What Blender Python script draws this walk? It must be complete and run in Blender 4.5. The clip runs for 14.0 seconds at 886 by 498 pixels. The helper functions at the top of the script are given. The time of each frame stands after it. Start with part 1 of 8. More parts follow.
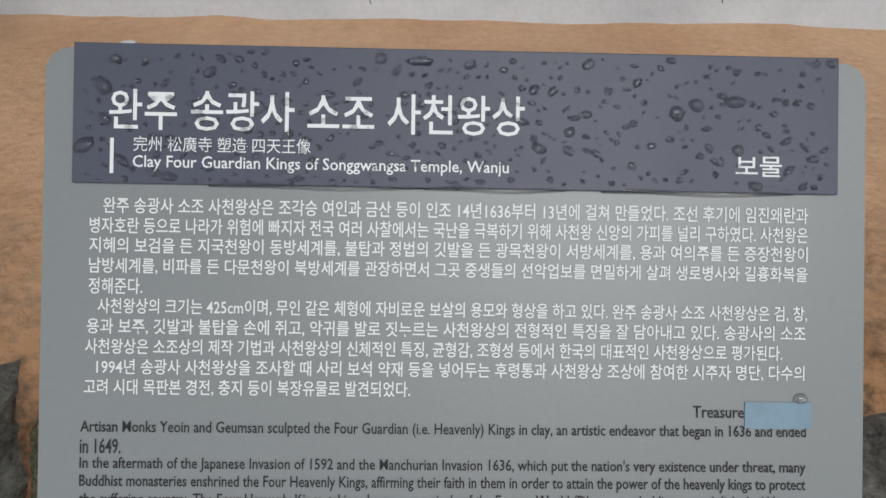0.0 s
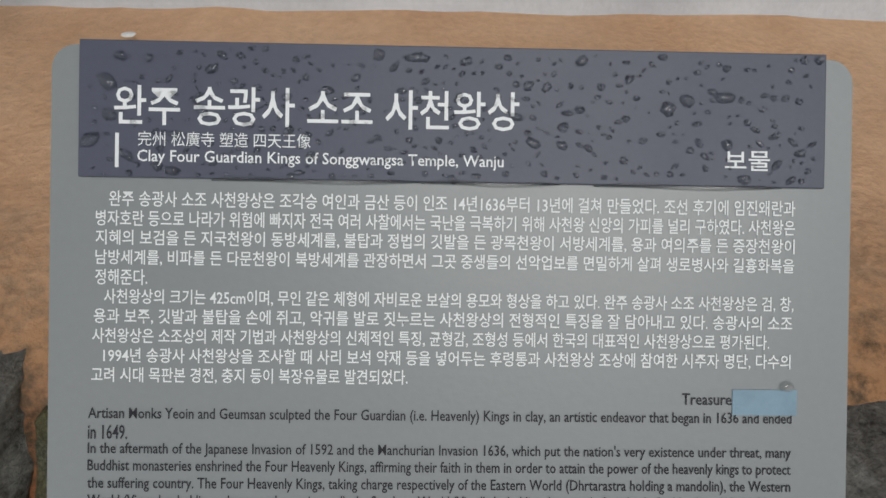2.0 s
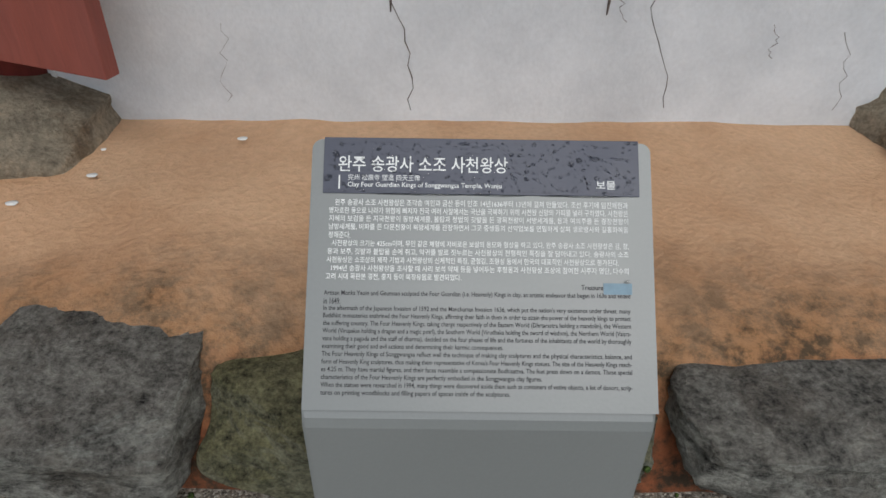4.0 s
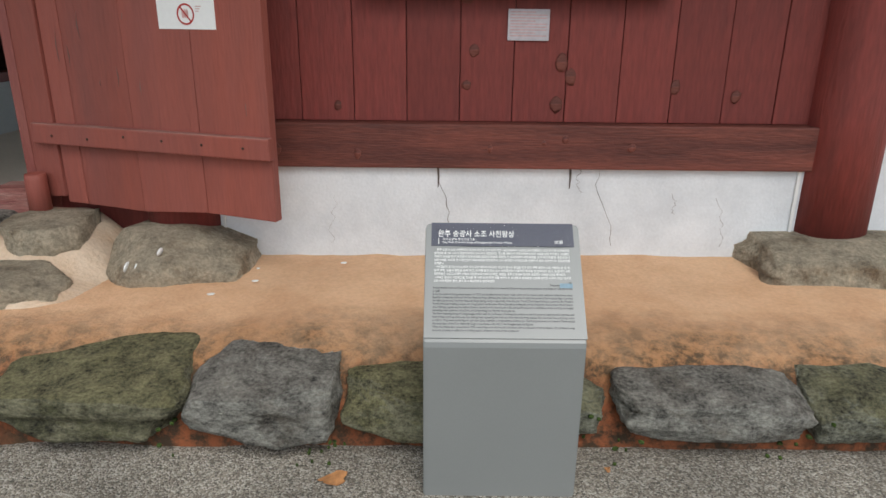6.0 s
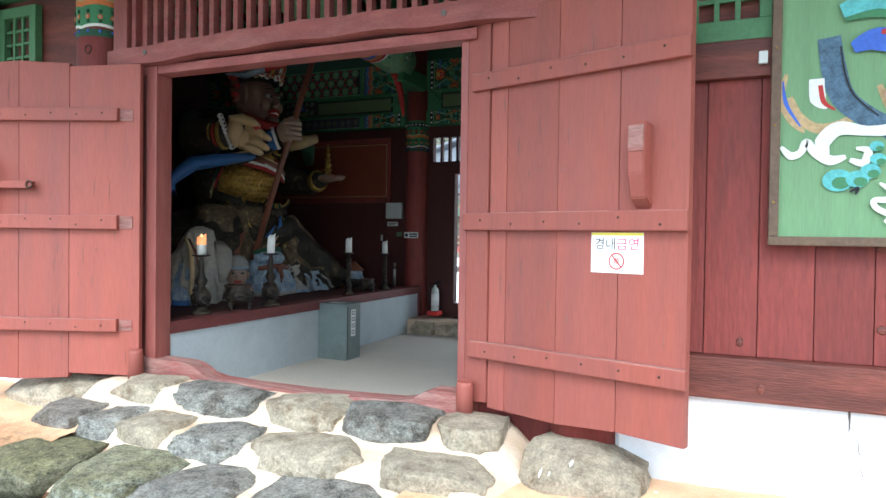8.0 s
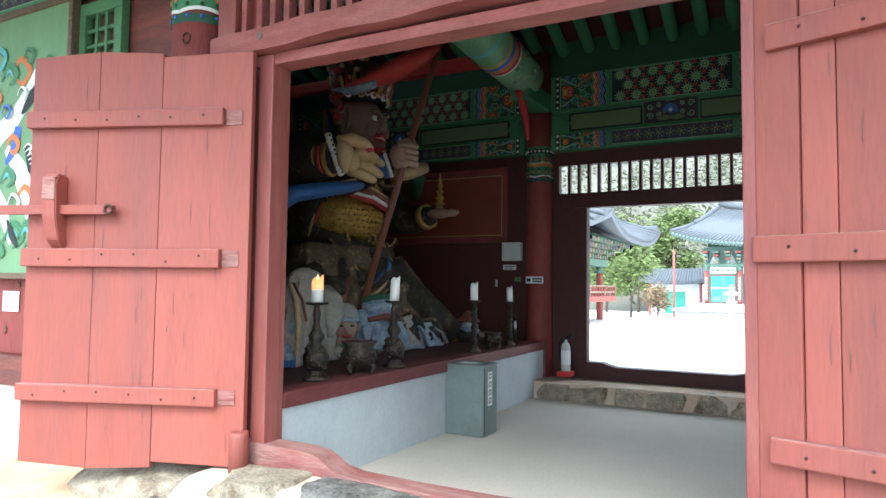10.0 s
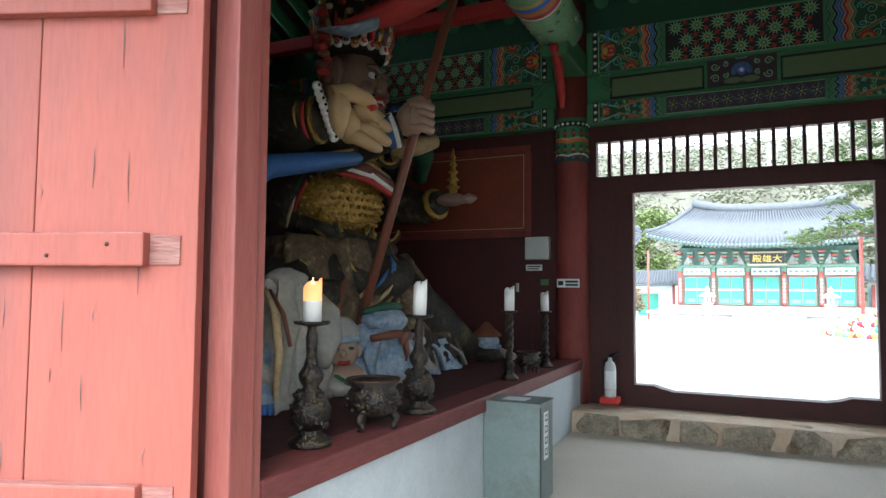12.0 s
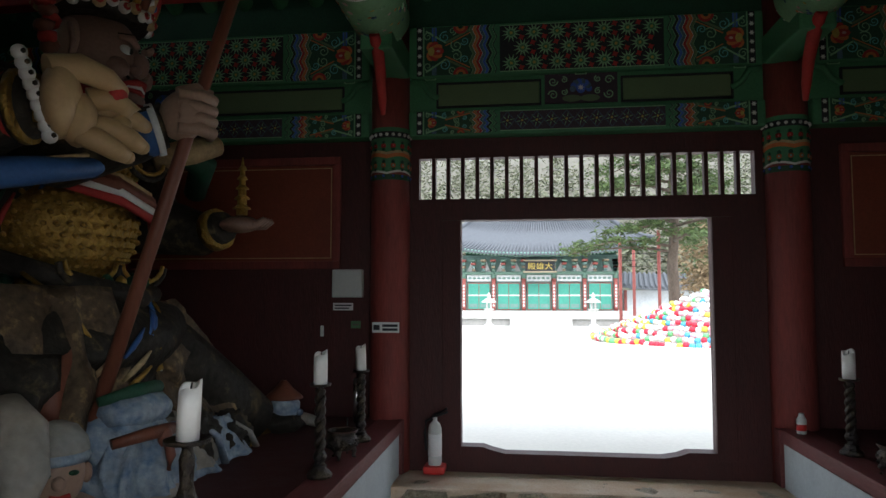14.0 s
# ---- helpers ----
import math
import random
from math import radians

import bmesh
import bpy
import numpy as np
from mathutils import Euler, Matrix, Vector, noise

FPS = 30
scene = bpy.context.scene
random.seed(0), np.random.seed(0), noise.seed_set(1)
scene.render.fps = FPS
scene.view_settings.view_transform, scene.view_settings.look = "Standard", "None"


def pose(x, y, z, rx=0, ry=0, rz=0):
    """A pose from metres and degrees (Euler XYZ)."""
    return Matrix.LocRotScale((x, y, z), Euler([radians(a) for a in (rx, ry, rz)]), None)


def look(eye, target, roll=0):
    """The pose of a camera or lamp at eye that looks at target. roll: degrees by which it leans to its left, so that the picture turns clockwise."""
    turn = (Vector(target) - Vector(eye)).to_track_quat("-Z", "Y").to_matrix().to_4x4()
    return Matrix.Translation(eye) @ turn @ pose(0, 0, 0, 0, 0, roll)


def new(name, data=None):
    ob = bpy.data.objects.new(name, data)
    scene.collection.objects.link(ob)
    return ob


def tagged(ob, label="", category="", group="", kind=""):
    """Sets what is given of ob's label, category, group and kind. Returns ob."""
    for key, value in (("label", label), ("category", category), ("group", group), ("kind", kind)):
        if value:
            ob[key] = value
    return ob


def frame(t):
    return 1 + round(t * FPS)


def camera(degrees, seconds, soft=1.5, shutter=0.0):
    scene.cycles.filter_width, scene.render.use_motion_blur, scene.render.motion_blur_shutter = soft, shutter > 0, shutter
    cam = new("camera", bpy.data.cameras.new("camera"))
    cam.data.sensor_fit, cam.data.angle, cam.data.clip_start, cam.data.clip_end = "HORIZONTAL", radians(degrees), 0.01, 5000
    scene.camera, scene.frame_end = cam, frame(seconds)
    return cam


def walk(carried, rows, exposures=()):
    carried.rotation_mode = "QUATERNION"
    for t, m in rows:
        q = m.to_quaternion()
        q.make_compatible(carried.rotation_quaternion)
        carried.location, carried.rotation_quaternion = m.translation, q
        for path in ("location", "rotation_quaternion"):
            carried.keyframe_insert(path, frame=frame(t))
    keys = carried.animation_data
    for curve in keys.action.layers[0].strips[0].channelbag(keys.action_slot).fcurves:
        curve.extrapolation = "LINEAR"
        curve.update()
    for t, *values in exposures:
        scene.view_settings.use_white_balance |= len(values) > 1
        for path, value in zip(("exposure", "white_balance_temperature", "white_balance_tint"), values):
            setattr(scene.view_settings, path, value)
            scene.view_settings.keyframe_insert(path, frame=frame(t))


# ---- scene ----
cam = camera(66.8, 14.0)

PATH = [
    (0, (0.372, 0.942, 0.976), (0.419, 2.392, -0.4), 2.1),
    (0.5, (0.377, 0.949, 0.97), (0.425, 2.391, -0.415), 2.1),
    (1, (0.374, 0.952, 0.969), (0.422, 2.389, -0.422), 2.2),
    (1.5, (0.377, 0.949, 0.972), (0.422, 2.383, -0.421), 2.0),
    (2, (0.374, 0.935, 0.984), (0.42, 2.366, -0.413), 2.1),
    (2.2, (0.372, 0.925, 0.993), (0.417, 2.355, -0.404), 2.0),
    (4.3, (0.332, 0.311, 1.249), (0.34, 1.967, 0.128), 0.9),
    (4.5, (0.331, 0.204, 1.268), (0.343, 1.882, 0.18), 0.9),
    (5, (0.294, -0.076, 1.323), (0.307, 1.673, 0.352), 0.8),
    (5.5, (0.216, -0.402, 1.369), (0.224, 1.423, 0.551), 0.8),
    (6, (0.207, -0.676, 1.386), (0.21, 1.216, 0.739), 0.6),
    (6.5, (0.209, -0.898, 1.407), (0.138, 1.02, 0.844), 0.7),
    (7, (0.121, -1.048, 1.456), (-0.205, 0.894, 1.108), 0.7),
    (7.5, (-0.046, -1.173, 1.483), (-0.636, 0.727, 1.285), 0.7),
    (8, (-0.3, -1.119, 1.498), (-1.099, 0.714, 1.463), 0.8),
    (8.5, (-0.598, -0.963, 1.496), (-1.518, 0.813, 1.534), 0.7),
    (9, (-0.934, -0.786, 1.504), (-1.898, 0.965, 1.564), 0.7),
    (9.2, (-1.074, -0.708, 1.49), (-2.029, 1.047, 1.564), 0.8),
    (11.3, (-2.234, 0.484, 1.426), (-3.18, 2.242, 1.55), 0.5),
    (11.5, (-2.35, 0.575, 1.437), (-3.3, 2.331, 1.56), 0.5),
    (12, (-2.601, 0.846, 1.461), (-3.456, 2.65, 1.58), 0.4),
    (12.5, (-2.8, 1.127, 1.499), (-3.58, 2.965, 1.621), 0.3),
    (13, (-2.971, 1.387, 1.606), (-3.625, 3.273, 1.725), 0.3),
    (13.5, (-3.053, 1.62, 1.708), (-3.488, 3.568, 1.832), 0.1),
    (14, (-3.101, 1.852, 1.77), (-3.354, 3.831, 1.9), -0.0),
]
EXPOSURES = [(0, -0.08, 6250, 8), (1.0, -0.2, 6300, 8), (2.2, -0.2, 6350, 8), (4.5, -0.08, 6250, 8), (5.0, -0.05, 6350, 8), (5.5, 0.18, 6400, 8), (6.0, 0.36, 6400, 8),
             (6.5, 0.46, 6300, 8), (7.0, 0.75, 6050, 6), (7.5, 1.4, 5750, 4), (8.0, 1.95, 5600, 2), (8.5, 2.12, 5550, 2), (9.2, 2.17, 5550, 2),
             (11.3, 2.72, 5800, 2), (12.0, 2.55, 5850, 3), (12.5, 2.38, 5950, 4), (13.0, 2.35, 6050, 6), (13.5, 2.15, 6150, 8), (14.0, 1.55, 6100, 8)]
walk(cam, [(t, look(e, g, r)) for t, e, g, r in PATH], EXPOSURES)

# ---- light: bright overcast day ----
world = bpy.data.worlds.new("sky")
scene.world = world
world.use_nodes = True
wn = world.node_tree
bg = wn.nodes["Background"]
sky = wn.nodes.new("ShaderNodeTexSky")
sky.sky_type = "NISHITA"
sky.sun_disc = False
sky.sun_elevation = radians(52)
sky.sun_rotation = radians(160)
sky.air_density = 1.0
sky.dust_density = 6.0
wmix = wn.nodes.new("ShaderNodeMixRGB")
wmix.inputs[0].default_value = 0.75
wn.links.new(sky.outputs[0], wmix.inputs[1])
wmix.inputs[2].default_value = (9.0, 9.3, 9.8, 1)      # cloud layer
wn.links.new(wmix.outputs[0], bg.inputs[0])
bg.inputs[1].default_value = 0.105
sun = new("sun", bpy.data.lights.new("sun", "SUN"))
sun.data.energy = 1.0
sun.data.angle = radians(35)
sun.data.color = (1.0, 0.975, 0.94)
sun.matrix_world = look((0, 0, 0), (-0.34 * 0.62, 0.94 * 0.62, -0.79))

# ---- materials ----
def mat(name, color, rough=0.7, metal=0.0, var=0.25, scale=6.0, fine=60.0, bump=0.15, stretch=(1, 1, 1),
        stain=None, stain_scale=1.5, stain_at=0.55, stain_soft=0.15, rand=0.0, spec=0.4, emit=0.0, coat=0.0):
    """A painted or raw surface: broad variation, fine grain with relief, and an optional second colour in patches."""
    m = bpy.data.materials.new(name)
    m.use_nodes = True
    nt = m.node_tree
    n, l = nt.nodes, nt.links
    b = n["Principled BSDF"]
    b.inputs["Roughness"].default_value = rough
    b.inputs["Metallic"].default_value = metal
    b.inputs["Specular IOR Level"].default_value = spec
    b.inputs["Coat Weight"].default_value = coat
    tc = n.new("ShaderNodeTexCoord")
    mp = n.new("ShaderNodeMapping")
    mp.inputs["Scale"].default_value = stretch
    l.new(tc.outputs["Object"], mp.inputs[0])
    n1 = n.new("ShaderNodeTexNoise")
    n1.inputs["Scale"].default_value = scale
    n1.inputs["Detail"].default_value = 5
    n2 = n.new("ShaderNodeTexNoise")
    n2.inputs["Scale"].default_value = fine
    n2.inputs["Detail"].default_value = 4
    l.new(mp.outputs[0], n1.inputs["Vector"])
    l.new(mp.outputs[0], n2.inputs["Vector"])
    add = n.new("ShaderNodeMath")
    add.operation = "ADD"
    l.new(n1.outputs["Fac"], add.inputs[0])
    l.new(n2.outputs["Fac"], add.inputs[1])
    mr = n.new("ShaderNodeMapRange")
    mr.inputs["From Min"].default_value = 0.6
    mr.inputs["From Max"].default_value = 1.4
    mr.inputs["To Min"].default_value = 1 - var
    mr.inputs["To Max"].default_value = 1 + var
    l.new(add.outputs[0], mr.inputs[0])
    col = n.new("ShaderNodeRGB")
    col.outputs[0].default_value = (*color, 1)
    src = col.outputs[0]
    if stain:
        n3 = n.new("ShaderNodeTexNoise")
        n3.inputs["Scale"].default_value = stain_scale
        n3.inputs["Detail"].default_value = 7
        n3.inputs["Roughness"].default_value = 0.65
        l.new(mp.outputs[0], n3.inputs["Vector"])
        r3 = n.new("ShaderNodeMapRange")
        r3.inputs["From Min"].default_value = stain_at - stain_soft
        r3.inputs["From Max"].default_value = stain_at + stain_soft
        l.new(n3.outputs["Fac"], r3.inputs[0])
        mx = n.new("ShaderNodeMixRGB")
        l.new(r3.outputs[0], mx.inputs[0])
        l.new(src, mx.inputs[1])
        mx.inputs[2].default_value = (*stain, 1)
        src = mx.outputs[0]
    fac = mr.outputs[0]
    if rand:
        oi = n.new("ShaderNodeObjectInfo")
        rr = n.new("ShaderNodeMapRange")
        rr.inputs["To Min"].default_value = 1 - rand
        rr.inputs["To Max"].default_value = 1 + rand
        l.new(oi.outputs["Random"], rr.inputs[0])
        mm = n.new("ShaderNodeMath")
        mm.operation = "MULTIPLY"
        l.new(fac, mm.inputs[0])
        l.new(rr.outputs[0], mm.inputs[1])
        fac = mm.outputs[0]
    sc = n.new("ShaderNodeVectorMath")
    sc.operation = "SCALE"
    l.new(src, sc.inputs[0])
    l.new(fac, sc.inputs["Scale"])
    l.new(sc.outputs[0], b.inputs["Base Color"])
    rgh = n.new("ShaderNodeMapRange")
    rgh.inputs["To Min"].default_value = max(0.03, rough - 0.12)
    rgh.inputs["To Max"].default_value = min(1, rough + 0.12)
    l.new(n1.outputs["Fac"], rgh.inputs[0])
    l.new(rgh.outputs[0], b.inputs["Roughness"])
    if bump:
        bp = n.new("ShaderNodeBump")
        bp.inputs["Strength"].default_value = bump
        bp.inputs["Distance"].default_value = 0.02
        l.new(add.outputs[0], bp.inputs["Height"])
        l.new(bp.outputs[0], b.inputs["Normal"])
    if emit:
        b.inputs["Emission Color"].default_value = (*color, 1)
        b.inputs["Emission Strength"].default_value = emit
    return m


RED_DOOR = mat("red_door_paint", (0.29, 0.077, 0.055), 0.62, var=0.13, scale=2.2, fine=16, stretch=(5, 5, 0.6), bump=0.22,
               stain=(0.235, 0.075, 0.062), stain_scale=0.9, stain_at=0.56, stain_soft=0.2, rand=0.12)
RED_WOOD = mat("red_timber_paint", (0.225, 0.044, 0.036), 0.65, var=0.26, scale=2.4, fine=20, stretch=(4, 4, 0.6), bump=0.25,
               stain=(0.15, 0.035, 0.03), stain_scale=1.6, rand=0.14)
RED_BAR = mat("red_bar_paint", (0.235, 0.066, 0.058), 0.65, var=0.3, scale=4, fine=40, bump=0.2, stretch=(1, 4, 4),
              stain=(0.30, 0.115, 0.095), stain_scale=3, stain_at=0.62)
RED_POST = mat("red_post_paint", (0.235, 0.066, 0.055), 0.48, var=0.2, scale=2.5, fine=30, bump=0.15, stretch=(5, 5, 0.5), stain=(0.29, 0.11, 0.09), stain_scale=2, stain_at=0.64)
MAROON = mat("dark_maroon_paint", (0.14, 0.036, 0.034), 0.55, var=0.25, scale=3, fine=24, stretch=(3, 0.5, 3), bump=0.2)
STEPSAND = mat("pale_step_mortar", (0.62, 0.50, 0.38), 0.9, var=0.14, scale=3, fine=55, bump=0.4, stain=(0.50, 0.32, 0.19), stain_scale=2.5, stain_at=0.58, stain_soft=0.15)
LOG = mat("light_green_beam_paint", (0.17, 0.33, 0.16), 0.6, var=0.2, scale=8, fine=40, bump=0.1)
BROWN = mat("brown_timber", (0.115, 0.034, 0.026), 0.6, var=0.4, scale=2.5, fine=34, stretch=(0.5, 4, 4), bump=0.3,
            stain=(0.19, 0.055, 0.038), stain_scale=2.5, rand=0.1)
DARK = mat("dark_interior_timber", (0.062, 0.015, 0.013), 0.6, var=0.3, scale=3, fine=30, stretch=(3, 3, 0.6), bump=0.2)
PANEL = mat("brown_red_panel", (0.20, 0.045, 0.022), 0.55, var=0.2, scale=3, bump=0.1)
SILL = mat("worn_sill_timber", (0.24, 0.075, 0.065), 0.75, var=0.35, scale=3, fine=36, stretch=(0.6, 4, 4), bump=0.5,
           stain=(0.36, 0.21, 0.18), stain_scale=5, stain_at=0.52)
WHITE = mat("white_plaster", (0.74, 0.77, 0.80), 0.85, var=0.07, scale=2.2, fine=70, bump=0.12,
            stain=(0.52, 0.55, 0.58), stain_scale=2.6, stain_at=0.62, stain_soft=0.2)
CRACK = mat("crack", (0.13, 0.11, 0.1), 0.9, bump=0)
CLAY = mat("damp_red_clay", (0.24, 0.085, 0.04), 0.9, var=0.45, scale=7, fine=60, bump=0.7,
           stain=(0.045, 0.036, 0.02), stain_scale=4.5, stain_at=0.50, stain_soft=0.12)
FLOOR = mat("packed_earth_floor", (0.56, 0.50, 0.42), 0.85, var=0.12, scale=1.5, fine=50, bump=0.15)
CONC = mat("grey_plinth_plaster", (0.50, 0.54, 0.55), 0.85, var=0.1, scale=2, fine=50, bump=0.12, stain=(0.40, 0.43, 0.45), stain_scale=2)
STONES = [
    mat("grey_green_stone", (0.25, 0.255, 0.20), 0.85, var=1.5, scale=13, stretch=(1, 1, 1.5), fine=70, bump=1.0, stain=(0.13, 0.125, 0.07), stain_scale=5, stain_at=0.54, stain_soft=0.06, rand=0.18),
    mat("blue_grey_stone", (0.32, 0.315, 0.28), 0.82, var=1.4, scale=13, stretch=(1, 1, 1.5), fine=70, bump=1.0, stain=(0.16, 0.145, 0.12), stain_scale=5, stain_at=0.55, stain_soft=0.06, rand=0.15),
    mat("mossy_stone", (0.24, 0.23, 0.15), 0.9, var=1.5, scale=13, stretch=(1, 1, 1.5), fine=70, bump=1.0, stain=(0.10, 0.10, 0.05), stain_scale=5, stain_at=0.52, stain_soft=0.07, rand=0.18),
    mat("pale_stone", (0.50, 0.43, 0.32), 0.85, var=0.8, scale=12, fine=70, bump=1.0, stain=(0.27, 0.20, 0.13), stain_scale=5, stain_at=0.57, stain_soft=0.06, rand=0.15),
    mat("dark_stone", (0.23, 0.22, 0.20), 0.85, var=1.3, scale=12, fine=70, bump=1.0, stain=(0.13, 0.11, 0.09), stain_scale=5, stain_at=0.55, stain_soft=0.06, rand=0.2)]


def lichen(m, color, amount):
    """Grows patches of lichen over the upper faces of a stone, broken by noise."""
    n, l = m.node_tree.nodes, m.node_tree.links
    b = n["Principled BSDF"]
    geo = n.new("ShaderNodeNewGeometry")
    xyz = n.new("ShaderNodeSeparateXYZ")
    l.new(geo.outputs["True Normal"], xyz.inputs[0])
    tc = n.new("ShaderNodeTexCoord")
    nz = n.new("ShaderNodeTexNoise")
    nz.inputs["Scale"].default_value = 9
    nz.inputs["Detail"].default_value = 9
    nz.inputs["Roughness"].default_value = 0.75
    l.new(tc.outputs["Object"], nz.inputs["Vector"])
    ad = n.new("ShaderNodeMath")
    l.new(xyz.outputs["Z"], ad.inputs[0])
    l.new(nz.outputs["Fac"], ad.inputs[1])
    mr = n.new("ShaderNodeMapRange")
    mr.inputs["From Min"].default_value, mr.inputs["From Max"].default_value = 1.02, 1.32
    mr.inputs["To Max"].default_value = amount
    l.new(ad.outputs[0], mr.inputs[0])
    mx = n.new("ShaderNodeMixRGB")
    l.new(mr.outputs[0], mx.inputs[0])
    grain = b.inputs["Base Color"].links[0].from_node
    l.new(grain.inputs[0].links[0].from_socket, mx.inputs[1])
    mx.inputs[2].default_value = (*color, 1)
    l.new(mx.outputs[0], grain.inputs[0])


for m, c, k in zip(STONES, ((0.19, 0.18, 0.10), (0.20, 0.18, 0.155), (0.21, 0.195, 0.095), (0.36, 0.31, 0.23), (0.18, 0.16, 0.13)), (0.7, 0.5, 0.75, 0.35, 0.5)):
    lichen(m, c, k)


def podium_material():
    """Sandy mortar that gives way to dirt and then to damp red clay towards the foot of the bank, along an uneven line."""
    m = mat("podium_mortar", (0.68, 0.44, 0.27), 0.9, var=0.14, scale=2.5, fine=55, bump=0.4, stain=(0.52, 0.29, 0.155), stain_scale=1.8, stain_at=0.58, stain_soft=0.18)
    nt = m.node_tree
    n, l = nt.nodes, nt.links
    b = n["Principled BSDF"]
    tc = n.new("ShaderNodeTexCoord")
    xyz = n.new("ShaderNodeSeparateXYZ")
    l.new(tc.outputs["Object"], xyz.inputs[0])
    src = b.inputs["Base Color"].links[0].from_socket
    for lo, hi, amp, sc, ca, cb in ((1.42, 1.78, 0.55, 5.0, (0.085, 0.055, 0.03, 1), (0.36, 0.185, 0.085, 1)), (1.33, 1.45, 0.30, 7.0, (0.05, 0.032, 0.018, 1), (0.26, 0.085, 0.035, 1))):
        nz = n.new("ShaderNodeTexNoise")
        nz.inputs["Scale"].default_value = sc
        nz.inputs["Detail"].default_value = 8
        nz.inputs["Roughness"].default_value = 0.7
        l.new(tc.outputs["Object"], nz.inputs["Vector"])
        mu = n.new("ShaderNodeMath")
        mu.operation = "MULTIPLY_ADD"
        mu.inputs[1].default_value = -amp
        l.new(nz.outputs["Fac"], mu.inputs[0])
        ad = n.new("ShaderNodeMath")
        ad.operation = "ADD"
        ad.inputs[1].default_value = amp * 0.5
        l.new(xyz.outputs["Y"], mu.inputs[2])
        l.new(mu.outputs[0], ad.inputs[0])
        mr = n.new("ShaderNodeMapRange")
        mr.inputs["From Min"].default_value, mr.inputs["From Max"].default_value = hi, lo
        l.new(ad.outputs[0], mr.inputs[0])
        n4 = n.new("ShaderNodeTexNoise")
        n4.inputs["Scale"].default_value = 16
        n4.inputs["Detail"].default_value = 8
        n4.inputs["Roughness"].default_value = 0.75
        l.new(tc.outputs["Object"], n4.inputs["Vector"])
        rp = n.new("ShaderNodeValToRGB")
        rp.color_ramp.elements[0].position, rp.color_ramp.elements[1].position = 0.42, 0.58
        rp.color_ramp.elements[0].color, rp.color_ramp.elements[1].color = ca, cb
        l.new(n4.outputs["Fac"], rp.inputs[0])
        mx = n.new("ShaderNodeMixRGB")
        l.new(mr.outputs[0], mx.inputs[0])
        l.new(src, mx.inputs[1])
        l.new(rp.outputs[0], mx.inputs[2])
        src = mx.outputs[0]
    l.new(src, b.inputs["Base Color"])
    return m


PODIUM = podium_material()
for m in STONES:                          # coarse broken grain and relief on quarried stone
    for nd in m.node_tree.nodes:
        if nd.bl_idname == "ShaderNodeTexNoise":
            nd.inputs["Detail"].default_value = 10
            nd.inputs["Roughness"].default_value = 0.72
        elif nd.bl_idname == "ShaderNodeBump":
            nd.inputs["Distance"].default_value = 0.03
MOSS = mat("moss", (0.05, 0.085, 0.015), 1.0, var=0.6, scale=30, bump=1.0)
SIGN = mat("grey_sign_metal", (0.215, 0.228, 0.225), 0.33, var=0.04, scale=3, fine=200, bump=0.02, spec=0.7)
STRIP = mat("slate_sign_strip", (0.074, 0.080, 0.112), 0.4, var=0.05, scale=10, fine=300, bump=0.02)
INKW = mat("white_lettering", (0.82, 0.83, 0.82), 0.6, var=0.02, bump=0)
INKB = mat("black_lettering", (0.02, 0.02, 0.025), 0.6, var=0.02, bump=0)
TAPE = mat("blue_tape", (0.20, 0.30, 0.37), 0.5, var=0.2, scale=40, bump=0.1)
PAPER = mat("white_paper", (0.78, 0.79, 0.78), 0.6, var=0.04, bump=0.02)
PLACARD = mat("pale_lilac_placard", (0.50, 0.47, 0.50), 0.4, var=0.1, scale=30, bump=0.02)
YEL = mat("yellow_print", (0.85, 0.75, 0.10), 0.6, var=0.03, bump=0)
PINK = mat("magenta_print", (0.65, 0.03, 0.16), 0.6, var=0.03, bump=0)
PLASTIC = mat("grey_white_plastic", (0.55, 0.57, 0.54), 0.45, var=0.05, bump=0.02)
STEEL = mat("grey_green_steel", (0.20, 0.245, 0.24), 0.42, var=0.12, scale=5, fine=60, bump=0.05, metal=0.2, stain=(0.13, 0.14, 0.13), stain_scale=4, stain_at=0.62)
BRONZE = mat("dark_bronze", (0.035, 0.03, 0.028), 0.38, metal=0.7, var=0.4, scale=20, fine=80, bump=0.5, stain=(0.10, 0.075, 0.04), stain_scale=14, stain_at=0.6)
IRON = mat("rusty_iron", (0.07, 0.04, 0.03), 0.6, metal=0.5, var=0.3, scale=20)
CHROME = mat("brushed_metal", (0.55, 0.55, 0.55), 0.3, metal=1.0, var=0.05, bump=0.02)
REDP = mat("bright_red_plastic", (0.55, 0.03, 0.025), 0.4, var=0.05, bump=0)
GREENW = mat("green_window_paint", (0.085, 0.20, 0.09), 0.6, var=0.2, scale=6, fine=40, bump=0.15)
PICG = mat("green_picture_board", (0.17, 0.30, 0.15), 0.7, var=0.16, scale=2.5, fine=30, stretch=(5, 5, 0.4), bump=0.12)
FRAME = mat("dark_picture_frame", (0.13, 0.085, 0.055), 0.65, var=0.35, scale=5, fine=40, bump=0.25)
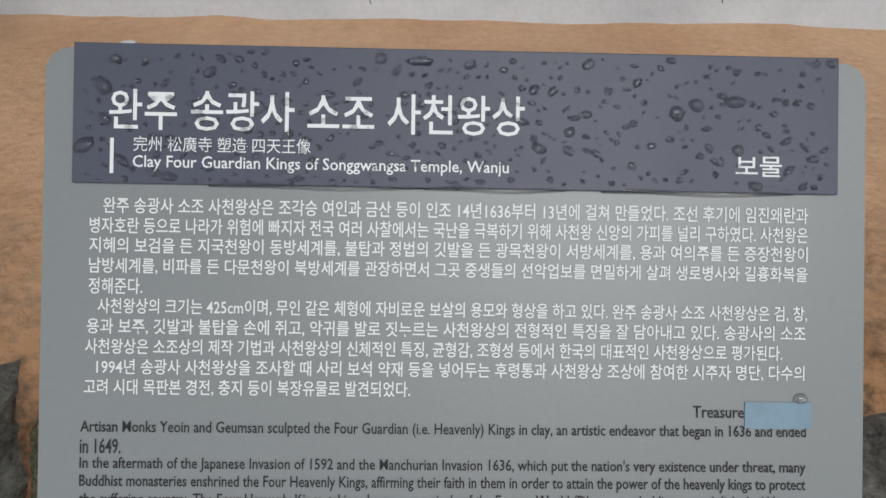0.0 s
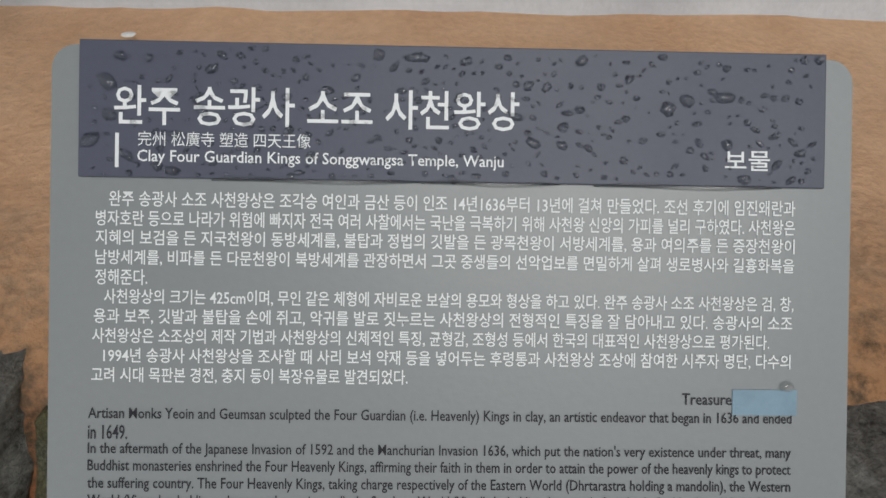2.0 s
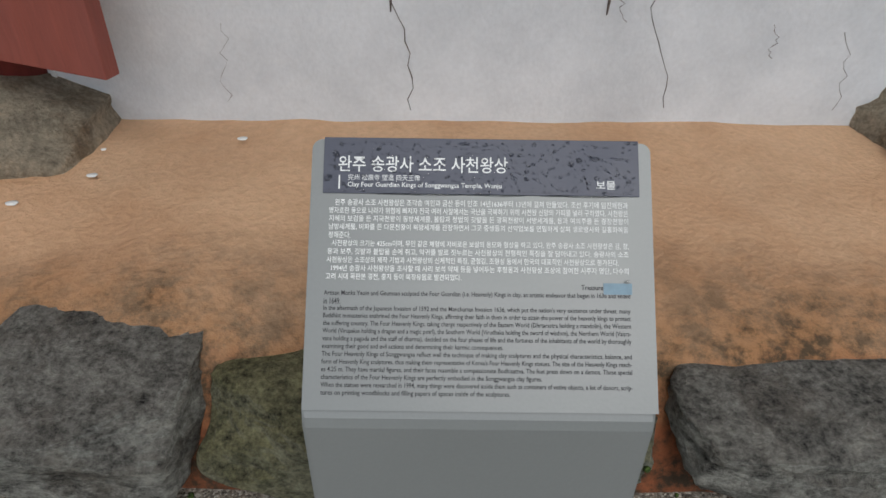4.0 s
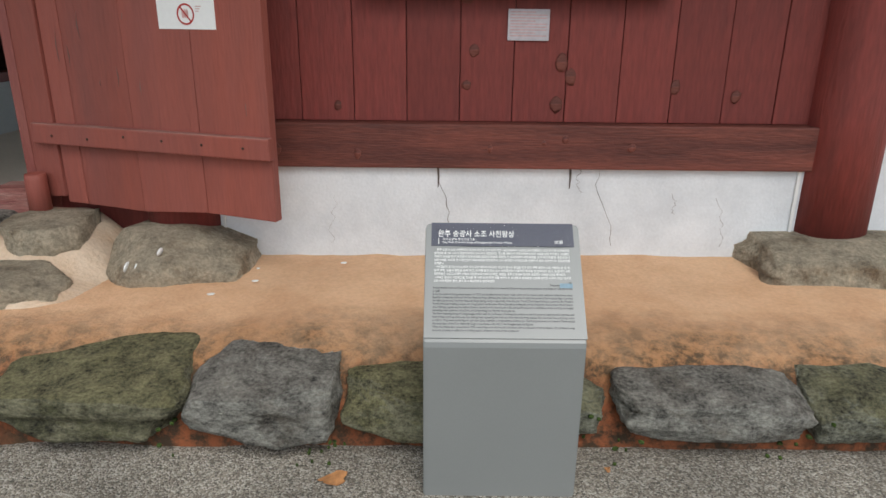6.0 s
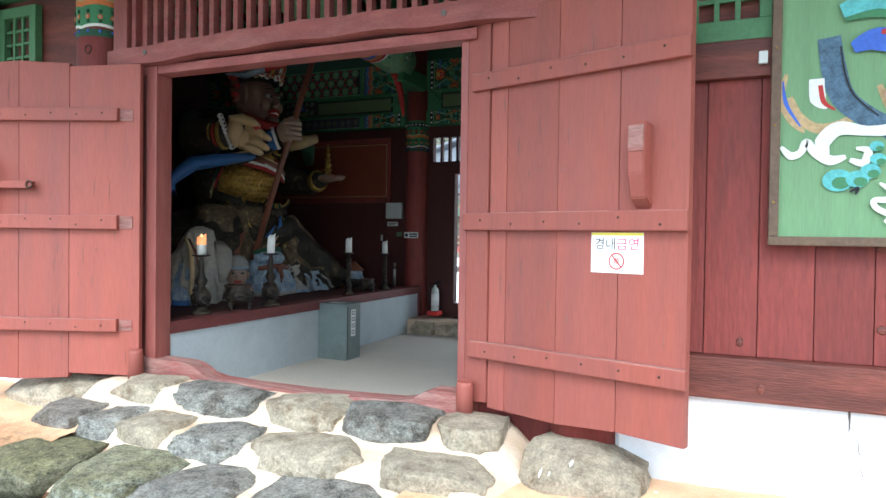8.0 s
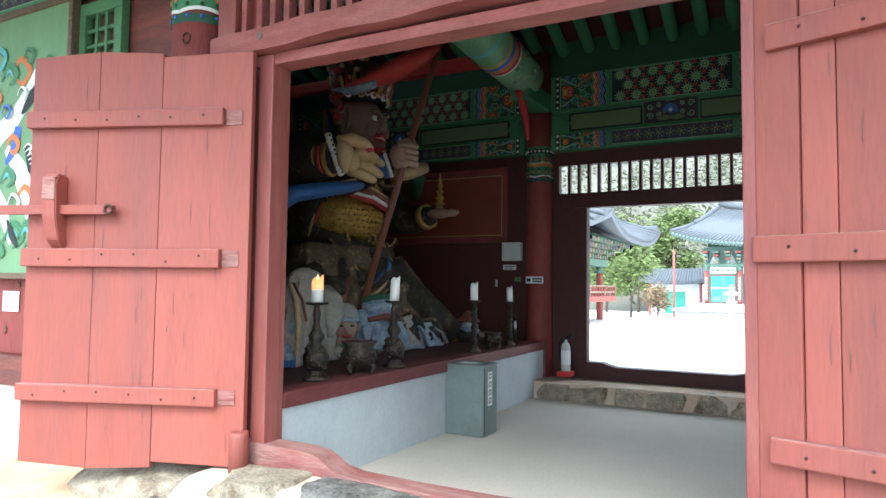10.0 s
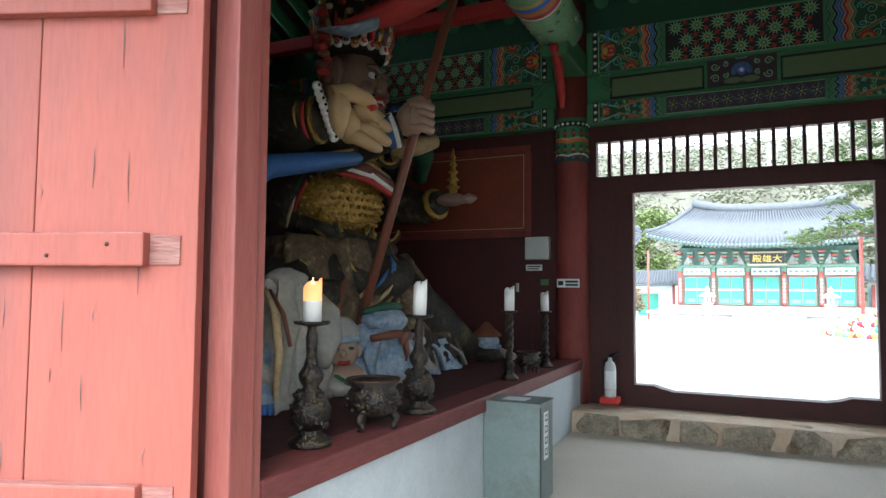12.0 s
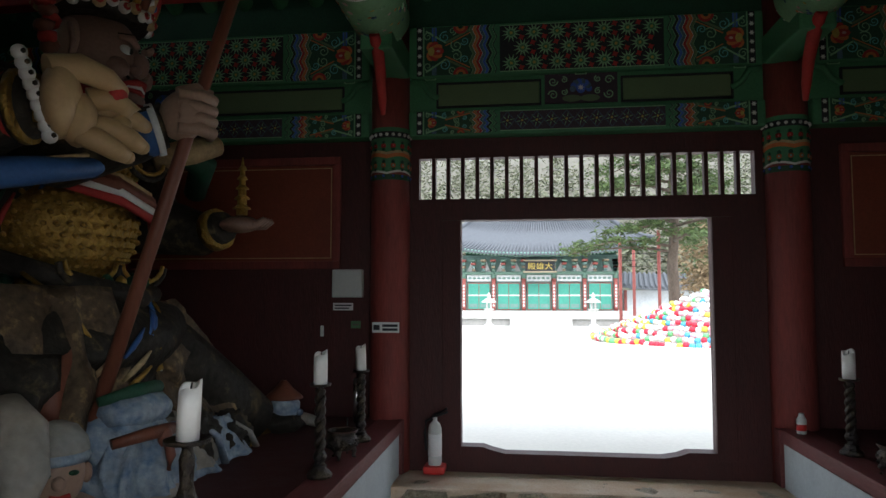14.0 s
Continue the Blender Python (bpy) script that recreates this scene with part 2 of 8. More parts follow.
PIC = {
    "white": mat("painted_white", (0.70, 0.70, 0.66), 0.7, var=0.1, scale=14, bump=0.05),
    "blue": mat("painted_slate_blue", (0.075, 0.13, 0.19), 0.7, var=0.5, scale=22, fine=90, bump=0.1),
    "teal": mat("painted_turquoise", (0.13, 0.42, 0.42), 0.7, var=0.3, scale=20, bump=0.05),
    "cobalt": mat("painted_cobalt", (0.06, 0.13, 0.50), 0.7, var=0.2, scale=14, bump=0.05),
    "ochre": mat("painted_ochre", (0.46, 0.33, 0.17), 0.7, var=0.3, scale=20, bump=0.05),
    "pink": mat("painted_pink", (0.55, 0.33, 0.31), 0.7, var=0.25, scale=16, bump=0.05),
    "red": mat("painted_red", (0.40, 0.035, 0.03), 0.7, var=0.2, bump=0.05),
    "orange": mat("painted_orange", (0.55, 0.17, 0.05), 0.7, var=0.2, bump=0.05),
    "black": mat("painted_black", (0.02, 0.022, 0.025), 0.7, var=0.2, bump=0.05),
    "green": mat("painted_beam_green", (0.06, 0.20, 0.09), 0.65, var=0.2, scale=6, bump=0.08),
    "deep": mat("painted_deep_green", (0.02, 0.075, 0.04), 0.65, var=0.25, scale=8, bump=0.08),
    "olive": mat("painted_olive", (0.12, 0.18, 0.085), 0.65, var=0.1, bump=0.05),
    "light": mat("painted_light_green", (0.24, 0.44, 0.24), 0.7, var=0.2, bump=0.05),
    "purple": mat("painted_dark_purple", (0.055, 0.035, 0.05), 0.7, var=0.2, bump=0.05),
    "yellow": mat("painted_yellow", (0.48, 0.36, 0.08), 0.7, var=0.2, bump=0.05)}
TILE = mat("grey_roof_tile", (0.105, 0.115, 0.13), 0.7, var=0.25, scale=4, fine=30, bump=0.3, rand=0.1)
COURT = mat("pale_sand_courtyard", (0.74, 0.71, 0.65), 0.95, var=0.1, scale=0.6, fine=25, bump=0.3)
GRANITE = mat("pale_granite", (0.52, 0.52, 0.50), 0.8, var=0.15, scale=8, fine=80, bump=0.3)
GSTEP = mat("grey_granite_step", (0.30, 0.30, 0.29), 0.8, var=0.25, scale=4, fine=60, bump=0.3)
FAR = {k: mat("weathered_" + k, c, 0.7, var=0.2, scale=6, bump=0.1) for k, c in (("red", (0.34, 0.10, 0.085)), ("green", (0.13, 0.22, 0.17)), ("teal", (0.17, 0.28, 0.255)), ("ochre", (0.30, 0.25, 0.17)), ("grey", (0.20, 0.20, 0.18)), ("white", (0.62, 0.64, 0.64)))}
FARLIST = [FAR[k] for k in ("green", "ochre", "teal", "red", "grey")]
DOORG = mat("green_hall_door", (0.07, 0.32, 0.245), 0.6, var=0.15, scale=5, bump=0.1)
BARK = mat("pine_bark", (0.115, 0.09, 0.07), 0.95, var=0.5, scale=5, fine=30, stretch=(1, 1, 0.3), bump=0.9)
SKINB = mat("beige_painted_clay", (0.47, 0.325, 0.16), 0.5, var=0.1, scale=4, bump=0.08)
SKIND = mat("brown_painted_clay", (0.25, 0.155, 0.115), 0.5, var=0.2, scale=5, bump=0.1)
SKINP = mat("tan_painted_clay", (0.32, 0.21, 0.15), 0.5, var=0.15, scale=5, bump=0.1)
GOLD = mat("gilt_scale_armour", (0.42, 0.26, 0.06), 0.4, metal=0.6, var=0.4, scale=14, fine=40, bump=1.0)
ROBE = mat("dark_patterned_robe", (0.03, 0.026, 0.02), 0.6, var=0.6, scale=8, fine=26, bump=0.5, stain=(0.085, 0.065, 0.035), stain_scale=8, stain_at=0.6, stain_soft=0.05, spec=0.15)
ROBET = mat("brown_patterned_robe", (0.10, 0.07, 0.042), 0.6, var=0.6, scale=9, fine=30, bump=0.5, stain=(0.22, 0.15, 0.07), stain_scale=9, stain_at=0.58, stain_soft=0.05, spec=0.2)
ROBEL = mat("grey_beige_robe", (0.33, 0.29, 0.23), 0.6, var=0.25, scale=4, fine=30, bump=0.3, stain=(0.20, 0.22, 0.22), stain_scale=2.5, stain_at=0.6)
ROBEB = mat("pale_blue_robe", (0.29, 0.34, 0.38), 0.6, var=0.3, scale=12, fine=40, bump=0.25, stain=(0.10, 0.17, 0.27), stain_scale=16, stain_at=0.56)
BLUE = mat("blue_scarf_paint", (0.045, 0.12, 0.30), 0.5, var=0.2, bump=0.1)
SPEAR = mat("brown_red_shaft", (0.17, 0.06, 0.035), 0.5, var=0.2, stretch=(1, 1, 0.3), bump=0.1)
WAX = mat("white_wax", (0.78, 0.77, 0.72), 0.45, var=0.05, bump=0.05)
# flame light seen through white wax, put in as orange colour and emission
WAXLIT = mat("glowing_wax", (0.95, 0.30, 0.11), 0.5, var=0.05, bump=0, emit=0.30)
FLAME = mat("candle_flame", (1.0, 0.5, 0.16), 0.5, var=0.0, bump=0, emit=1.1)


def leafmat(name, color, rand=0.3):
    m = mat(name, color, 0.7, var=0.35, scale=3, fine=12, bump=0, rand=0)
    nt = m.node_tree
    b = nt.nodes["Principled BSDF"]
    geo = nt.nodes.new("ShaderNodeNewGeometry")
    mr = nt.nodes.new("ShaderNodeMapRange")
    mr.inputs["To Min"].default_value = 1 - rand
    mr.inputs["To Max"].default_value = 1 + rand
    nt.links.new(geo.outputs["Random Per Island"], mr.inputs[0])
    sc = nt.nodes.new("ShaderNodeVectorMath")
    sc.operation = "SCALE"
    nt.links.new(b.inputs["Base Color"].links[0].from_socket, sc.inputs[0])
    nt.links.new(mr.outputs[0], sc.inputs["Scale"])
    nt.links.new(sc.outputs[0], b.inputs["Base Color"])
    return m


PINE = leafmat("pine_needles", (0.065, 0.10, 0.032))
BAMBOO = leafmat("bamboo_leaves", (0.13, 0.175, 0.055))
WOODS = leafmat("spring_woods", (0.125, 0.135, 0.085), 0.45)
SHRUB = leafmat("dry_shrub", (0.22, 0.16, 0.09))


def gravel_material():
    m = bpy.data.materials.new("grey_gravel")
    m.use_nodes = True
    n, l = m.node_tree.nodes, m.node_tree.links
    b = n["Principled BSDF"]
    b.inputs["Roughness"].default_value = 0.9
    tc = n.new("ShaderNodeTexCoord")
    v = n.new("ShaderNodeTexVoronoi")
    v.inputs["Scale"].default_value = 165
    l.new(tc.outputs["Object"], v.inputs["Vector"])
    ramp = n.new("ShaderNodeValToRGB")
    sep = n.new("ShaderNodeSeparateColor")
    l.new(v.outputs["Color"], sep.inputs[0])
    l.new(sep.outputs[0], ramp.inputs[0])
    e = ramp.color_ramp.elements
    e[0].color, e[1].color = (0.11, 0.10, 0.085, 1), (0.52, 0.49, 0.43, 1)
    e.new(0.5).color = (0.28, 0.245, 0.195, 1)
    nz = n.new("ShaderNodeTexNoise")
    nz.inputs["Scale"].default_value = 2.2
    nz.inputs["Detail"].default_value = 6
    l.new(tc.outputs["Object"], nz.inputs["Vector"])
    mr = n.new("ShaderNodeMapRange")
    mr.inputs["From Min"].default_value, mr.inputs["From Max"].default_value = 0.3, 0.7
    mr.inputs["To Min"].default_value, mr.inputs["To Max"].default_value = 0.7, 1.25
    l.new(nz.outputs["Fac"], mr.inputs[0])
    sc = n.new("ShaderNodeVectorMath")
    sc.operation = "SCALE"
    l.new(ramp.outputs[0], sc.inputs[0])
    l.new(mr.outputs[0], sc.inputs["Scale"])
    l.new(sc.outputs[0], b.inputs["Base Color"])
    bp = n.new("ShaderNodeBump")
    bp.inputs["Strength"].default_value = 0.9
    bp.inputs["Distance"].default_value = 0.008
    bp.invert = True
    l.new(v.outputs["Distance"], bp.inputs["Height"])
    l.new(bp.outputs[0], b.inputs["Normal"])
    return m


GRAVEL = gravel_material()


def water_material():
    m = bpy.data.materials.new("rain_water")
    m.use_nodes = True
    b = m.node_tree.nodes["Principled BSDF"]
    b.inputs["Base Color"].default_value = (0.95, 0.95, 0.95, 1)
    b.inputs["Roughness"].default_value = 0.03
    b.inputs["Transmission Weight"].default_value = 1.0
    b.inputs["IOR"].default_value = 1.33
    return m


WATER = water_material()


# ---- building helpers ----
def box(bm, x0, x1, y0, y1, z0, z1, bevel=0.0, mi=0):
    if not bevel:
        vs = [bm.verts.new((x, y, z)) for z in (z0, z1) for y in (y0, y1) for x in (x0, x1)]
        for q in ((0, 2, 3, 1), (4, 5, 7, 6), (0, 1, 5, 4), (2, 6, 7, 3), (0, 4, 6, 2), (1, 3, 7, 5)):
            bm.faces.new([vs[i] for i in q]).material_index = mi
        return vs
    g = bmesh.ops.create_cube(bm, size=1, matrix=Matrix.LocRotScale(((x0 + x1) / 2, (y0 + y1) / 2, (z0 + z1) / 2), None,
                                                                   (abs(x1 - x0), abs(y1 - y0), abs(z1 - z0))))
    vs = g["verts"]
    faces = {f for v in vs for f in v.link_faces}
    for f in faces:
        f.material_index = mi
    if bevel:
        es = list({e for v in vs for e in v.link_edges})
        r = bmesh.ops.bevel(bm, geom=es, offset=bevel, segments=2, affect="EDGES", profile=0.6)
        for f in r["faces"]:
            f.material_index = mi
        vs = list({v for f in r["faces"] for v in f.verts} | {v for v in vs if v.is_valid})
    return vs


def obox(bm, m, sx, sy, sz, bevel=0.0, mi=0):
    """A box of the given size, centred on the pose m."""
    vs = box(bm, -sx / 2, sx / 2, -sy / 2, sy / 2, -sz / 2, sz / 2, bevel, mi)
    bmesh.ops.transform(bm, matrix=m, verts=vs)
    return vs


def tube(bm, pts, radii, seg=10, mi=0, cap=True, flat=1.0):
    """A round tube along points; flat squeezes it along its second axis."""
    pts = [Vector(p) for p in pts]
    rings = []
    up = Vector((0, 0, 1))
    for i, p in enumerate(pts):
        d = (pts[min(i + 1, len(pts) - 1)] - pts[max(i - 1, 0)]).normalized()
        a = d.cross(up)
        if a.length < 0.05:
            a = d.cross(Vector((1, 0, 0)))
        a.normalize()
        b = a.cross(d).normalized()
        r = radii[i] if isinstance(radii, (list, tuple)) else radii
        rings.append([bm.verts.new(p + a * math.cos(2 * math.pi * k / seg) * r + b * math.sin(2 * math.pi * k / seg) * r * flat)
                      for k in range(seg)])
    for r0, r1 in zip(rings, rings[1:]):
        for k in range(seg):
            f = bm.faces.new((r0[k], r0[(k + 1) % seg], r1[(k + 1) % seg], r1[k]))
            f.material_index, f.smooth = mi, True
    if cap:
        for r in (rings[0], rings[-1]):
            f = bm.faces.new(r)
            f.material_index = mi
    return [v for r in rings for v in r]


def lathe(bm, prof, centre=(0, 0, 0), seg=20, mi=0):
    """A turned shape: (radius, height) pairs from the bottom up."""
    c = Vector(centre)
    rings = [[bm.verts.new(c + Vector((math.cos(2 * math.pi * k / seg) * max(r, 1e-4), math.sin(2 * math.pi * k / seg) * max(r, 1e-4), z)))
              for k in range(seg)] for r, z in prof]
    for r0, r1 in zip(rings, rings[1:]):
        for k in range(seg):
            f = bm.faces.new((r0[k], r0[(k + 1) % seg], r1[(k + 1) % seg], r1[k]))
            f.material_index, f.smooth = mi, True
    for r in (rings[0], rings[-1]):
        bm.faces.new(r).material_index = mi


ICO = {}


def ico(sub):
    """Points and triangles of a unit icosphere, made once."""
    if sub not in ICO:
        t = bmesh.new()
        bmesh.ops.create_icosphere(t, subdivisions=sub, radius=1)
        t.verts.index_update()
        ICO[sub] = ([v.co.copy() for v in t.verts], [tuple(v.index for v in f.verts) for f in t.faces])
        t.free()
    return ICO[sub]


def blob(bm, c, r, mi=0, rough=0.0, rot=None, sub=3, seed=0, freq=2.0):
    """An ellipsoid with uneven skin."""
    co, tri = ico(sub)
    m = Euler([radians(a) for a in rot]).to_matrix() if rot else None
    c = Vector(c)
    vs = []
    for p in co:
        k = 1 + rough * noise.noise(p * freq + Vector((seed * 7.1, seed * 3.3, 0))) if rough else 1
        q = Vector((p.x * r[0] * k, p.y * r[1] * k, p.z * r[2] * k))
        vs.append(bm.verts.new((m @ q if m else q) + c))
    for t in tri:
        f = bm.faces.new((vs[t[0]], vs[t[1]], vs[t[2]]))
        f.material_index, f.smooth = mi, True


def poly(bm, pts, mi=0):
    f = bm.faces.new([bm.verts.new(p) for p in pts])
    f.material_index = mi
    return f


def extrude_poly(bm, pts, way, mi=0):
    """A flat outline pushed along a way into a solid."""
    way = Vector(way)
    a = [bm.verts.new(p) for p in pts]
    b = [bm.verts.new(Vector(p) + way) for p in pts]
    bm.faces.new(a).material_index = mi
    bm.faces.new(b[::-1]).material_index = mi
    for i in range(len(a)):
        j = (i + 1) % len(a)
        bm.faces.new((a[j], a[i], b[i], b[j])).material_index = mi


def mesh_of(name, bm, materials):
    me = bpy.data.meshes.new(name)
    bmesh.ops.recalc_face_normals(bm, faces=bm.faces)
    bm.to_mesh(me)
    bm.free()
    for m in (materials if isinstance(materials, (list, tuple)) else [materials]):
        me.materials.append(m)
    return me


def thing(name, bm, materials, label="", category="", group="", kind="", at=None):
    ob = new(name, mesh_of(name, bm, materials))
    if at is not None:
        ob.matrix_world = at
    return tagged(ob, label, category, group, kind)


def empty(name, at, label, category, group="", kind=""):
    ob = new(name)
    ob.matrix_world = at if isinstance(at, Matrix) else pose(*at)
    return tagged(ob, label, category, group, kind)


def part(name, bm, materials, parent, label="", at=None):
    ob = new(name, bm if isinstance(bm, bpy.types.Mesh) else mesh_of(name, bm, materials))
    ob.parent = parent
    if at is not None:
        ob.matrix_basis = at
    return tagged(ob, label)


def bpart(name, x0, x1, y0, y1, z0, z1, material, parent, bevel=0.006, label=""):
    bm = bmesh.new()
    box(bm, x0, x1, y0, y1, z0, z1, bevel)
    return part(name, bm, material, parent, label)


def bthing(name, x0, x1, y0, y1, z0, z1, material, label, category, bevel=0.006, kind=""):
    bm = bmesh.new()
    box(bm, x0, x1, y0, y1, z0, z1, bevel)
    return thing(name, bm, material, label, category, kind=kind)


def text_mesh(body, width, height, name="lettering", bold=0.0):
    """Flat letters with the built-in font, fitted to a width and a height, with the lower left corner at the origin."""
    cu = bpy.data.curves.new(name, "FONT")
    cu.body = body
    cu.size = 1
    cu.resolution_u = 2
    cu.offset = bold
    ob = bpy.data.objects.new(name, cu)
    me = ob.to_mesh().copy()
    ob.to_mesh_clear()
    bpy.data.objects.remove(ob)
    co = np.array([v.co[:] for v in me.vertices])
    if len(co) == 0:
        return me
    lo, hi = co.min(0), co.max(0)
    sx = width / max(hi[0] - lo[0], 1e-6)
    sy = height / max(hi[1] - lo[1], 1e-6) if height else sx
    for v in me.vertices:
        v.co = ((v.co.x - lo[0]) * sx, (v.co.y - lo[1]) * sy, 0)
    return me


def rock(bm, c, s, seed, rough=0.17, cuts=15, shear=0.0, mi=0):
    """A quarried field stone: a rounded block with flat, broken faces."""
    g = bmesh.ops.create_cube(bm, size=2)
    es = list({e for v in g["verts"] for e in v.link_edges})
    r = bmesh.ops.subdivide_edges(bm, edges=es, cuts=cuts, use_grid_fill=True)
    vs = list({v for f in bm.faces for v in f.verts if not v.tag})
    o = Vector((seed * 5.37, seed * 2.11, seed * 9.7))
    rnd = random.Random(seed)
    planes = [(Vector((rnd.uniform(-1, 1), rnd.uniform(-1, 0.6), rnd.uniform(-0.8, 1))).normalized(), rnd.uniform(1.04, 1.30)) for _ in range(9)]
    for v in vs:
        p = v.co.copy()
        q = p.normalized() * 1.18
        p = p.lerp(q, 0.24)
        for nrm, d in planes:
            k = p.dot(nrm) - d
            if k > 0:
                p -= nrm * k
        p *= 1 + rough * 0.8 * noise.noise(p * 0.9 + o) + rough * 0.18 * noise.noise(p * 3.1 + o) + rough * 0.16 * abs(noise.noise(p * 6.0 + o)) + rough * 0.16 * noise.noise(p * 13 + o)
        ly = noise.noise(Vector((p.x * 0.9, p.y * 0.9, p.z * 4.5)) + o)          # broken layers
        p *= 1.0 + 0.025 * ly + 0.022 * abs(noise.noise(Vector((p.x * 2, p.y * 2, p.z * 9)) + o))
        v.co = Vector((p.x * s[0] / 2 + c[0], p.y * s[1] / 2 + c[1], p.z * s[2] / 2 + c[2] + shear * p.y * s[1] / 2))
        v.tag = True
    for f in {f for v in vs for f in v.link_faces}:
        f.material_index, f.smooth = mi, True


def stone(parent, name, x0, x1, y0, y1, z0, z1, kind, seed, shear=0.0, label=""):
    bm = bmesh.new()
    rock(bm, ((x0 + x1) / 2, (y0 + y1) / 2, (z0 + z1) / 2), (x1 - x0, y1 - y0, z1 - z0), seed, shear=shear)
    return part(name, bm, STONES[kind], parent, label)


def banked(name, prof, x0, x1, nx, materials, amp, seed, picker=None, ends=None):
    """A bank of mortar: a profile in y and z drawn along x, with an uneven skin."""
    fine = []
    for (ya, za), (yb, zb) in zip(prof, prof[1:]):
        n = max(1, int(math.hypot(yb - ya, zb - za) / 0.05))
        fine += [(ya + (yb - ya) * i / n, za + (zb - za) * i / n) for i in range(n)]
    fine.append(prof[-1])
    bm = bmesh.new()
    grid = []
    for i in range(nx + 1):
        x = x0 + (x1 - x0) * i / nx
        row = []
        for y, z in fine:
            if ends:
                u = min(1, max(0, min(x - x0, x1 - x) / 0.34))
                u = u * u * (3 - 2 * u)
                z = z * u + (1 - u) * float(np.interp(y, [a for a, _ in ends], [b for _, b in ends]) - 0.012)
            k = amp * (noise.noise(Vector((x * 2.3, y * 2.3, z * 3 + seed))) + 0.4 * noise.noise(Vector((x * 9, y * 9, z * 9 + seed))))
            row.append(bm.verts.new((x, y - k * 0.8, max(z + k * 0.6, z * 0.5))))
        grid.append(row)
    for a, b in zip(grid, grid[1:]):
        for k in range(len(fine) - 1):
            f = bm.faces.new((a[k], b[k], b[k + 1], a[k + 1]))
            f.smooth = True
            if picker:
                f.material_index = picker(f.calc_center_median())
    return bm

# ---- ground ----
def court_z(y):
    return 0.42 - 0.026 * (y - 7.2)


bm = bmesh.new()
prof = [(-400, 0.0), (-30, 0.0), (-8, 0.0), (1.45, 0.0), (2.6, 0.10), (6.6, 0.16), (7.1, court_z(7.1)), (20, court_z(20)), (64, court_z(64)), (70, -1.0), (900, -1.0)]
cols = [-500, -60, -20, -8, -3, 3, 8, 20, 60, 500]
grid = [[bm.verts.new((x, y, z)) for y, z in prof] for x in cols]
for a, b in zip(grid, grid[1:]):
    for k in range(len(prof) - 1):
        f = bm.faces.new((a[k], b[k], b[k + 1], a[k + 1]))
        f.material_index = 0 if prof[k][0] < 2 else 1
thing("ground", bm, [GRAVEL, COURT], "grey gravel yard running into a pale sand courtyard", "ground", kind="structure")

# ---- podium and steps of the gate ----
POD = [(1.28, -0.05), (1.29, 0.05), (1.32, 0.12), (1.37, 0.19), (1.46, 0.25), (1.60, 0.285), (1.85, 0.295), (2.2, 0.302), (2.46, 0.306)]
podium_r = thing("podium", banked("podium", POD, -1.72, 5.6, 136, [], 0.03, 1), [PODIUM],
                 "sandy mortar podium with field stones along its foot", "podium", kind="structure")
podium_l = thing("podium", banked("podium", POD, -10.6, -3.95, 94, [], 0.03, 5), [PODIUM],
                 "sandy mortar podium with field stones along its foot", "podium", kind="structure")
STEP = [(1.26, -0.05), (1.27, 0.06), (1.33, 0.17), (1.45, 0.215), (1.70, 0.235), (1.755, 0.30), (1.83, 0.345), (2.02, 0.365), (2.08, 0.43), (2.15, 0.485), (2.30, 0.50), (2.46, 0.51)]
steps = thing("steps", banked("steps", STEP, -4.55, -1.18, 90, [], 0.03, 9, lambda p: 1 if p.z < 0.1 else 0, POD), [STEPSAND, CLAY],
              "field stone steps set in sandy mortar before the gate", "steps", kind="structure")

# ---- gate building: facade ----
F = 2.40            # outer face of the facade plaster
HINGE_L, HINGE_R = -4.19, -1.66
COLS = (-7.95, -4.62, -1.02, 2.06)
R_COL = 0.17


def plaster(x0, x1):
    ob = bthing("wall_front", x0, x1, F, F + 0.12, 0.25, 0.745, WHITE, "white plaster wall panel with hairline cracks", "wall", 0.0, "structure")
    return ob


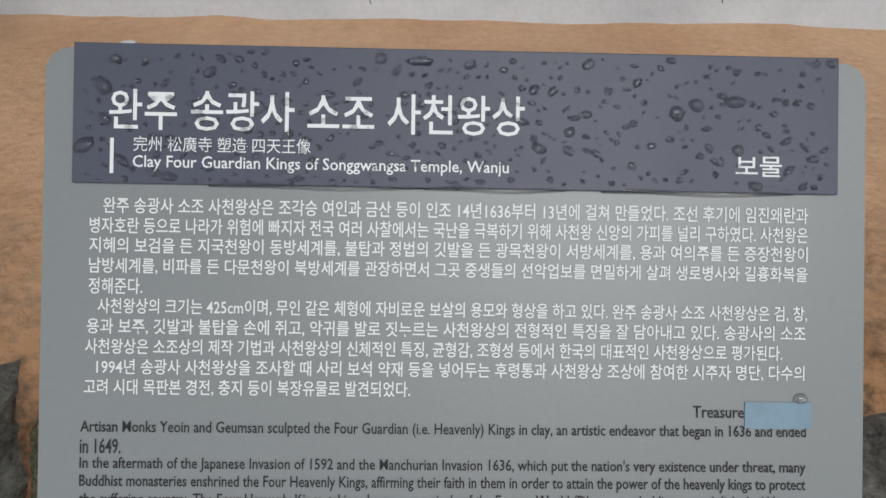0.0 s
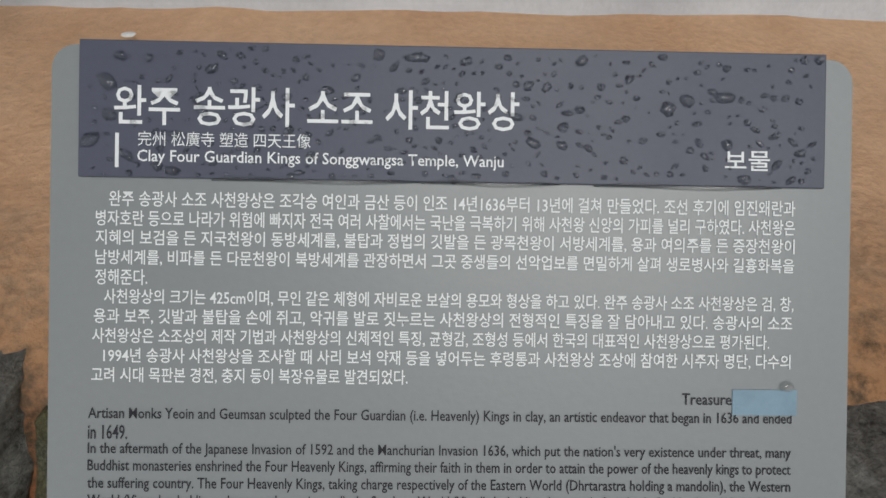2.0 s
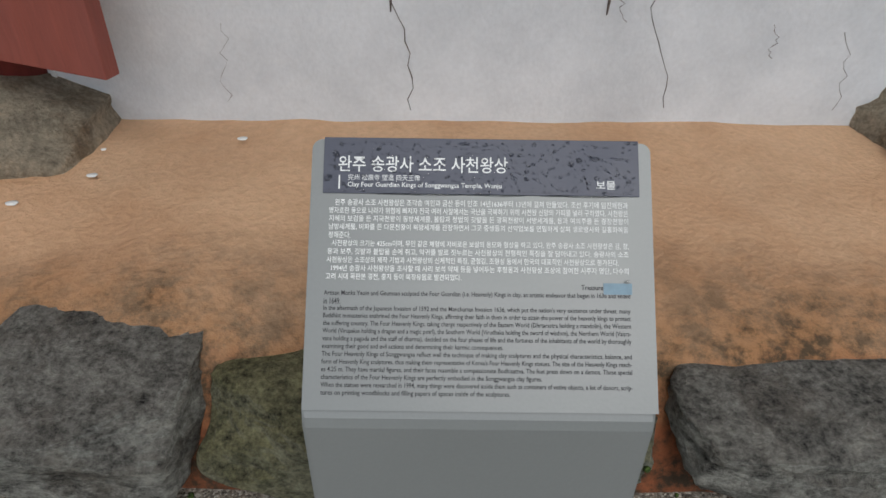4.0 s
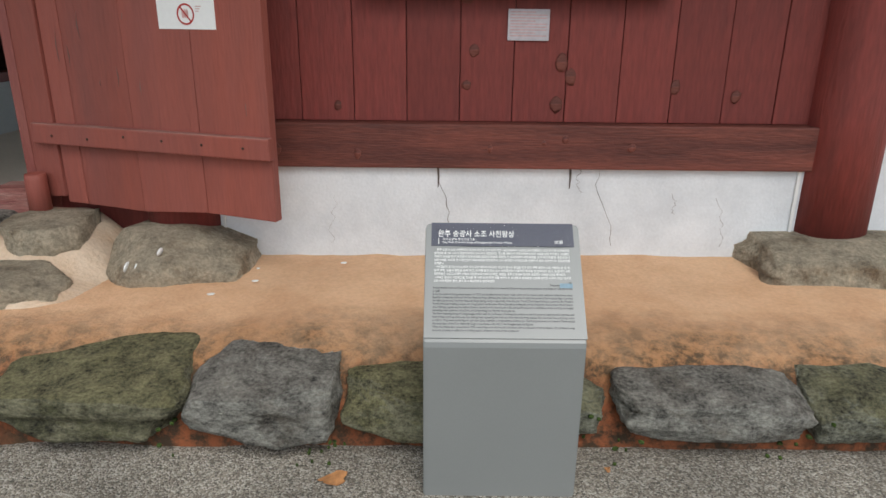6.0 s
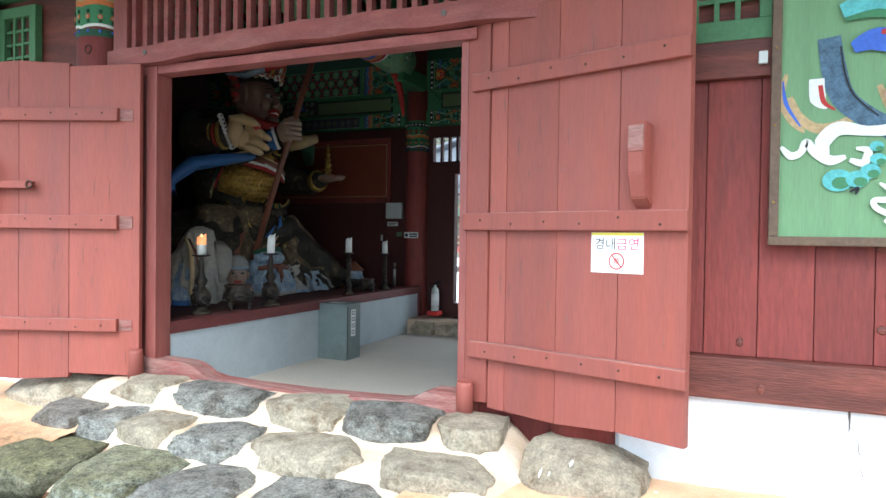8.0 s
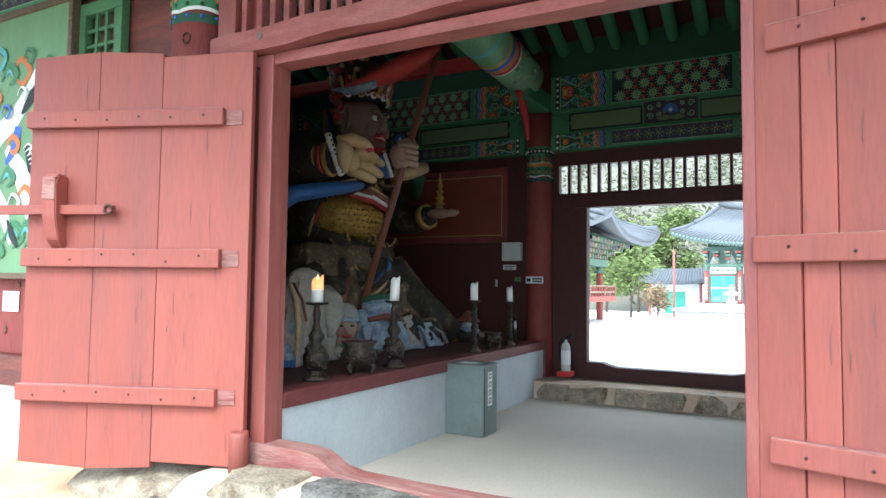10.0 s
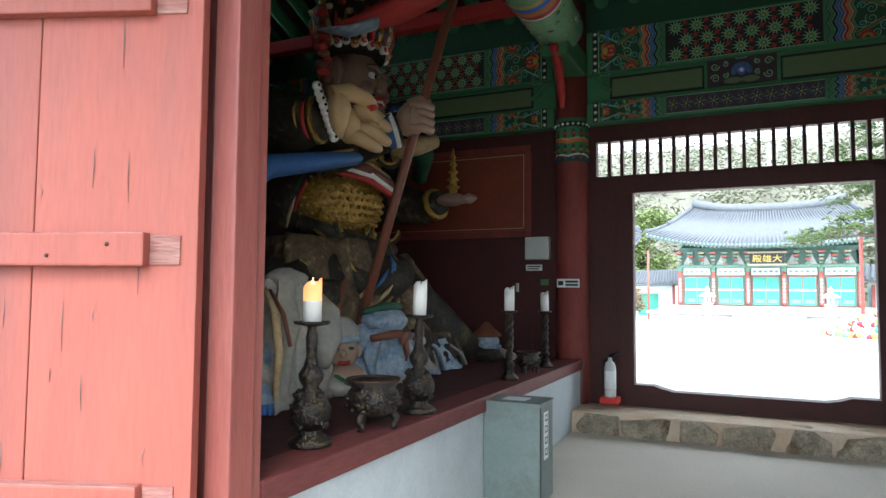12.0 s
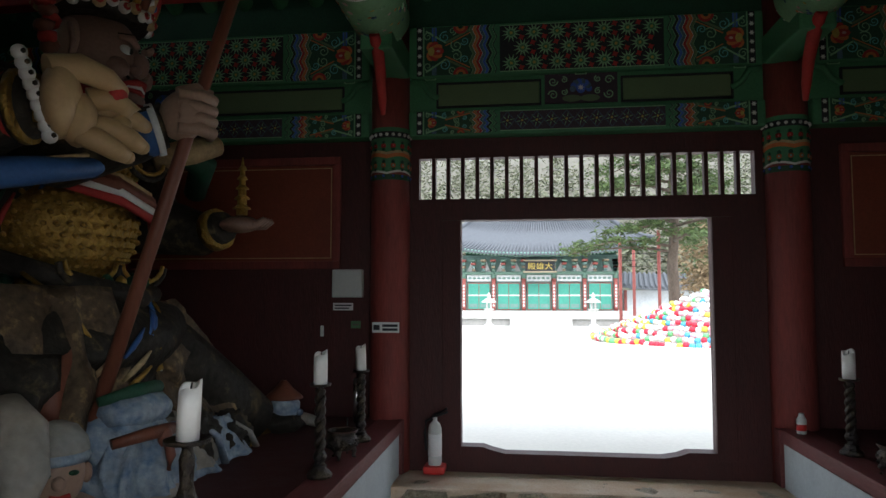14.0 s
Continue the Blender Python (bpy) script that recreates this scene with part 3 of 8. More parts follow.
def facade_bay(x0, x1, pic0, pic1):
    """One closed side bay: plaster foot, low beam, plank wall, window strip and a painted beam."""
    wall = plaster(x0, x1)
    bthing("beam_low", x0, x1, F - 0.035, F + 0.11, 0.737, 0.94, BROWN, "dark brown knotted timber rail", "beam", 0.008, "structure")
    plank_wall = empty("wall_planks", ((x0 + x1) / 2, F + 0.06, 0.94), "red painted vertical plank wall", "wall", kind="structure")
    n = round((x1 - x0) / 0.247)
    w = (x1 - x0) / n
    for i in range(n):
        bm = bmesh.new()
        k = random.uniform(-0.004, 0.004)
        box(bm, -w / 2 + 0.0015, w / 2 - 0.0015, -0.018 + k, 0.018 + k, 0.002, 1.34, 0.004)
        part("plank", bm, RED_WOOD, plank_wall, at=pose(x0 + (i + 0.5) * w - (x0 + x1) / 2, 0, 0))
    knots = empty("wood_knots", ((x0 + x1) / 2, F, 0.94), "dark knots in the timber wall", "knot", kind="structure")
    rk = random.Random(int(x0 * 10))
    for k in range(26):
        low_beam = k < 7
        q = (rk.uniform(x0 + 0.1, x1 - 0.1), F - 0.036 if low_beam else F + 0.041, rk.uniform(0.79, 0.90) if low_beam else rk.uniform(1.0, 2.2))
        bm = bmesh.new()
        w = rk.uniform(0.010, 0.022) if low_beam else rk.uniform(0.016, 0.034)
        blob(bm, (0, 0, 0), (w, 0.004, w * rk.uniform(1.0, 1.6)), rough=0.3, sub=2, seed=k)
        part("knot", bm, BROWN, knots, at=pose(q[0] - (x0 + x1) / 2, q[1] - F, q[2] - 0.94))
    bthing("beam_mid", x0, x1, F - 0.01, F + 0.11, 2.28, 2.46, BROWN, "weathered purple-brown timber rail", "beam", 0.008, "structure")
    for a, b in ((max(x0, pic0 - 0.60), pic0 + 0.02), (pic1 - 0.02, min(x1, pic1 + 0.42))):
        if b - a > 0.2:
            window(a, b)
    bthing("wall_upper", x0, x1, F + 0.07, F + 0.12, 2.46, 3.6, BROWN, "dark timber boarding behind the window strip", "wall", 0.0, "structure")


def window(a, b):
    w = empty("window", ((a + b) / 2, F, 2.46), "green painted lattice window", "window", kind="structure")
    h, t = (b - a) / 2, 0.075
    for nm, q in (("frame_rail", (-h, h, 0, 0.10)), ("frame_rail", (-h, h, 0.72, 0.80)), ("frame_stile", (-h, -h + t, 0.10, 0.72)), ("frame_stile", (h - t, h, 0.10, 0.72))):
        bpart(nm, q[0], q[1], 0.0, 0.06, q[2], q[3], GREENW, w, 0.006)
    n = max(2, round((2 * h - 2 * t) / 0.10))
    for i in range(1, n):
        x = -h + t + (2 * h - 2 * t) * i / n
        bpart("bar", x - 0.012, x + 0.012, 0.015, 0.04, 0.10, 0.72, GREENW, w, 0.0)
    for i in range(1, 6):
        bpart("bar", -h + t, h - t, 0.02, 0.038, 0.10 + 0.62 * i / 6 - 0.01, 0.10 + 0.62 * i / 6 + 0.01, GREENW, w, 0.0)


PIC_R, PIC_L = (-0.165, 1.175), (-7.06, -5.72)
facade_bay(COLS[2] + 0.1, COLS[3] - 0.1, *PIC_R)
facade_bay(COLS[0] + 0.1, COLS[1] - 0.1, *PIC_L)
bthing("wall_front", COLS[3] + 0.1, 5.4, F, F + 0.12, 0.25, 3.6, WHITE, "white plaster end wall", "wall", 0.0, "structure")


def crack(pts, w):
    bm = bmesh.new()
    tube(bm, [(x, F - 0.0005, z) for x, z in pts], [w * random.uniform(0.5, 1.3) for _ in pts], 5, flat=1.0)
    return bm


wall_marks = empty("wall_cracks", (0, F, 0.5), "dark hairline cracks and drip marks in white plaster", "crack", kind="structure")
for sx, z0, z1, w in ((0.20, 0.735, 0.34, 0.0017), (0.82, 0.735, 0.62, 0.0012), (0.93, 0.73, 0.36, 0.001), (1.30, 0.62, 0.52, 0.001), (-0.3, 0.6, 0.36, 0.0008), (1.5, 0.60, 0.36, 0.0009)):
    x, pts, n = sx, [], 12
    for i in range(n):
        x += random.uniform(-0.018, 0.02)
        pts.append((x, z0 + (z1 - z0) * i / (n - 1)))
    part("crack", crack(pts, w), CRACK, wall_marks).location = (0, -F, -0.5)
for sx in (0.185, 0.80):
    bm = bmesh.new()
    tube(bm, [(sx, F - 0.001, 0.737), (sx + 0.003, F - 0.001, 0.69), (sx + 0.001, F - 0.001, 0.64)], [0.006, 0.005, 0.002], 6)
    part("drip_mark", bm, CRACK, wall_marks, "dark resin drip under a beam joint").location = (0, -F, -0.5)


# pale edge strips where the plaster meets the columns
for x0, x1 in ((-0.835, -0.822), (1.857, 1.872)):
    bthing("trim", x0, x1, F - 0.012, F - 0.001, 0.30, 0.735, PAPER, "narrow pale edge strip beside a column", "trim", 0.002, "structure")


# ---- columns ----
def pattern_sleeve(bm, r, z0, z1):
    """Painted bands round a column's head, as thin sleeves."""
    bands = [(0.00, 0.10, 10), (0.10, 0.14, 0), (0.14, 0.40, 9), (0.40, 0.47, 7), (0.47, 0.52, 4), (0.52, 0.80, 9), (0.80, 0.92, 8), (0.92, 1.0, 9)]
    h = z1 - z0
    for i, (a, b, mi) in enumerate(bands):
        rr = r + 0.003 + 0.001 * (i % 2)
        wav = 0.02 if 0 < i < 6 else 0
        seg = 32
        lo = [bm.verts.new((rr * math.cos(2 * math.pi * k / seg), rr * math.sin(2 * math.pi * k / seg), z0 + h * a + wav * abs(math.sin(4 * 2 * math.pi * k / seg / 2)))) for k in range(seg)]
        hi = [bm.verts.new((rr * math.cos(2 * math.pi * k / seg), rr * math.sin(2 * math.pi * k / seg), z0 + h * b + (wav if i < 5 else 0) * abs(math.sin(4 * 2 * math.pi * k / seg / 2)))) for k in range(seg)]
        for k in range(seg):
            f = bm.faces.new((lo[k], lo[(k + 1) % seg], hi[(k + 1) % seg], hi[k]))
            f.material_index, f.smooth = mi, True
    for k in range(20):                       # row of white beads on the dark band
        a = 2 * math.pi * k / 20
        blob(bm, ((r + 0.008) * math.cos(a), (r + 0.008) * math.sin(a), z0 + h * 0.86), (0.014, 0.014, 0.014), 0, sub=1)
    for k in range(13):                       # flowers and tongues
        a = 2 * math.pi * k / 13 + 0.2
        for dz, mi, rr in ((0.27, 7, 0.020), (0.27, 2, 0.011), (0.64, 6, 0.022), (0.64, 0, 0.010), (0.07, 3, 0.012), (0.34, 10, 0.016), (0.20, 10, 0.014), (0.58, 10, 0.016), (0.71, 10, 0.014)):
            q = Vector(((r + 0.006 + 0.001 * (mi % 3)) * math.cos(a), (r + 0.006 + 0.001 * (mi % 3)) * math.sin(a), z0 + h * dz))
            blob(bm, q, (0.006, rr, rr), mi, rot=(0, 0, math.degrees(a)), sub=1)


PICLIST = [PIC[k] for k in ("white", "blue", "teal", "cobalt", "ochre", "pink", "red", "orange", "black", "green", "deep", "olive", "yellow", "light", "purple")]


def column(x, y, r, z0, z1, s0, s1, label):
    c = empty("column", (x, y, z0), label, "column", "columns of the gate", "structure")
    bm = bmesh.new()
    lathe(bm, [(r * 1.03, 0), (r * 1.02, 0.6), (r, (z1 - z0) * 0.6), (r * 0.97, z1 - z0)], seg=28)
    part("shaft", bm, RED_WOOD, c)
    bm = bmesh.new()
    pattern_sleeve(bm, r * 0.99, s0 - z0, s1 - z0)
    part("painted_sleeve", bm, PICLIST, c, "green and orange painted pattern sleeve")
    return c


for x in COLS:
    column(x, F + 0.04, R_COL, 0.44, 3.75, 2.90, 3.42, "round red timber column with a painted head, on a boulder")
RING = bmesh.new()
tube(RING, [(-4.55 + 0.03 * math.cos(a), F - R_COL + 0.035, 2.80 + 0.03 * math.sin(a)) for a in [2 * math.pi * i / 14 for i in range(15)]], 0.005, 6)
thing("iron_ring", RING, IRON, "small rusty iron ring fixed on a column", "ring")


def base_stone(x, x0, x1, y0, y1, z0, z1, kind, seed):
    bm = bmesh.new()
    rock(bm, ((x0 + x1) / 2, (y0 + y1) / 2, (z0 + z1) / 2), (x1 - x0, y1 - y0, z1 - z0), seed, cuts=13)
    for v in bm.verts:                               # low at the front, running out to a point at the ends
        u = (v.co.x - x0) / (x1 - x0)
        f = max(0, (y0 + 0.2 - v.co.y) / 0.2)
        v.co.z -= (v.co.z - z0) * (0.30 * max(0, u - 0.55) / 0.45 + 0.22 * f)
        v.co.y += 0.16 * max(0, u - 0.5) + 0.10 * max(0, 0.3 - u)
    return thing("foundation_stone", bm, STONES[kind], "pale rounded boulder under a column", "stone", "foundation stones", "structure")


base_stone(-1.0, -1.27, -0.68, 1.97, 2.62, 0.15, 0.475, 3, 31)
base_stone(2.1, 1.63, 2.85, 2.03, 2.72, 0.17, 0.45, 3, 35)
base_stone(-4.6, -5.15, -4.05, 2.02, 2.70, 0.20, 0.47, 3, 37)
base_stone(-7.9, -8.4, -7.5, 2.05, 2.7, 0.2, 0.46, 3, 38)
paint = empty("paint_marks", (-1.05, 1.93, 0.4), "white paint strokes on a boulder", "paint mark", kind="structure")
for dx, dz, h in ((-0.09, -0.03, 0.05), (-0.045, -0.03, 0.045), (0.06, 0.04, 0.035)):
    bm = bmesh.new()
    blob(bm, (dx, 0.085 + 0.02 * dz, dz), (0.007, 0.03, h / 2), sub=2, rot=(0, 12, 0))
    part("paint_stroke", bm, PAPER, paint)

# ---- doorway: jambs, lintel, sill, slatted transom ----
for x0, x1, fy in ((-4.10, -4.004, F - 0.03), (-1.70, -1.64, F + 0.075)):
    bthing("door_jamb", x0, x1, fy, F + (0.075 if x0 < -3 else 0.15), 0.48, 2.66, RED_POST, "red painted timber door jamb", "jamb", 0.008, "structure")
    s = 1 if x0 < -3 else -1
    bthing("door_stop", (x0 if s > 0 else x0 - 0.045), (x1 - 0.01 if s > 0 else x0), F + (0.077 if s > 0 else 0.02), F + 0.12, 0.55, 2.62, RED_POST, "inner red door stop", "jamb", 0.006, "structure")
for a, b, fy in ((COLS[1] + 0.12, -4.10, F + 0.02), (-1.64, COLS[2] - 0.1, F + 0.085)):
    bthing("wall_front", a, b, fy, fy + 0.035, 0.3, 3.2, RED_WOOD, "red boarding between column and door jamb", "wall", 0.004, "structure")
bm = bmesh.new()
N = 24
low = [(-4.40 + 3.30 * i / N, 2.655 + 0.035 * math.sin(math.pi * i / N) + 0.008 * math.sin(i * 1.3)) for i in range(N + 1)]
top = [(-1.10 - 3.30 * i / N, 2.775 + 0.03 * math.sin(math.pi * i / N) + 0.006 * math.sin(i * 1.7)) for i in range(N + 1)]
extrude_poly(bm, [(x, F - 0.10, z) for x, z in low + top], (0, 0.2, 0))
thing("lintel", bm, RED_BAR, "bowed red timber lintel with peg holes above the doorway", "beam", kind="structure")
for x in (-4.04, -1.805):
    bm = bmesh.new()
    lathe(bm, [(0.018, 0), (0.018, 0.006)], seg=10)
    thing("peg_hole", bm, CRACK, "dark round peg hole in the lintel", "hole", "peg holes", "structure", pose(x, F - 0.099, 2.737, 90))
bthing("door_head", -4.155, -1.64, F - 0.02, F + 0.11, 2.605, 2.665, RED_BAR, "red head rail of the door frame", "beam", 0.005, "structure")
bthing("beam_high", COLS[1] + 0.1, COLS[2] - 0.1, F - 0.06, F + 0.1, 3.20, 3.36, RED_BAR, "red timber rail above the slats", "beam", 0.008, "structure")
transom = empty("transom", (-2.84, F, 2.80), "transom of upright red slats above the doorway", "transom", kind="structure")
for i in range(28):
    x = -4.22 + 0.1 * i + random.uniform(-0.006, 0.006) + 2.84
    bpart("slat", x - 0.019, x + 0.019, -0.03, 0.03, -0.06, 0.42, RED_BAR, transom, 0.004)
for x in (-4.40, -1.22):
    bthing("transom_post", x, x + 0.13, F - 0.05, F + 0.08, 2.76, 3.22, RED_POST, "red post beside the slats", "post", 0.006, "structure")
bm = bmesh.new()
out = [(-4.16, 0.40), (-4.16, 0.625), (-3.76, 0.62), (-3.68, 0.61), (-3.62, 0.585), (-3.56, 0.55), (-3.46, 0.532), (-3.2, 0.525), (-2.8, 0.522), (-2.4, 0.53), (-2.10, 0.54), (-2.0, 0.56), (-1.94, 0.60), (-1.88, 0.625), (-1.71, 0.625), (-1.71, 0.40)]
extrude_poly(bm, [(x, F - 0.04, z) for x, z in out], (0, 0.14, 0))
thing("door_sill", bm, SILL, "worn curved timber sill with peeling red paint", "sill", kind="structure")
for x, y in ((-4.075, F - 0.13), (-1.672, F - 0.04)):
    bm = bmesh.new()
    lathe(bm, [(0.050, 0), (0.048, 0.18), (0.044, 0.205)], seg=18)
    thing("hinge_socket", bm, RED_DOOR, "round red timber hinge post at the sill", "hinge post", "hinge posts", "structure", pose(x, y, 0.49))


# ---- painted beams ----
def star(bm, x, y, z, r, mi, n=8, inner=0.35, dy=-0.0012, turn=0.0):
    pts = []
    for k in range(2 * n):
        a = math.pi * k / n + turn
        q = r if k % 2 == 0 else r * inner
        pts.append((x + q * math.cos(a), y + dy, z + q * math.sin(a)))
    poly(bm, pts, mi)


def disc(bm, x, y, z, rx, rz, mi, dy=-0.001, seg=14):
    poly(bm, [(x + rx * math.cos(2 * math.pi * k / seg), y + dy, z + rz * math.sin(2 * math.pi * k / seg)) for k in range(seg)], mi)


def wavy(bm, x, w, y, z0, z1, mi, side=1, dy=-0.001):
    n = 12
    zs = [z0 + (z1 - z0) * i / n for i in range(n + 1)]
    off = [0.014 * math.sin(i * math.pi / 2) * side for i in range(n + 1)]
    for i in range(n):
        poly(bm, [(x + off[i], y + dy, zs[i]), (x + w + off[i], y + dy, zs[i]), (x + w + off[i + 1], y + dy, zs[i + 1]), (x + off[i + 1], y + dy, zs[i + 1])], mi)


W, SB, TL, CB, OC, PK, RD, OR, BK, GR, DG, OL, YL, LG, PU = range(15)


def ring(bm, x, y, z, r, w, mi, a0=0, a1=360, dy=-0.002, seg=18):
    for i in range(seg):
        p, q = radians(a0 + (a1 - a0) * i / seg), radians(a0 + (a1 - a0) * (i + 1) / seg)
        poly(bm, [(x + r * math.cos(p), y + dy, z + r * math.sin(p)), (x + (r + w) * math.cos(p), y + dy, z + (r + w) * math.sin(p)),
                  (x + (r + w) * math.cos(q), y + dy, z + (r + w) * math.sin(q)), (x + r * math.cos(q), y + dy, z + r * math.sin(q))], mi)


def curl(bm, x, y, z, r, turn, side, mi, dy, width=0.008, turns=1.4):
    """A painted scroll: a ribbon that winds inwards."""
    n, last = 16, None
    for i in range(n + 1):
        u = i / n
        a, q = turn + side * u * turns * 2 * math.pi, r * (1 - 0.8 * u)
        c, d = math.cos(a), math.sin(a)
        w = width * (1 - 0.4 * u)
        now = (bm.verts.new((x + (q - w / 2) * c, y + dy, z + (q - w / 2) * d)), bm.verts.new((x + (q + w / 2) * c, y + dy, z + (q + w / 2) * d)))
        if last:
            bm.faces.new((last[0], last[1], now[1], now[0])).material_index = mi
        last = now


def bar(bm, x0, x1, y, z0, z1, mi, dy):
    poly(bm, [(x0, y + dy, z0), (x1, y + dy, z0), (x1, y + dy, z1), (x0, y + dy, z1)], mi)


def slant(bm, xa, za, xb, zb, w, y, mi, dy):
    d = Vector((xb - xa, 0, zb - za)).normalized()
    n = Vector((-d.z, 0, d.x)) * w / 2
    poly(bm, [(xa + n.x, y + dy, za + n.z), (xa - n.x, y + dy, za - n.z), (xb - n.x, y + dy, zb - n.z), (xb + n.x, y + dy, zb + n.z)], mi)


def lotus(bm, x, s, y, z, k, dy):
    """A red and orange lotus lying on its side, opening along s."""
    for i, (a, l, mi) in enumerate(((75, 0.060, OR), (-75, 0.060, OR), (48, 0.075, RD), (-48, 0.075, RD), (22, 0.085, OR), (-22, 0.085, OR), (0, 0.09, RD))):
        ca, sa = math.cos(radians(a)), math.sin(radians(a))
        pts = []
        for t in range(10):
            f = 2 * math.pi * t / 10
            u, v = l * k * (0.5 + 0.5 * math.cos(f)), 0.024 * k * math.sin(f)
            pts.append((x + s * (u * ca - v * sa), y + dy - 0.0003 * i, z + u * sa + v * ca))
        poly(bm, pts, mi)
    disc(bm, x + s * 0.012 * k, y, z, 0.020 * k, 0.028 * k, YL, dy - 0.0026, 10)
    disc(bm, x + s * 0.055 * k, y, z, 0.012 * k, 0.008 * k, PK, dy - 0.003, 8)


def end_motif(bm, x, s, y, z0, z1):
    """The lotus ornament at the end of a painted beam; s: +1 runs to the right."""
    h = z1 - z0
    zc = (z0 + z1) / 2
    k = min(1.25, h / 0.30)
    bar(bm, *sorted((x, x + s * 0.045)), y, z0 + 0.008, z1 - 0.008, BK, -0.0006)
    n = max(3, int(h / 0.06))
    for i in range(n):
        star(bm, x + s * 0.0225, y, z0 + h * (i + 0.5) / n, 0.019, W, 6, 0.55, -0.0018)
    bar(bm, *sorted((x + s * 0.050, x + s * 0.056)), y, z0 + 0.008, z1 - 0.008, LG, -0.0008)
    bar(bm, *sorted((x + s * 0.06, x + s * 0.46)), y, z0 + 0.012, z1 - 0.012, DG, -0.0005)
    bar(bm, *sorted((x + s * 0.115, x + s * 0.150)), y, z1 - h * 0.30, z1 - 0.014, CB, -0.0009)
    bar(bm, *sorted((x + s * 0.125, x + s * 0.140)), y, z1 - h * 0.30, z1 - 0.014, SB, -0.0012)
    bar(bm, *sorted((x + s * 0.115, x + s * 0.150)), y, z0 + 0.014, z0 + h * 0.22, SB, -0.0009)
    lotus(bm, x + s * 0.095, s, y, zc, k, -0.0016)
    for q in (-1, 1):
        slant(bm, x + s * 0.07, zc + q * h * 0.40, x + s * 0.22, zc + q * h * 0.16, 0.012, y, LG, -0.0010)
        slant(bm, x + s * 0.22, zc + q * h * 0.16, x + s * 0.40, zc + q * h * 0.40, 0.016, y, OL, -0.0010)
        slant(bm, x + s * 0.215, zc + q * h * 0.10, x + s * 0.40, zc + q * h * 0.34, 0.008, y, OR, -0.0012)
        for j, (dx, dz, rr) in enumerate(((0.085, 0.29, 0.030), (0.21, 0.27, 0.034), (0.30, 0.10, 0.036), (0.36, 0.18, 0.026), (0.27, 0.38, 0.024))):
            curl(bm, x + s * dx, y, zc + q * dz * h, rr * k, 1.2 * j, s * q, LG if j % 2 == 0 else TL, -0.0014 - 0.0002 * j)
        for mi, rr, d in ((RD, 0.045, 1), (OR, 0.030, 2), (DG, 0.015, 3)):
            pts = [(x + s * 0.33 + rr * k * math.cos(math.pi * t / 8), y - 0.0022 - 0.0003 * d, zc + q * (h / 2 - 0.014) - q * rr * k * math.sin(math.pi * t / 8)) for t in range(9)]
            poly(bm, pts, mi)
    for i, (mi, w) in enumerate(((OL, 0.022), (OR, 0.026), (RD, 0.026), (SB, 0.026), (CB, 0.026), (BK, 0.020), (GR, 0.020), (BK, 0.010))):
        xx = x + s * (0.405 + 0.0245 * i)
        wavy(bm, xx - (w if s < 0 else 0), w, y, z0 + 0.012, z1 - 0.012, mi, s, -0.0030 - 0.0002 * i)
        wavy(bm, xx - (0.003 if s < 0 else 0), 0.003, y, z0 + 0.012, z1 - 0.012, W if mi in (SB, OR) else LG, s, -0.0048)


def painted_beam(x0, x1, y, z0, z1, depth, centre, label, kind="structure"):
    b = empty("painted_beam", ((x0 + x1) / 2, y + depth / 2, z0), label, "beam", kind=kind)
    off = Vector(((x0 + x1) / 2, y + depth / 2, z0))
    bm = bmesh.new()
    box(bm, x0, x1, y, y + depth, z0, z1, 0.02)
    bmesh.ops.translate(bm, verts=bm.verts, vec=-off)
    part("timber", bm, PIC["green"], b)
    bm = bmesh.new()
    yy = y - 0.002
    end_motif(bm, x0 + 0.06, 1, yy, z0, z1)
    end_motif(bm, x1 - 0.06, -1, yy, z0, z1)
    a, c = x0 + 0.68, x1 - 0.68
    if c - a > 0.3:
        bar(bm, a, c, yy, z0 + 0.02, z1 - 0.02, BK if centre == "star" else PU, -0.0004)
        for p, q in ((z1 - 0.026, z1 - 0.02), (z0 + 0.02, z0 + 0.026)):
            bar(bm, a, c, yy, p, q, LG, -0.0008)
        h = z1 - z0 - 0.05
        st, rows = (0.150, 3) if centre == "star" else (0.105, 1 if h < 0.2 else 2)
        n = int((c - a) / st)
        for j in range(rows):
            z = z0 + 0.025 + h * (j + 0.5) / rows
            for i in range(n + 1):
                x = a + (c - a) * (i + (0.5 if j % 2 == 0 else 0.0)) / n
                if x > c - 0.03 or x < a + 0.03:
                    continue
                R = 0.072 if centre == "star" else 0.056
                star(bm, x, yy, z, R, LG, 12 if centre == "star" else 6, 0.40 if centre == "star" else 0.16, -0.0012 - 0.0002 * j, 0.26)
                disc(bm, x, yy, z, R * 0.34, R * 0.34, GR if centre == "star" else PU, -0.0022, 10)
                star(bm, x, yy, z, R * 0.22, YL, 6, 0.5, -0.0026)
                if centre == "star":
                    for dx, dz in ((0.075, 0.035), (0.075, -0.035)):
                        if x + dx < c - 0.02:
                            star(bm, x + dx, yy, z + dz, 0.026, RD, 4, 0.55, -0.0030, 0.4)
                else:
                    for q in (-1, 1):
                        slant(bm, x, z + q * h * 0.46 / rows, x + 0.052, z, 0.004, yy, SB, -0.0016)
                        slant(bm, x - 0.052, z, x, z + q * h * 0.46 / rows, 0.004, yy, SB, -0.0018)
    bmesh.ops.translate(bm, verts=bm.verts, vec=-off)
    part("painted_pattern", bm, PICLIST, b, "red, blue and green lotus and star pattern")
    return b


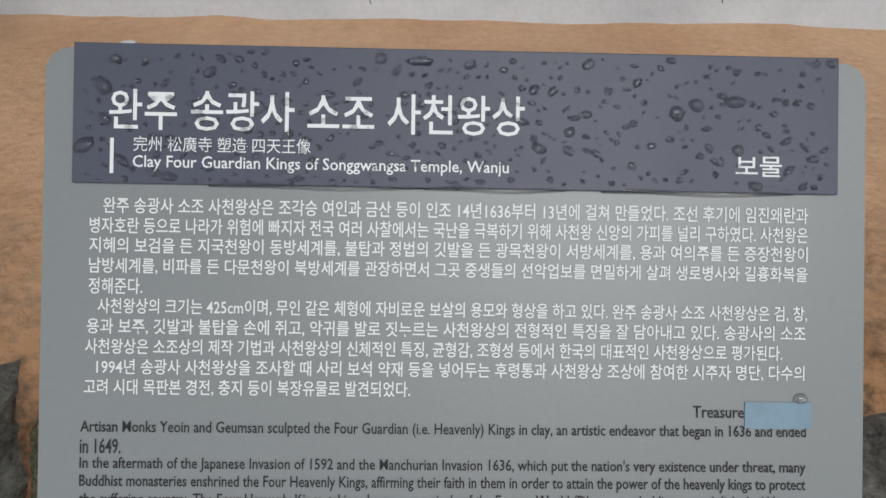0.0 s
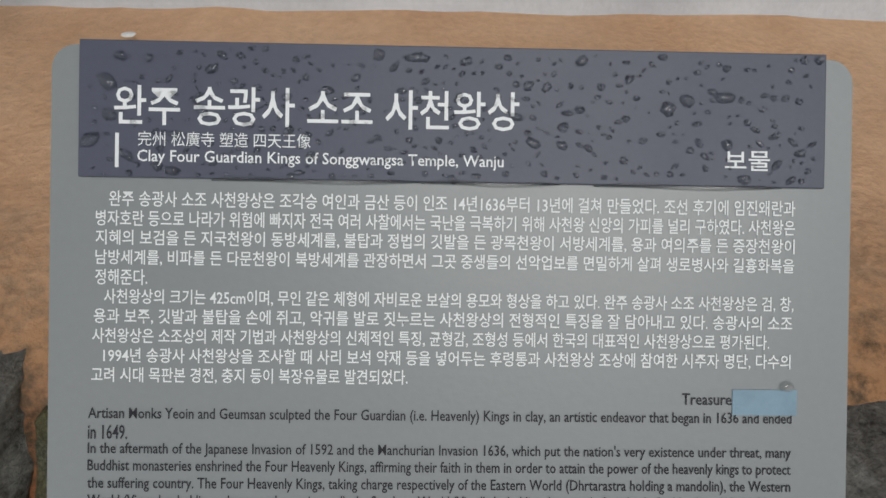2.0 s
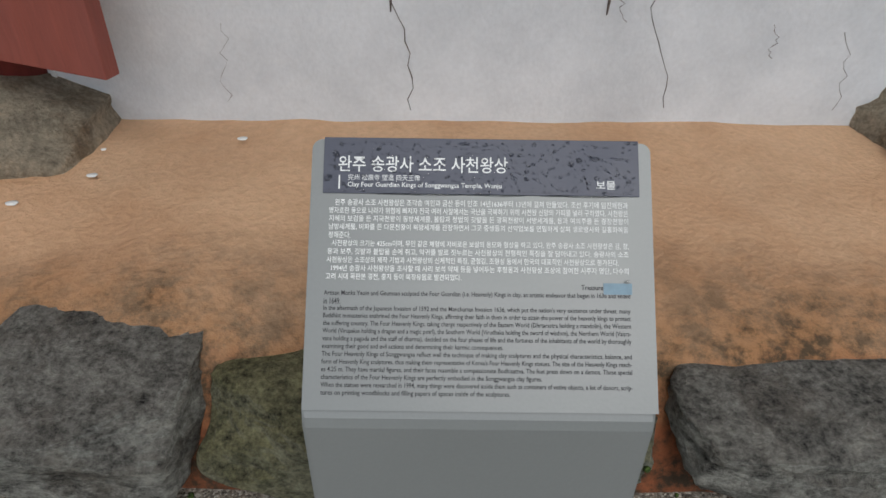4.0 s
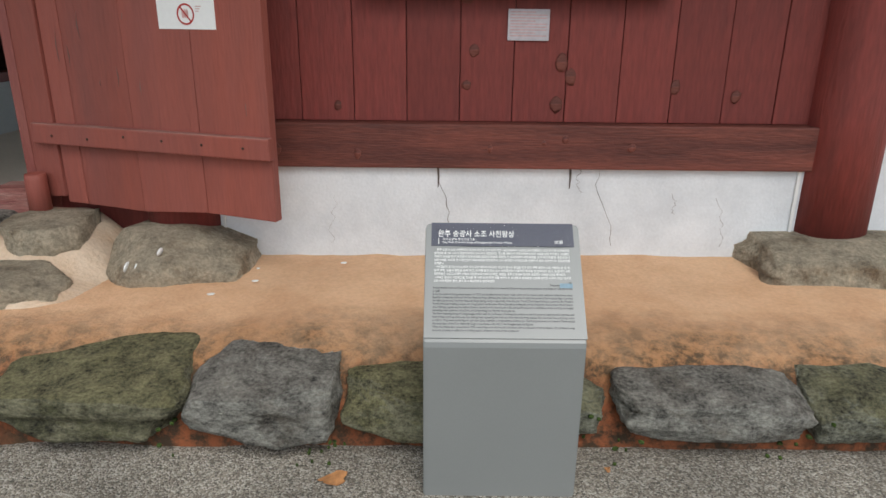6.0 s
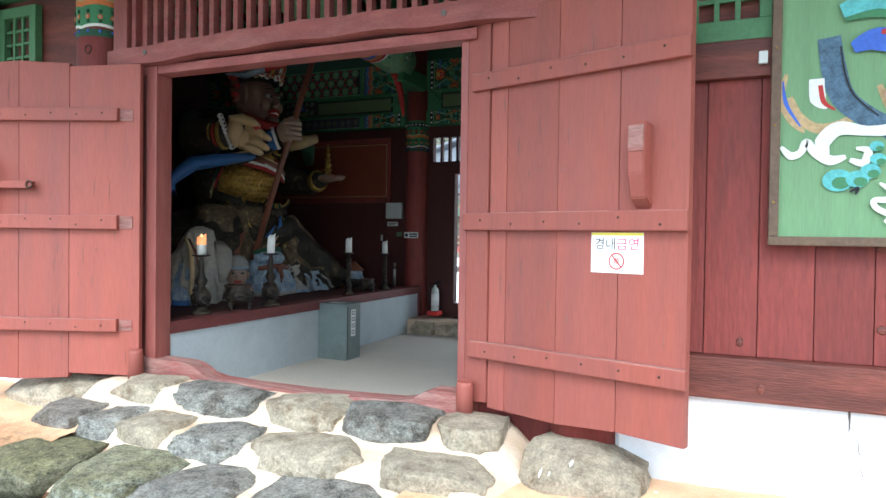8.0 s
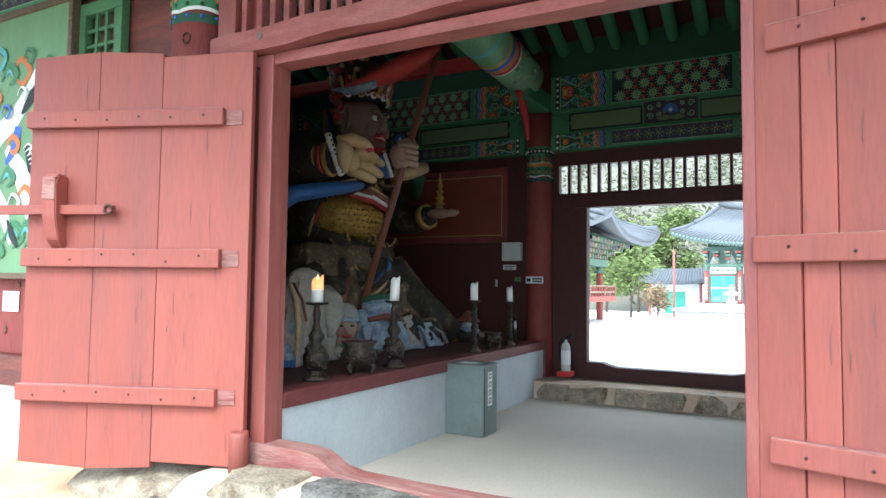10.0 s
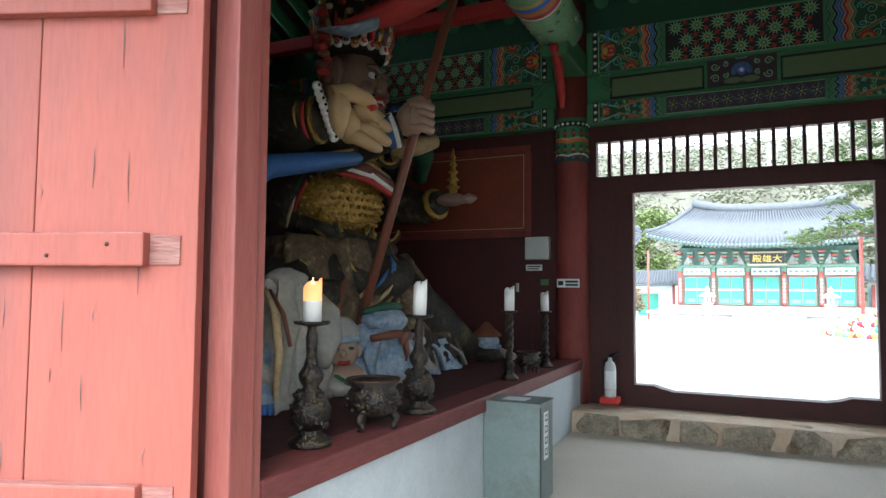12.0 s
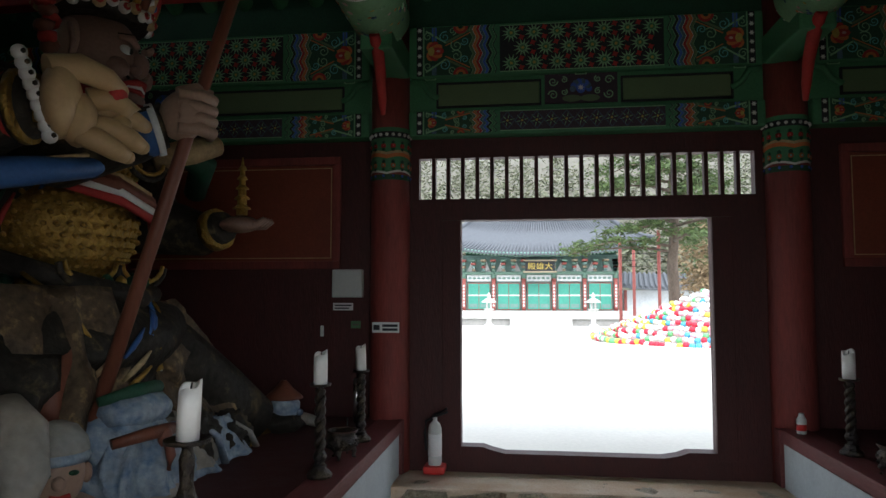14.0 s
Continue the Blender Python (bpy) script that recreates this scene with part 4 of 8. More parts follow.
for a, b in ((COLS[0], COLS[1]), (COLS[2], COLS[3])):
    painted_beam(a + 0.15, b - 0.15, F - 0.05, 3.33, 3.62, 0.16, "band", "green painted eaves beam with red and blue pattern")
painted_beam(COLS[1] + 0.15, COLS[2] - 0.15, F - 0.05, 3.37, 3.66, 0.16, "band", "green painted eaves beam with red and blue pattern")

# ---- interior ----
B = 6.83
CX = -2.73
bthing("floor", -4.05, -1.40, F + 0.1, 6.6, 0.10, 0.30, FLOOR, "pale packed earth floor of the gate passage", "floor", 0.0, "structure")
for s, xf in ((-1, -4.03), (1, -1.43)):
    far = xf + s * 3.6
    a, b = min(xf, far), max(xf, far)
    bthing("plinth", a, b, F + 0.125, B - 0.06, 0.12, 0.80, CONC, "grey-white plastered plinth under the statues", "plinth", 0.0, "structure")
    bthing("plinth_edge", min(xf + s * -0.02, xf + s * 0.16), max(xf + s * -0.02, xf + s * 0.16), F + 0.13, B - 0.14, 0.775, 0.862, MAROON, "red timber edge board on the plinth", "board", 0.008, "structure")
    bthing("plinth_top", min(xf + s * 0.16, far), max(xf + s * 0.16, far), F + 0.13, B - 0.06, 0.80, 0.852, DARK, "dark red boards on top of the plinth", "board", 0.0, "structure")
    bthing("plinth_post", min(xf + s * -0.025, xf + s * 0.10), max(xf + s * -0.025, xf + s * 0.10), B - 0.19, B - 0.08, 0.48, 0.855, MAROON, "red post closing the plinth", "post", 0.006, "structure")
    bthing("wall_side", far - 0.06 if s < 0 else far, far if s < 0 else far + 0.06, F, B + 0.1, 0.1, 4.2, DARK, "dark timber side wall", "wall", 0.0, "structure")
bthing("wall_step", -4.05, -1.40, 6.36, B - 0.02, 0.2, 0.475, STEPSAND, "low mortar kerb with stones under the rear wall", "kerb", 0.02, "structure")
rear_kerb = empty("rear_kerb", (CX, 6.36, 0.3), "row of low stones in mortar under the rear doorway", "kerb", kind="structure")
x = -4.0
i = 0
for w in (0.36, 0.44, 0.30, 0.40, 0.34, 0.42, 0.30):
    bm = bmesh.new()
    rock(bm, (x + w / 2 - CX, 0.15, 0.062), (w - 0.01, 0.36, 0.215), 60 + i, rough=0.1)
    part("stone", bm, STONES[3], rear_kerb)
    x += w
    i += 1

# rear wall round the doorway
OB0, OB1, OZ0, OZ1 = -3.602, -1.81, 0.645, 2.308
LZ0, LZ1, LX0, LX1 = 2.472, 2.782, -3.92, -1.50
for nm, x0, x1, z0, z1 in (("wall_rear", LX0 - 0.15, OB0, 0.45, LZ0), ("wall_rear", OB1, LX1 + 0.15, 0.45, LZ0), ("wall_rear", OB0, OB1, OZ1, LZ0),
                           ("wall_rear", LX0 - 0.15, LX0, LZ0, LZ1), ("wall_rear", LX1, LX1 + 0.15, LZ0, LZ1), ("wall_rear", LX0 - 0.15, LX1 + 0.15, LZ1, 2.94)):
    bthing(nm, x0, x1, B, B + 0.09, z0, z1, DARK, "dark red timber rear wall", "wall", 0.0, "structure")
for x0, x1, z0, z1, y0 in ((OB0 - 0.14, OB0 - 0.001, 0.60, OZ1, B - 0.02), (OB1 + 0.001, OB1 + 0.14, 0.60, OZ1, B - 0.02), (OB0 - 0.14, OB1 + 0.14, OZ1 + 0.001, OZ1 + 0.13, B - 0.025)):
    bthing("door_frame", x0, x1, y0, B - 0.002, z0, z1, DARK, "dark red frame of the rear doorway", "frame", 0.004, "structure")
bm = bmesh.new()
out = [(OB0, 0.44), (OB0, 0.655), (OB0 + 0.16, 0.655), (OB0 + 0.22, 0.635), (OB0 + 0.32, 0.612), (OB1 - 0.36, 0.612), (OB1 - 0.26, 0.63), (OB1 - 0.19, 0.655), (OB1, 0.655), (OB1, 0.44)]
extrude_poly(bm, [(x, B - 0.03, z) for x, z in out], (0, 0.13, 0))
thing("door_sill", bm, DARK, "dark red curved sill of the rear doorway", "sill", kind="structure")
rear_transom = empty("transom", (CX, B + 0.04, LZ0), "dark upright slats above the rear doorway", "transom", kind="structure")
NS = 21
for i in range(1, NS + 1):
    x = LX0 + (LX1 - LX0) * i / (NS + 1) - CX
    bpart("slat", x - 0.014, x + 0.014, -0.03, 0.03, -0.01, LZ1 - LZ0 + 0.01, DARK, rear_transom, 0.0)
for s in (-1, 1):
    a, b = (-7.7, -4.06) if s < 0 else (-1.40, 2.2)
    bthing("wall_rear", a, b, B, B + 0.08, 0.3, 3.0, DARK, "dark boarded rear wall", "wall", 0.0, "structure")
    p0, p1 = (-6.4, -4.52) if s < 0 else (-0.94, 0.94)
    pb = empty("wall_panel", ((p0 + p1) / 2, B, 2.38), "brown red framed panel with a fine pale line", "panel", kind="structure")
    h = (p1 - p0) / 2
    bpart("board", -h + 0.06, h - 0.06, -0.012, -0.002, -0.37, 0.37, PANEL, pb, 0.0)
    for q in ((-h, h, 0.37, 0.43), (-h, h, -0.43, -0.37), (-h, -h + 0.06, -0.37, 0.37), (h - 0.06, h, -0.37, 0.37)):
        bpart("frame_rail", q[0], q[1], -0.04, -0.002, q[2], q[3], RED_WOOD, pb, 0.006)
    bm = bmesh.new()
    for q in ((-h + 0.075, h - 0.075, 0.342, 0.348), (-h + 0.075, h - 0.075, -0.348, -0.342), (-h + 0.075, -h + 0.081, -0.342, 0.342), (h - 0.081, h - 0.075, -0.342, 0.342)):
        box(bm, q[0], q[1], -0.016, -0.011, q[2], q[3])
    part("pale_line", bm, PIC["ochre"], pb)
for x in (-4.13, -1.30):
    column(x, B - 0.04, 0.145, 0.46, 4.05, 2.60, 2.99, "round dark red interior column with a painted head")

# rear painted beams
YB = B - 0.12
for a, b in ((-3.98, -1.45), (-7.6, -4.28), (-1.15, 2.2)):
    painted_beam(a, b, YB, 2.93, 3.12, 0.16, "band", "green painted lower beam with lotus pattern")
    painted_beam(a, b, YB, 3.37, 3.76, 0.16, "star", "green painted upper beam with star flower pattern")
    mb = empty("painted_board", ((a + b) / 2, YB + 0.05, 3.12), "green board with olive panels between the beams", "board", kind="structure")
    h = (b - a) / 2
    bpart("board", -h, h, 0, 0.06, 0.0, 0.25, PIC["green"], mb, 0.0)
    for q in (-1, 1):
        x0, x1 = sorted((q * 0.30, q * (h - 0.22)))
        bpart("olive_panel", x0, x1, -0.02, 0.0, 0.04, 0.20, PIC["olive"], mb, 0.006)
        bm = bmesh.new()
        for r in ((x0 - 0.015, x1 + 0.015, 0.203, 0.215), (x0 - 0.015, x1 + 0.015, 0.025, 0.037), (x0 - 0.015, x0 - 0.003, 0.037, 0.203), (x1 + 0.003, x1 + 0.015, 0.037, 0.203)):
            box(bm, r[0], r[1], -0.024, -0.001, r[2], r[3])
        part("panel_edge", bm, PIC["black"], mb)
        tube_bm = bmesh.new()
        tube(tube_bm, [(q * (h - 0.22), -0.015, 0.10), (q * (h - 0.15), -0.018, 0.14), (q * (h - 0.10), -0.018, 0.22), (q * (h - 0.02), -0.015, 0.235)], 0.022, 8)
        part("painted_scroll", tube_bm, PIC["green"], mb)
    bm = bmesh.new()
    box(bm, -0.26, 0.26, -0.022, 0, 0.03, 0.245, 0.0, PU)
    for q in (-1, 1):
        for dx, dz, rr, tn in ((0.20, 0.19, 0.034, 0.0), (0.12, 0.20, 0.024, 2.0), (0.20, 0.09, 0.036, 3.0), (0.12, 0.11, 0.024, 1.0)):
            curl(bm, q * dx, -0.022, dz, rr, tn, q, LG, -0.002, 0.010)
        disc(bm, q * 0.065, -0.022, 0.062, 0.07, 0.026, OL, -0.0016)
    for i in range(8):
        t = math.pi * i / 7
        disc(bm, 0.058 * math.cos(t), -0.022, 0.13 + 0.055 * math.sin(t), 0.022, 0.024, SB if i % 2 else CB, -0.0022 - 0.0002 * i, 10)
    disc(bm, 0, -0.022, 0.135, 0.034, 0.038, CB, -0.0042)
    star(bm, 0, -0.022, 0.14, 0.026, W, 7, 0.4, -0.0046)
    for q in (-h + 0.16, 0, h - 0.16):
        for k, mi in ((1.0, LG), (0.78, GR), (0.5, DG)):
            poly(bm, [(q - 0.058 * k, -0.0245 - 0.001 * (1 - k), 0.262 + 0.026 * k), (q + 0.058 * k, -0.0245 - 0.001 * (1 - k), 0.262 + 0.026 * k), (q + 0.040 * k, -0.0245 - 0.001 * (1 - k), 0.262 - 0.026 * k), (q - 0.040 * k, -0.0245 - 0.001 * (1 - k), 0.262 - 0.026 * k)], mi)
    part("centre_flower", bm, PICLIST, mb, "blue lotus between green scrolls")

# cross beams with painted ends, and their red brackets
for x in (-4.08, -1.36):
    cb = empty("cross_beam", (x, 4.5, 3.66), "painted green log beam across the gate", "beam", kind="structure")
    bm = bmesh.new()
    tube(bm, [(0, -2.1, 0.10), (0, -1, 0.10), (0, 0.4, 0.06), (0, 1.2, 0.0), (0, 1.72, -0.04)], [0.22, 0.22, 0.215, 0.205, 0.195], 24)
    part("log", bm, LOG, cb)
    bm = bmesh.new()
    for yv, w, mi, r in ((1.05, 0.03, W, 0.211), (1.00, 0.05, RD, 0.2115), (0.93, 0.05, OR, 0.2125), (0.86, 0.05, CB, 0.2135), (0.80, 0.04, YL, 0.2145), (1.60, 0.03, BK, 0.2005), (0.55, 0.06, TL, 0.217)):
        tube(bm, [(0, yv, 0.012 if yv > 0.7 else 0.045), (0, yv + w, 0.01 if yv > 0.7 else 0.042)], r, 24, mi, cap=False)
    rnd = random.Random(4)
    for k in range(130):
        yv, a = rnd.uniform(1.12, 1.58), rnd.uniform(0, 2 * math.pi)
        rr = 0.207 - 0.012 * (yv - 1.1) / 0.5
        q = (rr * math.cos(a), yv, rr * math.sin(a) + 0.01 - 0.04 * (yv - 1.1) / 0.5)
        big = rnd.random() < 0.35
        blob(bm, q, (0.022, 0.022, 0.006) if big else (0.016, 0.009, 0.005), rnd.choice((OR, YL, PK, SB, LG, LG, DG, W)), rot=(0, 90 - math.degrees(a), 0), sub=1)
    for k in range(16):
        a = 2 * math.pi * k / 16
        blob(bm, (0.182 * math.cos(a), 1.722, -0.04 + 0.182 * math.sin(a)), (0.012, 0.006, 0.012), W, sub=1)
    part("painted_pattern", bm, PICLIST, cb, "flowers and coloured bands on green")
    bm = bmesh.new()
    tube(bm, [(0, 1.50, -0.22), (0, 1.60, -0.28), (0, 1.70, -0.42), (0, 1.76, -0.58), (0, 1.78, -0.68)], [0.034, 0.042, 0.038, 0.030, 0.016], 10)
    part("bracket_tongue", bm, PIC["red"], cb, "carved red bracket tongue")
    bm = bmesh.new()
    box(bm, -0.11, 0.11, 1.55, 2.2, -0.30, -0.10, 0.02)
    part("bearing_block", bm, PIC["green"], cb)
bthing("red_tie_beam", -7.6, -4.25, 5.9, 6.02, 3.72, 3.84, PIC["red"], "red painted tie beam over the statues", "beam", 0.01, "structure")

# roof: rafters, boards, tiles outside
RIDGE = (4.62, 5.05)


def roof_z(y):
    return RIDGE[1] - 0.42 * abs(y - RIDGE[0])


rafters = empty("rafters", (CX, RIDGE[0], RIDGE[1]), "round green painted rafters under the roof", "rafter", kind="structure")
rbm = bmesh.new()
tube(rbm, [(0, 0, -0.10), (0, 3.9, -0.10 - 0.42 * 3.9)], 0.065, 10)
rmesh = mesh_of("rafter", rbm, PIC["green"])
for i in range(46):
    x = -8.2 + 0.29 * i - CX
    part("rafter", rmesh, None, rafters, at=pose(x, 0, 0))
    part("rafter", rmesh, None, rafters, at=pose(x, 0, 0, 0, 0, 180))
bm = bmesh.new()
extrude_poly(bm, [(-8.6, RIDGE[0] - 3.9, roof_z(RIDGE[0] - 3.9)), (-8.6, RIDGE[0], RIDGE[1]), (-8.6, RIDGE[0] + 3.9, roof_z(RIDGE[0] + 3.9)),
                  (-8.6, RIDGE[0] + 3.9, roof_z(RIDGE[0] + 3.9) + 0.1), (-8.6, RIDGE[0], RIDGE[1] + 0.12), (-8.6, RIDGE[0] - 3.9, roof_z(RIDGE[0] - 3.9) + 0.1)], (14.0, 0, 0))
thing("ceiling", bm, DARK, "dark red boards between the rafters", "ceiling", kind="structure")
bm = bmesh.new()
extrude_poly(bm, [(-8.7, RIDGE[0] - 4.0, roof_z(RIDGE[0] - 4.0) + 0.12), (-8.7, RIDGE[0], RIDGE[1] + 0.14), (-8.7, RIDGE[0] + 4.0, roof_z(RIDGE[0] + 4.0) + 0.12),
                  (-8.7, RIDGE[0] + 4.0, roof_z(RIDGE[0] + 4.0) + 0.22), (-8.7, RIDGE[0], RIDGE[1] + 0.34), (-8.7, RIDGE[0] - 4.0, roof_z(RIDGE[0] - 4.0) + 0.22)], (14.2, 0, 0))
thing("roof", bm, TILE, "grey tiled roof of the gate", "roof", kind="structure")
for y in (F + 0.0, B - 0.06):
    bthing("eaves_board", -8.0, 5.4, y, y + 0.1, 3.62 if y < 4 else 3.76, roof_z(y) + 0.02, PIC["deep"], "dark green boarding under the eaves", "wall", 0.0, "structure")


# ---- the two door leaves ----
def door_leaf(s, at, battens, label):
    """A plank door; s: +1 opens to the right of its hinge, -1 to the left."""
    d = empty("door_leaf", at, label, "door", "gate doors")
    L, H = (1.268, 2.19) if s > 0 else (1.25, 2.19)
    def X(a, b):
        return (a, b) if s > 0 else (-b, -a)
    edges = (0.0, 0.155, 0.27, 0.59, 0.93, L) if s > 0 else (0.0, 0.50, 0.86, L)
    rnd = random.Random(11 + s)
    for i, (a, b) in enumerate(zip(edges, edges[1:])):
        bm = bmesh.new()
        x0, x1 = X(a + 0.0015, b - 0.0015)
        k = rnd.uniform(-0.003, 0.003) - (0.012 if (s > 0 and i == 0) else 0)
        vs = box(bm, x0, x1, -0.024 + k, 0.022, 0, H - (0.02 if i == 0 else 0), 0.004)
        for v in bm.verts:                           # worn, uneven ends
            if v.co.z < 0.1:
                v.co.z += 0.010 * math.sin(v.co.x * 9) + (0.03 if i == 0 else 0) + (0.035 * v.co.x / L if s > 0 else 0)
            elif v.co.z > 2:
                v.co.z += 0.012 * math.sin(v.co.x * 7 + 1)
        part("board", bm, RED_DOOR, d)
    for z0, z1, a, b in battens:
        bm = bmesh.new()
        x0, x1 = X(a, b)
        box(bm, x0, x1, -0.068, -0.026, z0, z1, 0.007)
        bt = part("batten", bm, RED_DOOR, d)
        bm = bmesh.new()
        for k in range(6):
            x = x0 + (x1 - x0) * (k + 0.6) / 6.2
            blob(bm, (x, -0.069, (z0 + z1) / 2 + rnd.uniform(-0.02, 0.02)), (0.007, 0.004, 0.007), sub=1)
        tagged(part("nail", bm, IRON, bt, "row of rusty nail heads"), kind="stuff")
        bm = bmesh.new()
        box(bm, x0 + 0.004, x1 - 0.004, -0.066, -0.026, z1 - 0.0015, z1 + 0.0012)
        part("dust", bm, SILL, bt, "pale dusty upper edge")
        if s < 0:
            bm = bmesh.new()
            box(bm, -0.15, -0.05, -0.030, -0.024, z0 + 0.005, z1 - 0.005, 0.002)
            part("tenon_end", bm, SILL, d, "bare end grain of a batten tenon")
    bm = bmesh.new()
    for k in range(26):                              # splits and knots
        x, z, h = rnd.uniform(0.05, L - 0.05), rnd.uniform(0.1, H - 0.2), rnd.uniform(0.03, 0.16)
        x = x * s
        tube(bm, [(x, -0.0255, z), (x + rnd.uniform(-0.006, 0.006), -0.0262, z + h / 2), (x + rnd.uniform(-0.006, 0.006), -0.0255, z + h)], [0.0005, 0.0016, 0.0005], 5)
    tagged(part("split", bm, CRACK, d, "fine dark splits in the boards"), kind="stuff")
    return d


leaf_r = door_leaf(1, pose(-1.693, 2.46, 0.54, 0, 0, -17.8),
                   [(0.293, 0.383, 0.05, 1.282), (1.0, 1.095, 0.0, 1.278), (1.768, 1.863, 0.05, 1.278)],
                   "red plank door leaf standing open, with three battens")
leaf_l = door_leaf(-1, pose(-4.078, 2.314, 0.48, 0, 0, 21.0),
                   [(0.336, 0.423, 0.14, 1.25), (1.040, 1.136, 0.14, 1.25), (1.782, 1.871, 0.14, 1.25)],
                   "red plank door leaf standing open, with a wooden bolt")


def latch(parent, x, z0, z1):
    bm = bmesh.new()
    extrude_poly(bm, [(x - 0.04, -0.025, z0), (x - 0.04, -0.085, z0 + 0.05), (x - 0.04, -0.115, z0 + 0.16), (x - 0.04, -0.125, z1 - 0.06), (x - 0.04, -0.10, z1), (x - 0.04, -0.025, z1 - 0.01)], (0.08, 0, 0))
    bmesh.ops.bevel(bm, geom=list(bm.edges), offset=0.006, segments=2, affect="EDGES")
    lt = part("latch_block", bm, RED_DOOR, parent)
    bm = bmesh.new()
    box(bm, x - 0.036, x + 0.036, -0.127, -0.108, z1 - 0.14, z1 - 0.02, 0.006)
    part("worn_top", bm, SILL, lt, "bare worn wood where paint has gone")


latch(leaf_r, 1.055, 1.10, 1.50)
latch(leaf_l, -1.06, 1.135, 1.53)
bm = bmesh.new()
box(bm, -1.40, -0.72, -0.085, -0.055, 1.315, 1.365, 0.005)
bolt = part("bolt", bm, RED_DOOR, leaf_l, "long red wooden sliding bolt")
bm = bmesh.new()
tube(bm, [(-0.74 + 0.022 * math.cos(a), -0.092, 1.34 + 0.022 * math.sin(a)) for a in [2 * math.pi * k / 12 for k in range(13)]], 0.007, 6)
part("iron_eye", bm, IRON, bolt)

# no smoking notice on the leaf
notice = empty("notice", leaf_r.matrix_world @ pose(0.925, -0.027, 0.895), "white notice with yellow edge and a red no smoking ring", "notice")
bm = bmesh.new()
box(bm, -0.135, 0.135, -0.002, 0, -0.097, 0.097)
part("sheet", bm, PAPER, notice)
bm = bmesh.new()
box(bm, -0.133, 0.133, -0.0032, -0.0022, 0.083, 0.096)
part("yellow_edge", bm, YEL, notice)
for body, x0, w, m in (("경내", -0.115, 0.107, INKB), ("금연", 0.0, 0.112, PINK)):
    part("lettering", text_mesh(body, w, 0.055), None, notice, at=pose(x0, -0.0034, 0.015, 90)).data.materials.append(m)
bm = bmesh.new()
ring(bm, 0.0, -0.003, -0.04, 0.034, 0.007, 0, 0, 360, -0.0004, 28)
poly(bm, [(-0.028, -0.0036, -0.012), (-0.023, -0.0036, -0.008), (0.028, -0.0036, -0.068), (0.023, -0.0036, -0.072)])
part("red_ring", bm, PIC["red"], notice)
bm = bmesh.new()
for dx in (-0.012, -0.002, 0.008):
    disc(bm, dx, -0.003, -0.038, 0.006, 0.018, 0, -0.0002)
for i in range(3):
    box(bm, 0.048, 0.075 - 0.006 * i, -0.0034, -0.003, -0.012 - 0.009 * i, -0.009 - 0.009 * i)
tagged(part("print", bm, PIC["pink"], notice), kind="stuff")

# ---- information sign ----
SG = pose(0.390, 1.2945, 0.7922, 46.0)
SW, SL = 0.463, 0.375
sign = empty("information_sign", pose(0.388, 1.10, 0), "grey metal lectern sign with a slate heading strip, wet with rain", "sign")
SL_M = sign.matrix_world.inverted() @ SG
bm = bmesh.new()
h = SW / 2
fy, fz = (SG @ Vector((0, -SL, 0))).y, (SG @ Vector((0, -SL, 0))).z
ty, tz = 1.2945, 0.7922
o = [(ty, tz - 0.004), (fy + 0.012, fz + 0.010), (fy + 0.003, fz - 0.001), (fy - 0.001, fz - 0.016), (fy, 0.0), (ty - 0.02, 0.0), (ty + 0.004, tz - 0.02)]
extrude_poly(bm, [(-h, y - 1.10, z) for y, z in o], (SW, 0, 0))
bmesh.ops.bevel(bm, geom=[e for e in bm.edges if abs(e.verts[0].co.x - e.verts[1].co.x) < 1e-5], offset=0.004, segments=2, affect="EDGES")
part("pedestal", bm, SIGN, sign)
bm = bmesh.new()
pts = []
for cx, cy, a0 in ((h - 0.014, -0.014, 0), (-h + 0.014, -0.014, 90)):
    pts += [(cx + 0.014 * math.cos(radians(a0 + 15 * k)), cy + 0.014 * math.sin(radians(a0 + 15 * k)), 0) for k in range(7)]
pts += [(-h, -SL + 0.012, 0), (h, -SL + 0.012, 0)]
extrude_poly(bm, pts, (0, 0, -0.004))
panel = part("panel", bm, SIGN, sign, at=SL_M @ pose(0, 0, 0.0035))
bm = bmesh.new()
box(bm, -0.2150, 0.2145, -0.0755, 0.0025, 0, 0.0022, 0.0007)
strip = part("heading_strip", bm, STRIP, sign, "slate blue heading strip", SL_M @ pose(0, 0, 0.0036))
U = 0.000318


def line(body, px0, px1, v, hgt, m, top, name="text_line"):
    me = text_mesh(body, (px1 - px0) * U, hgt, bold=0.0 if "寺" in body else 0.009)
    me.materials.append(m)
    part(name, me, None, sign, at=SL_M @ pose((px0 - 808) * U, -v * 0.98 - hgt / 2, top))


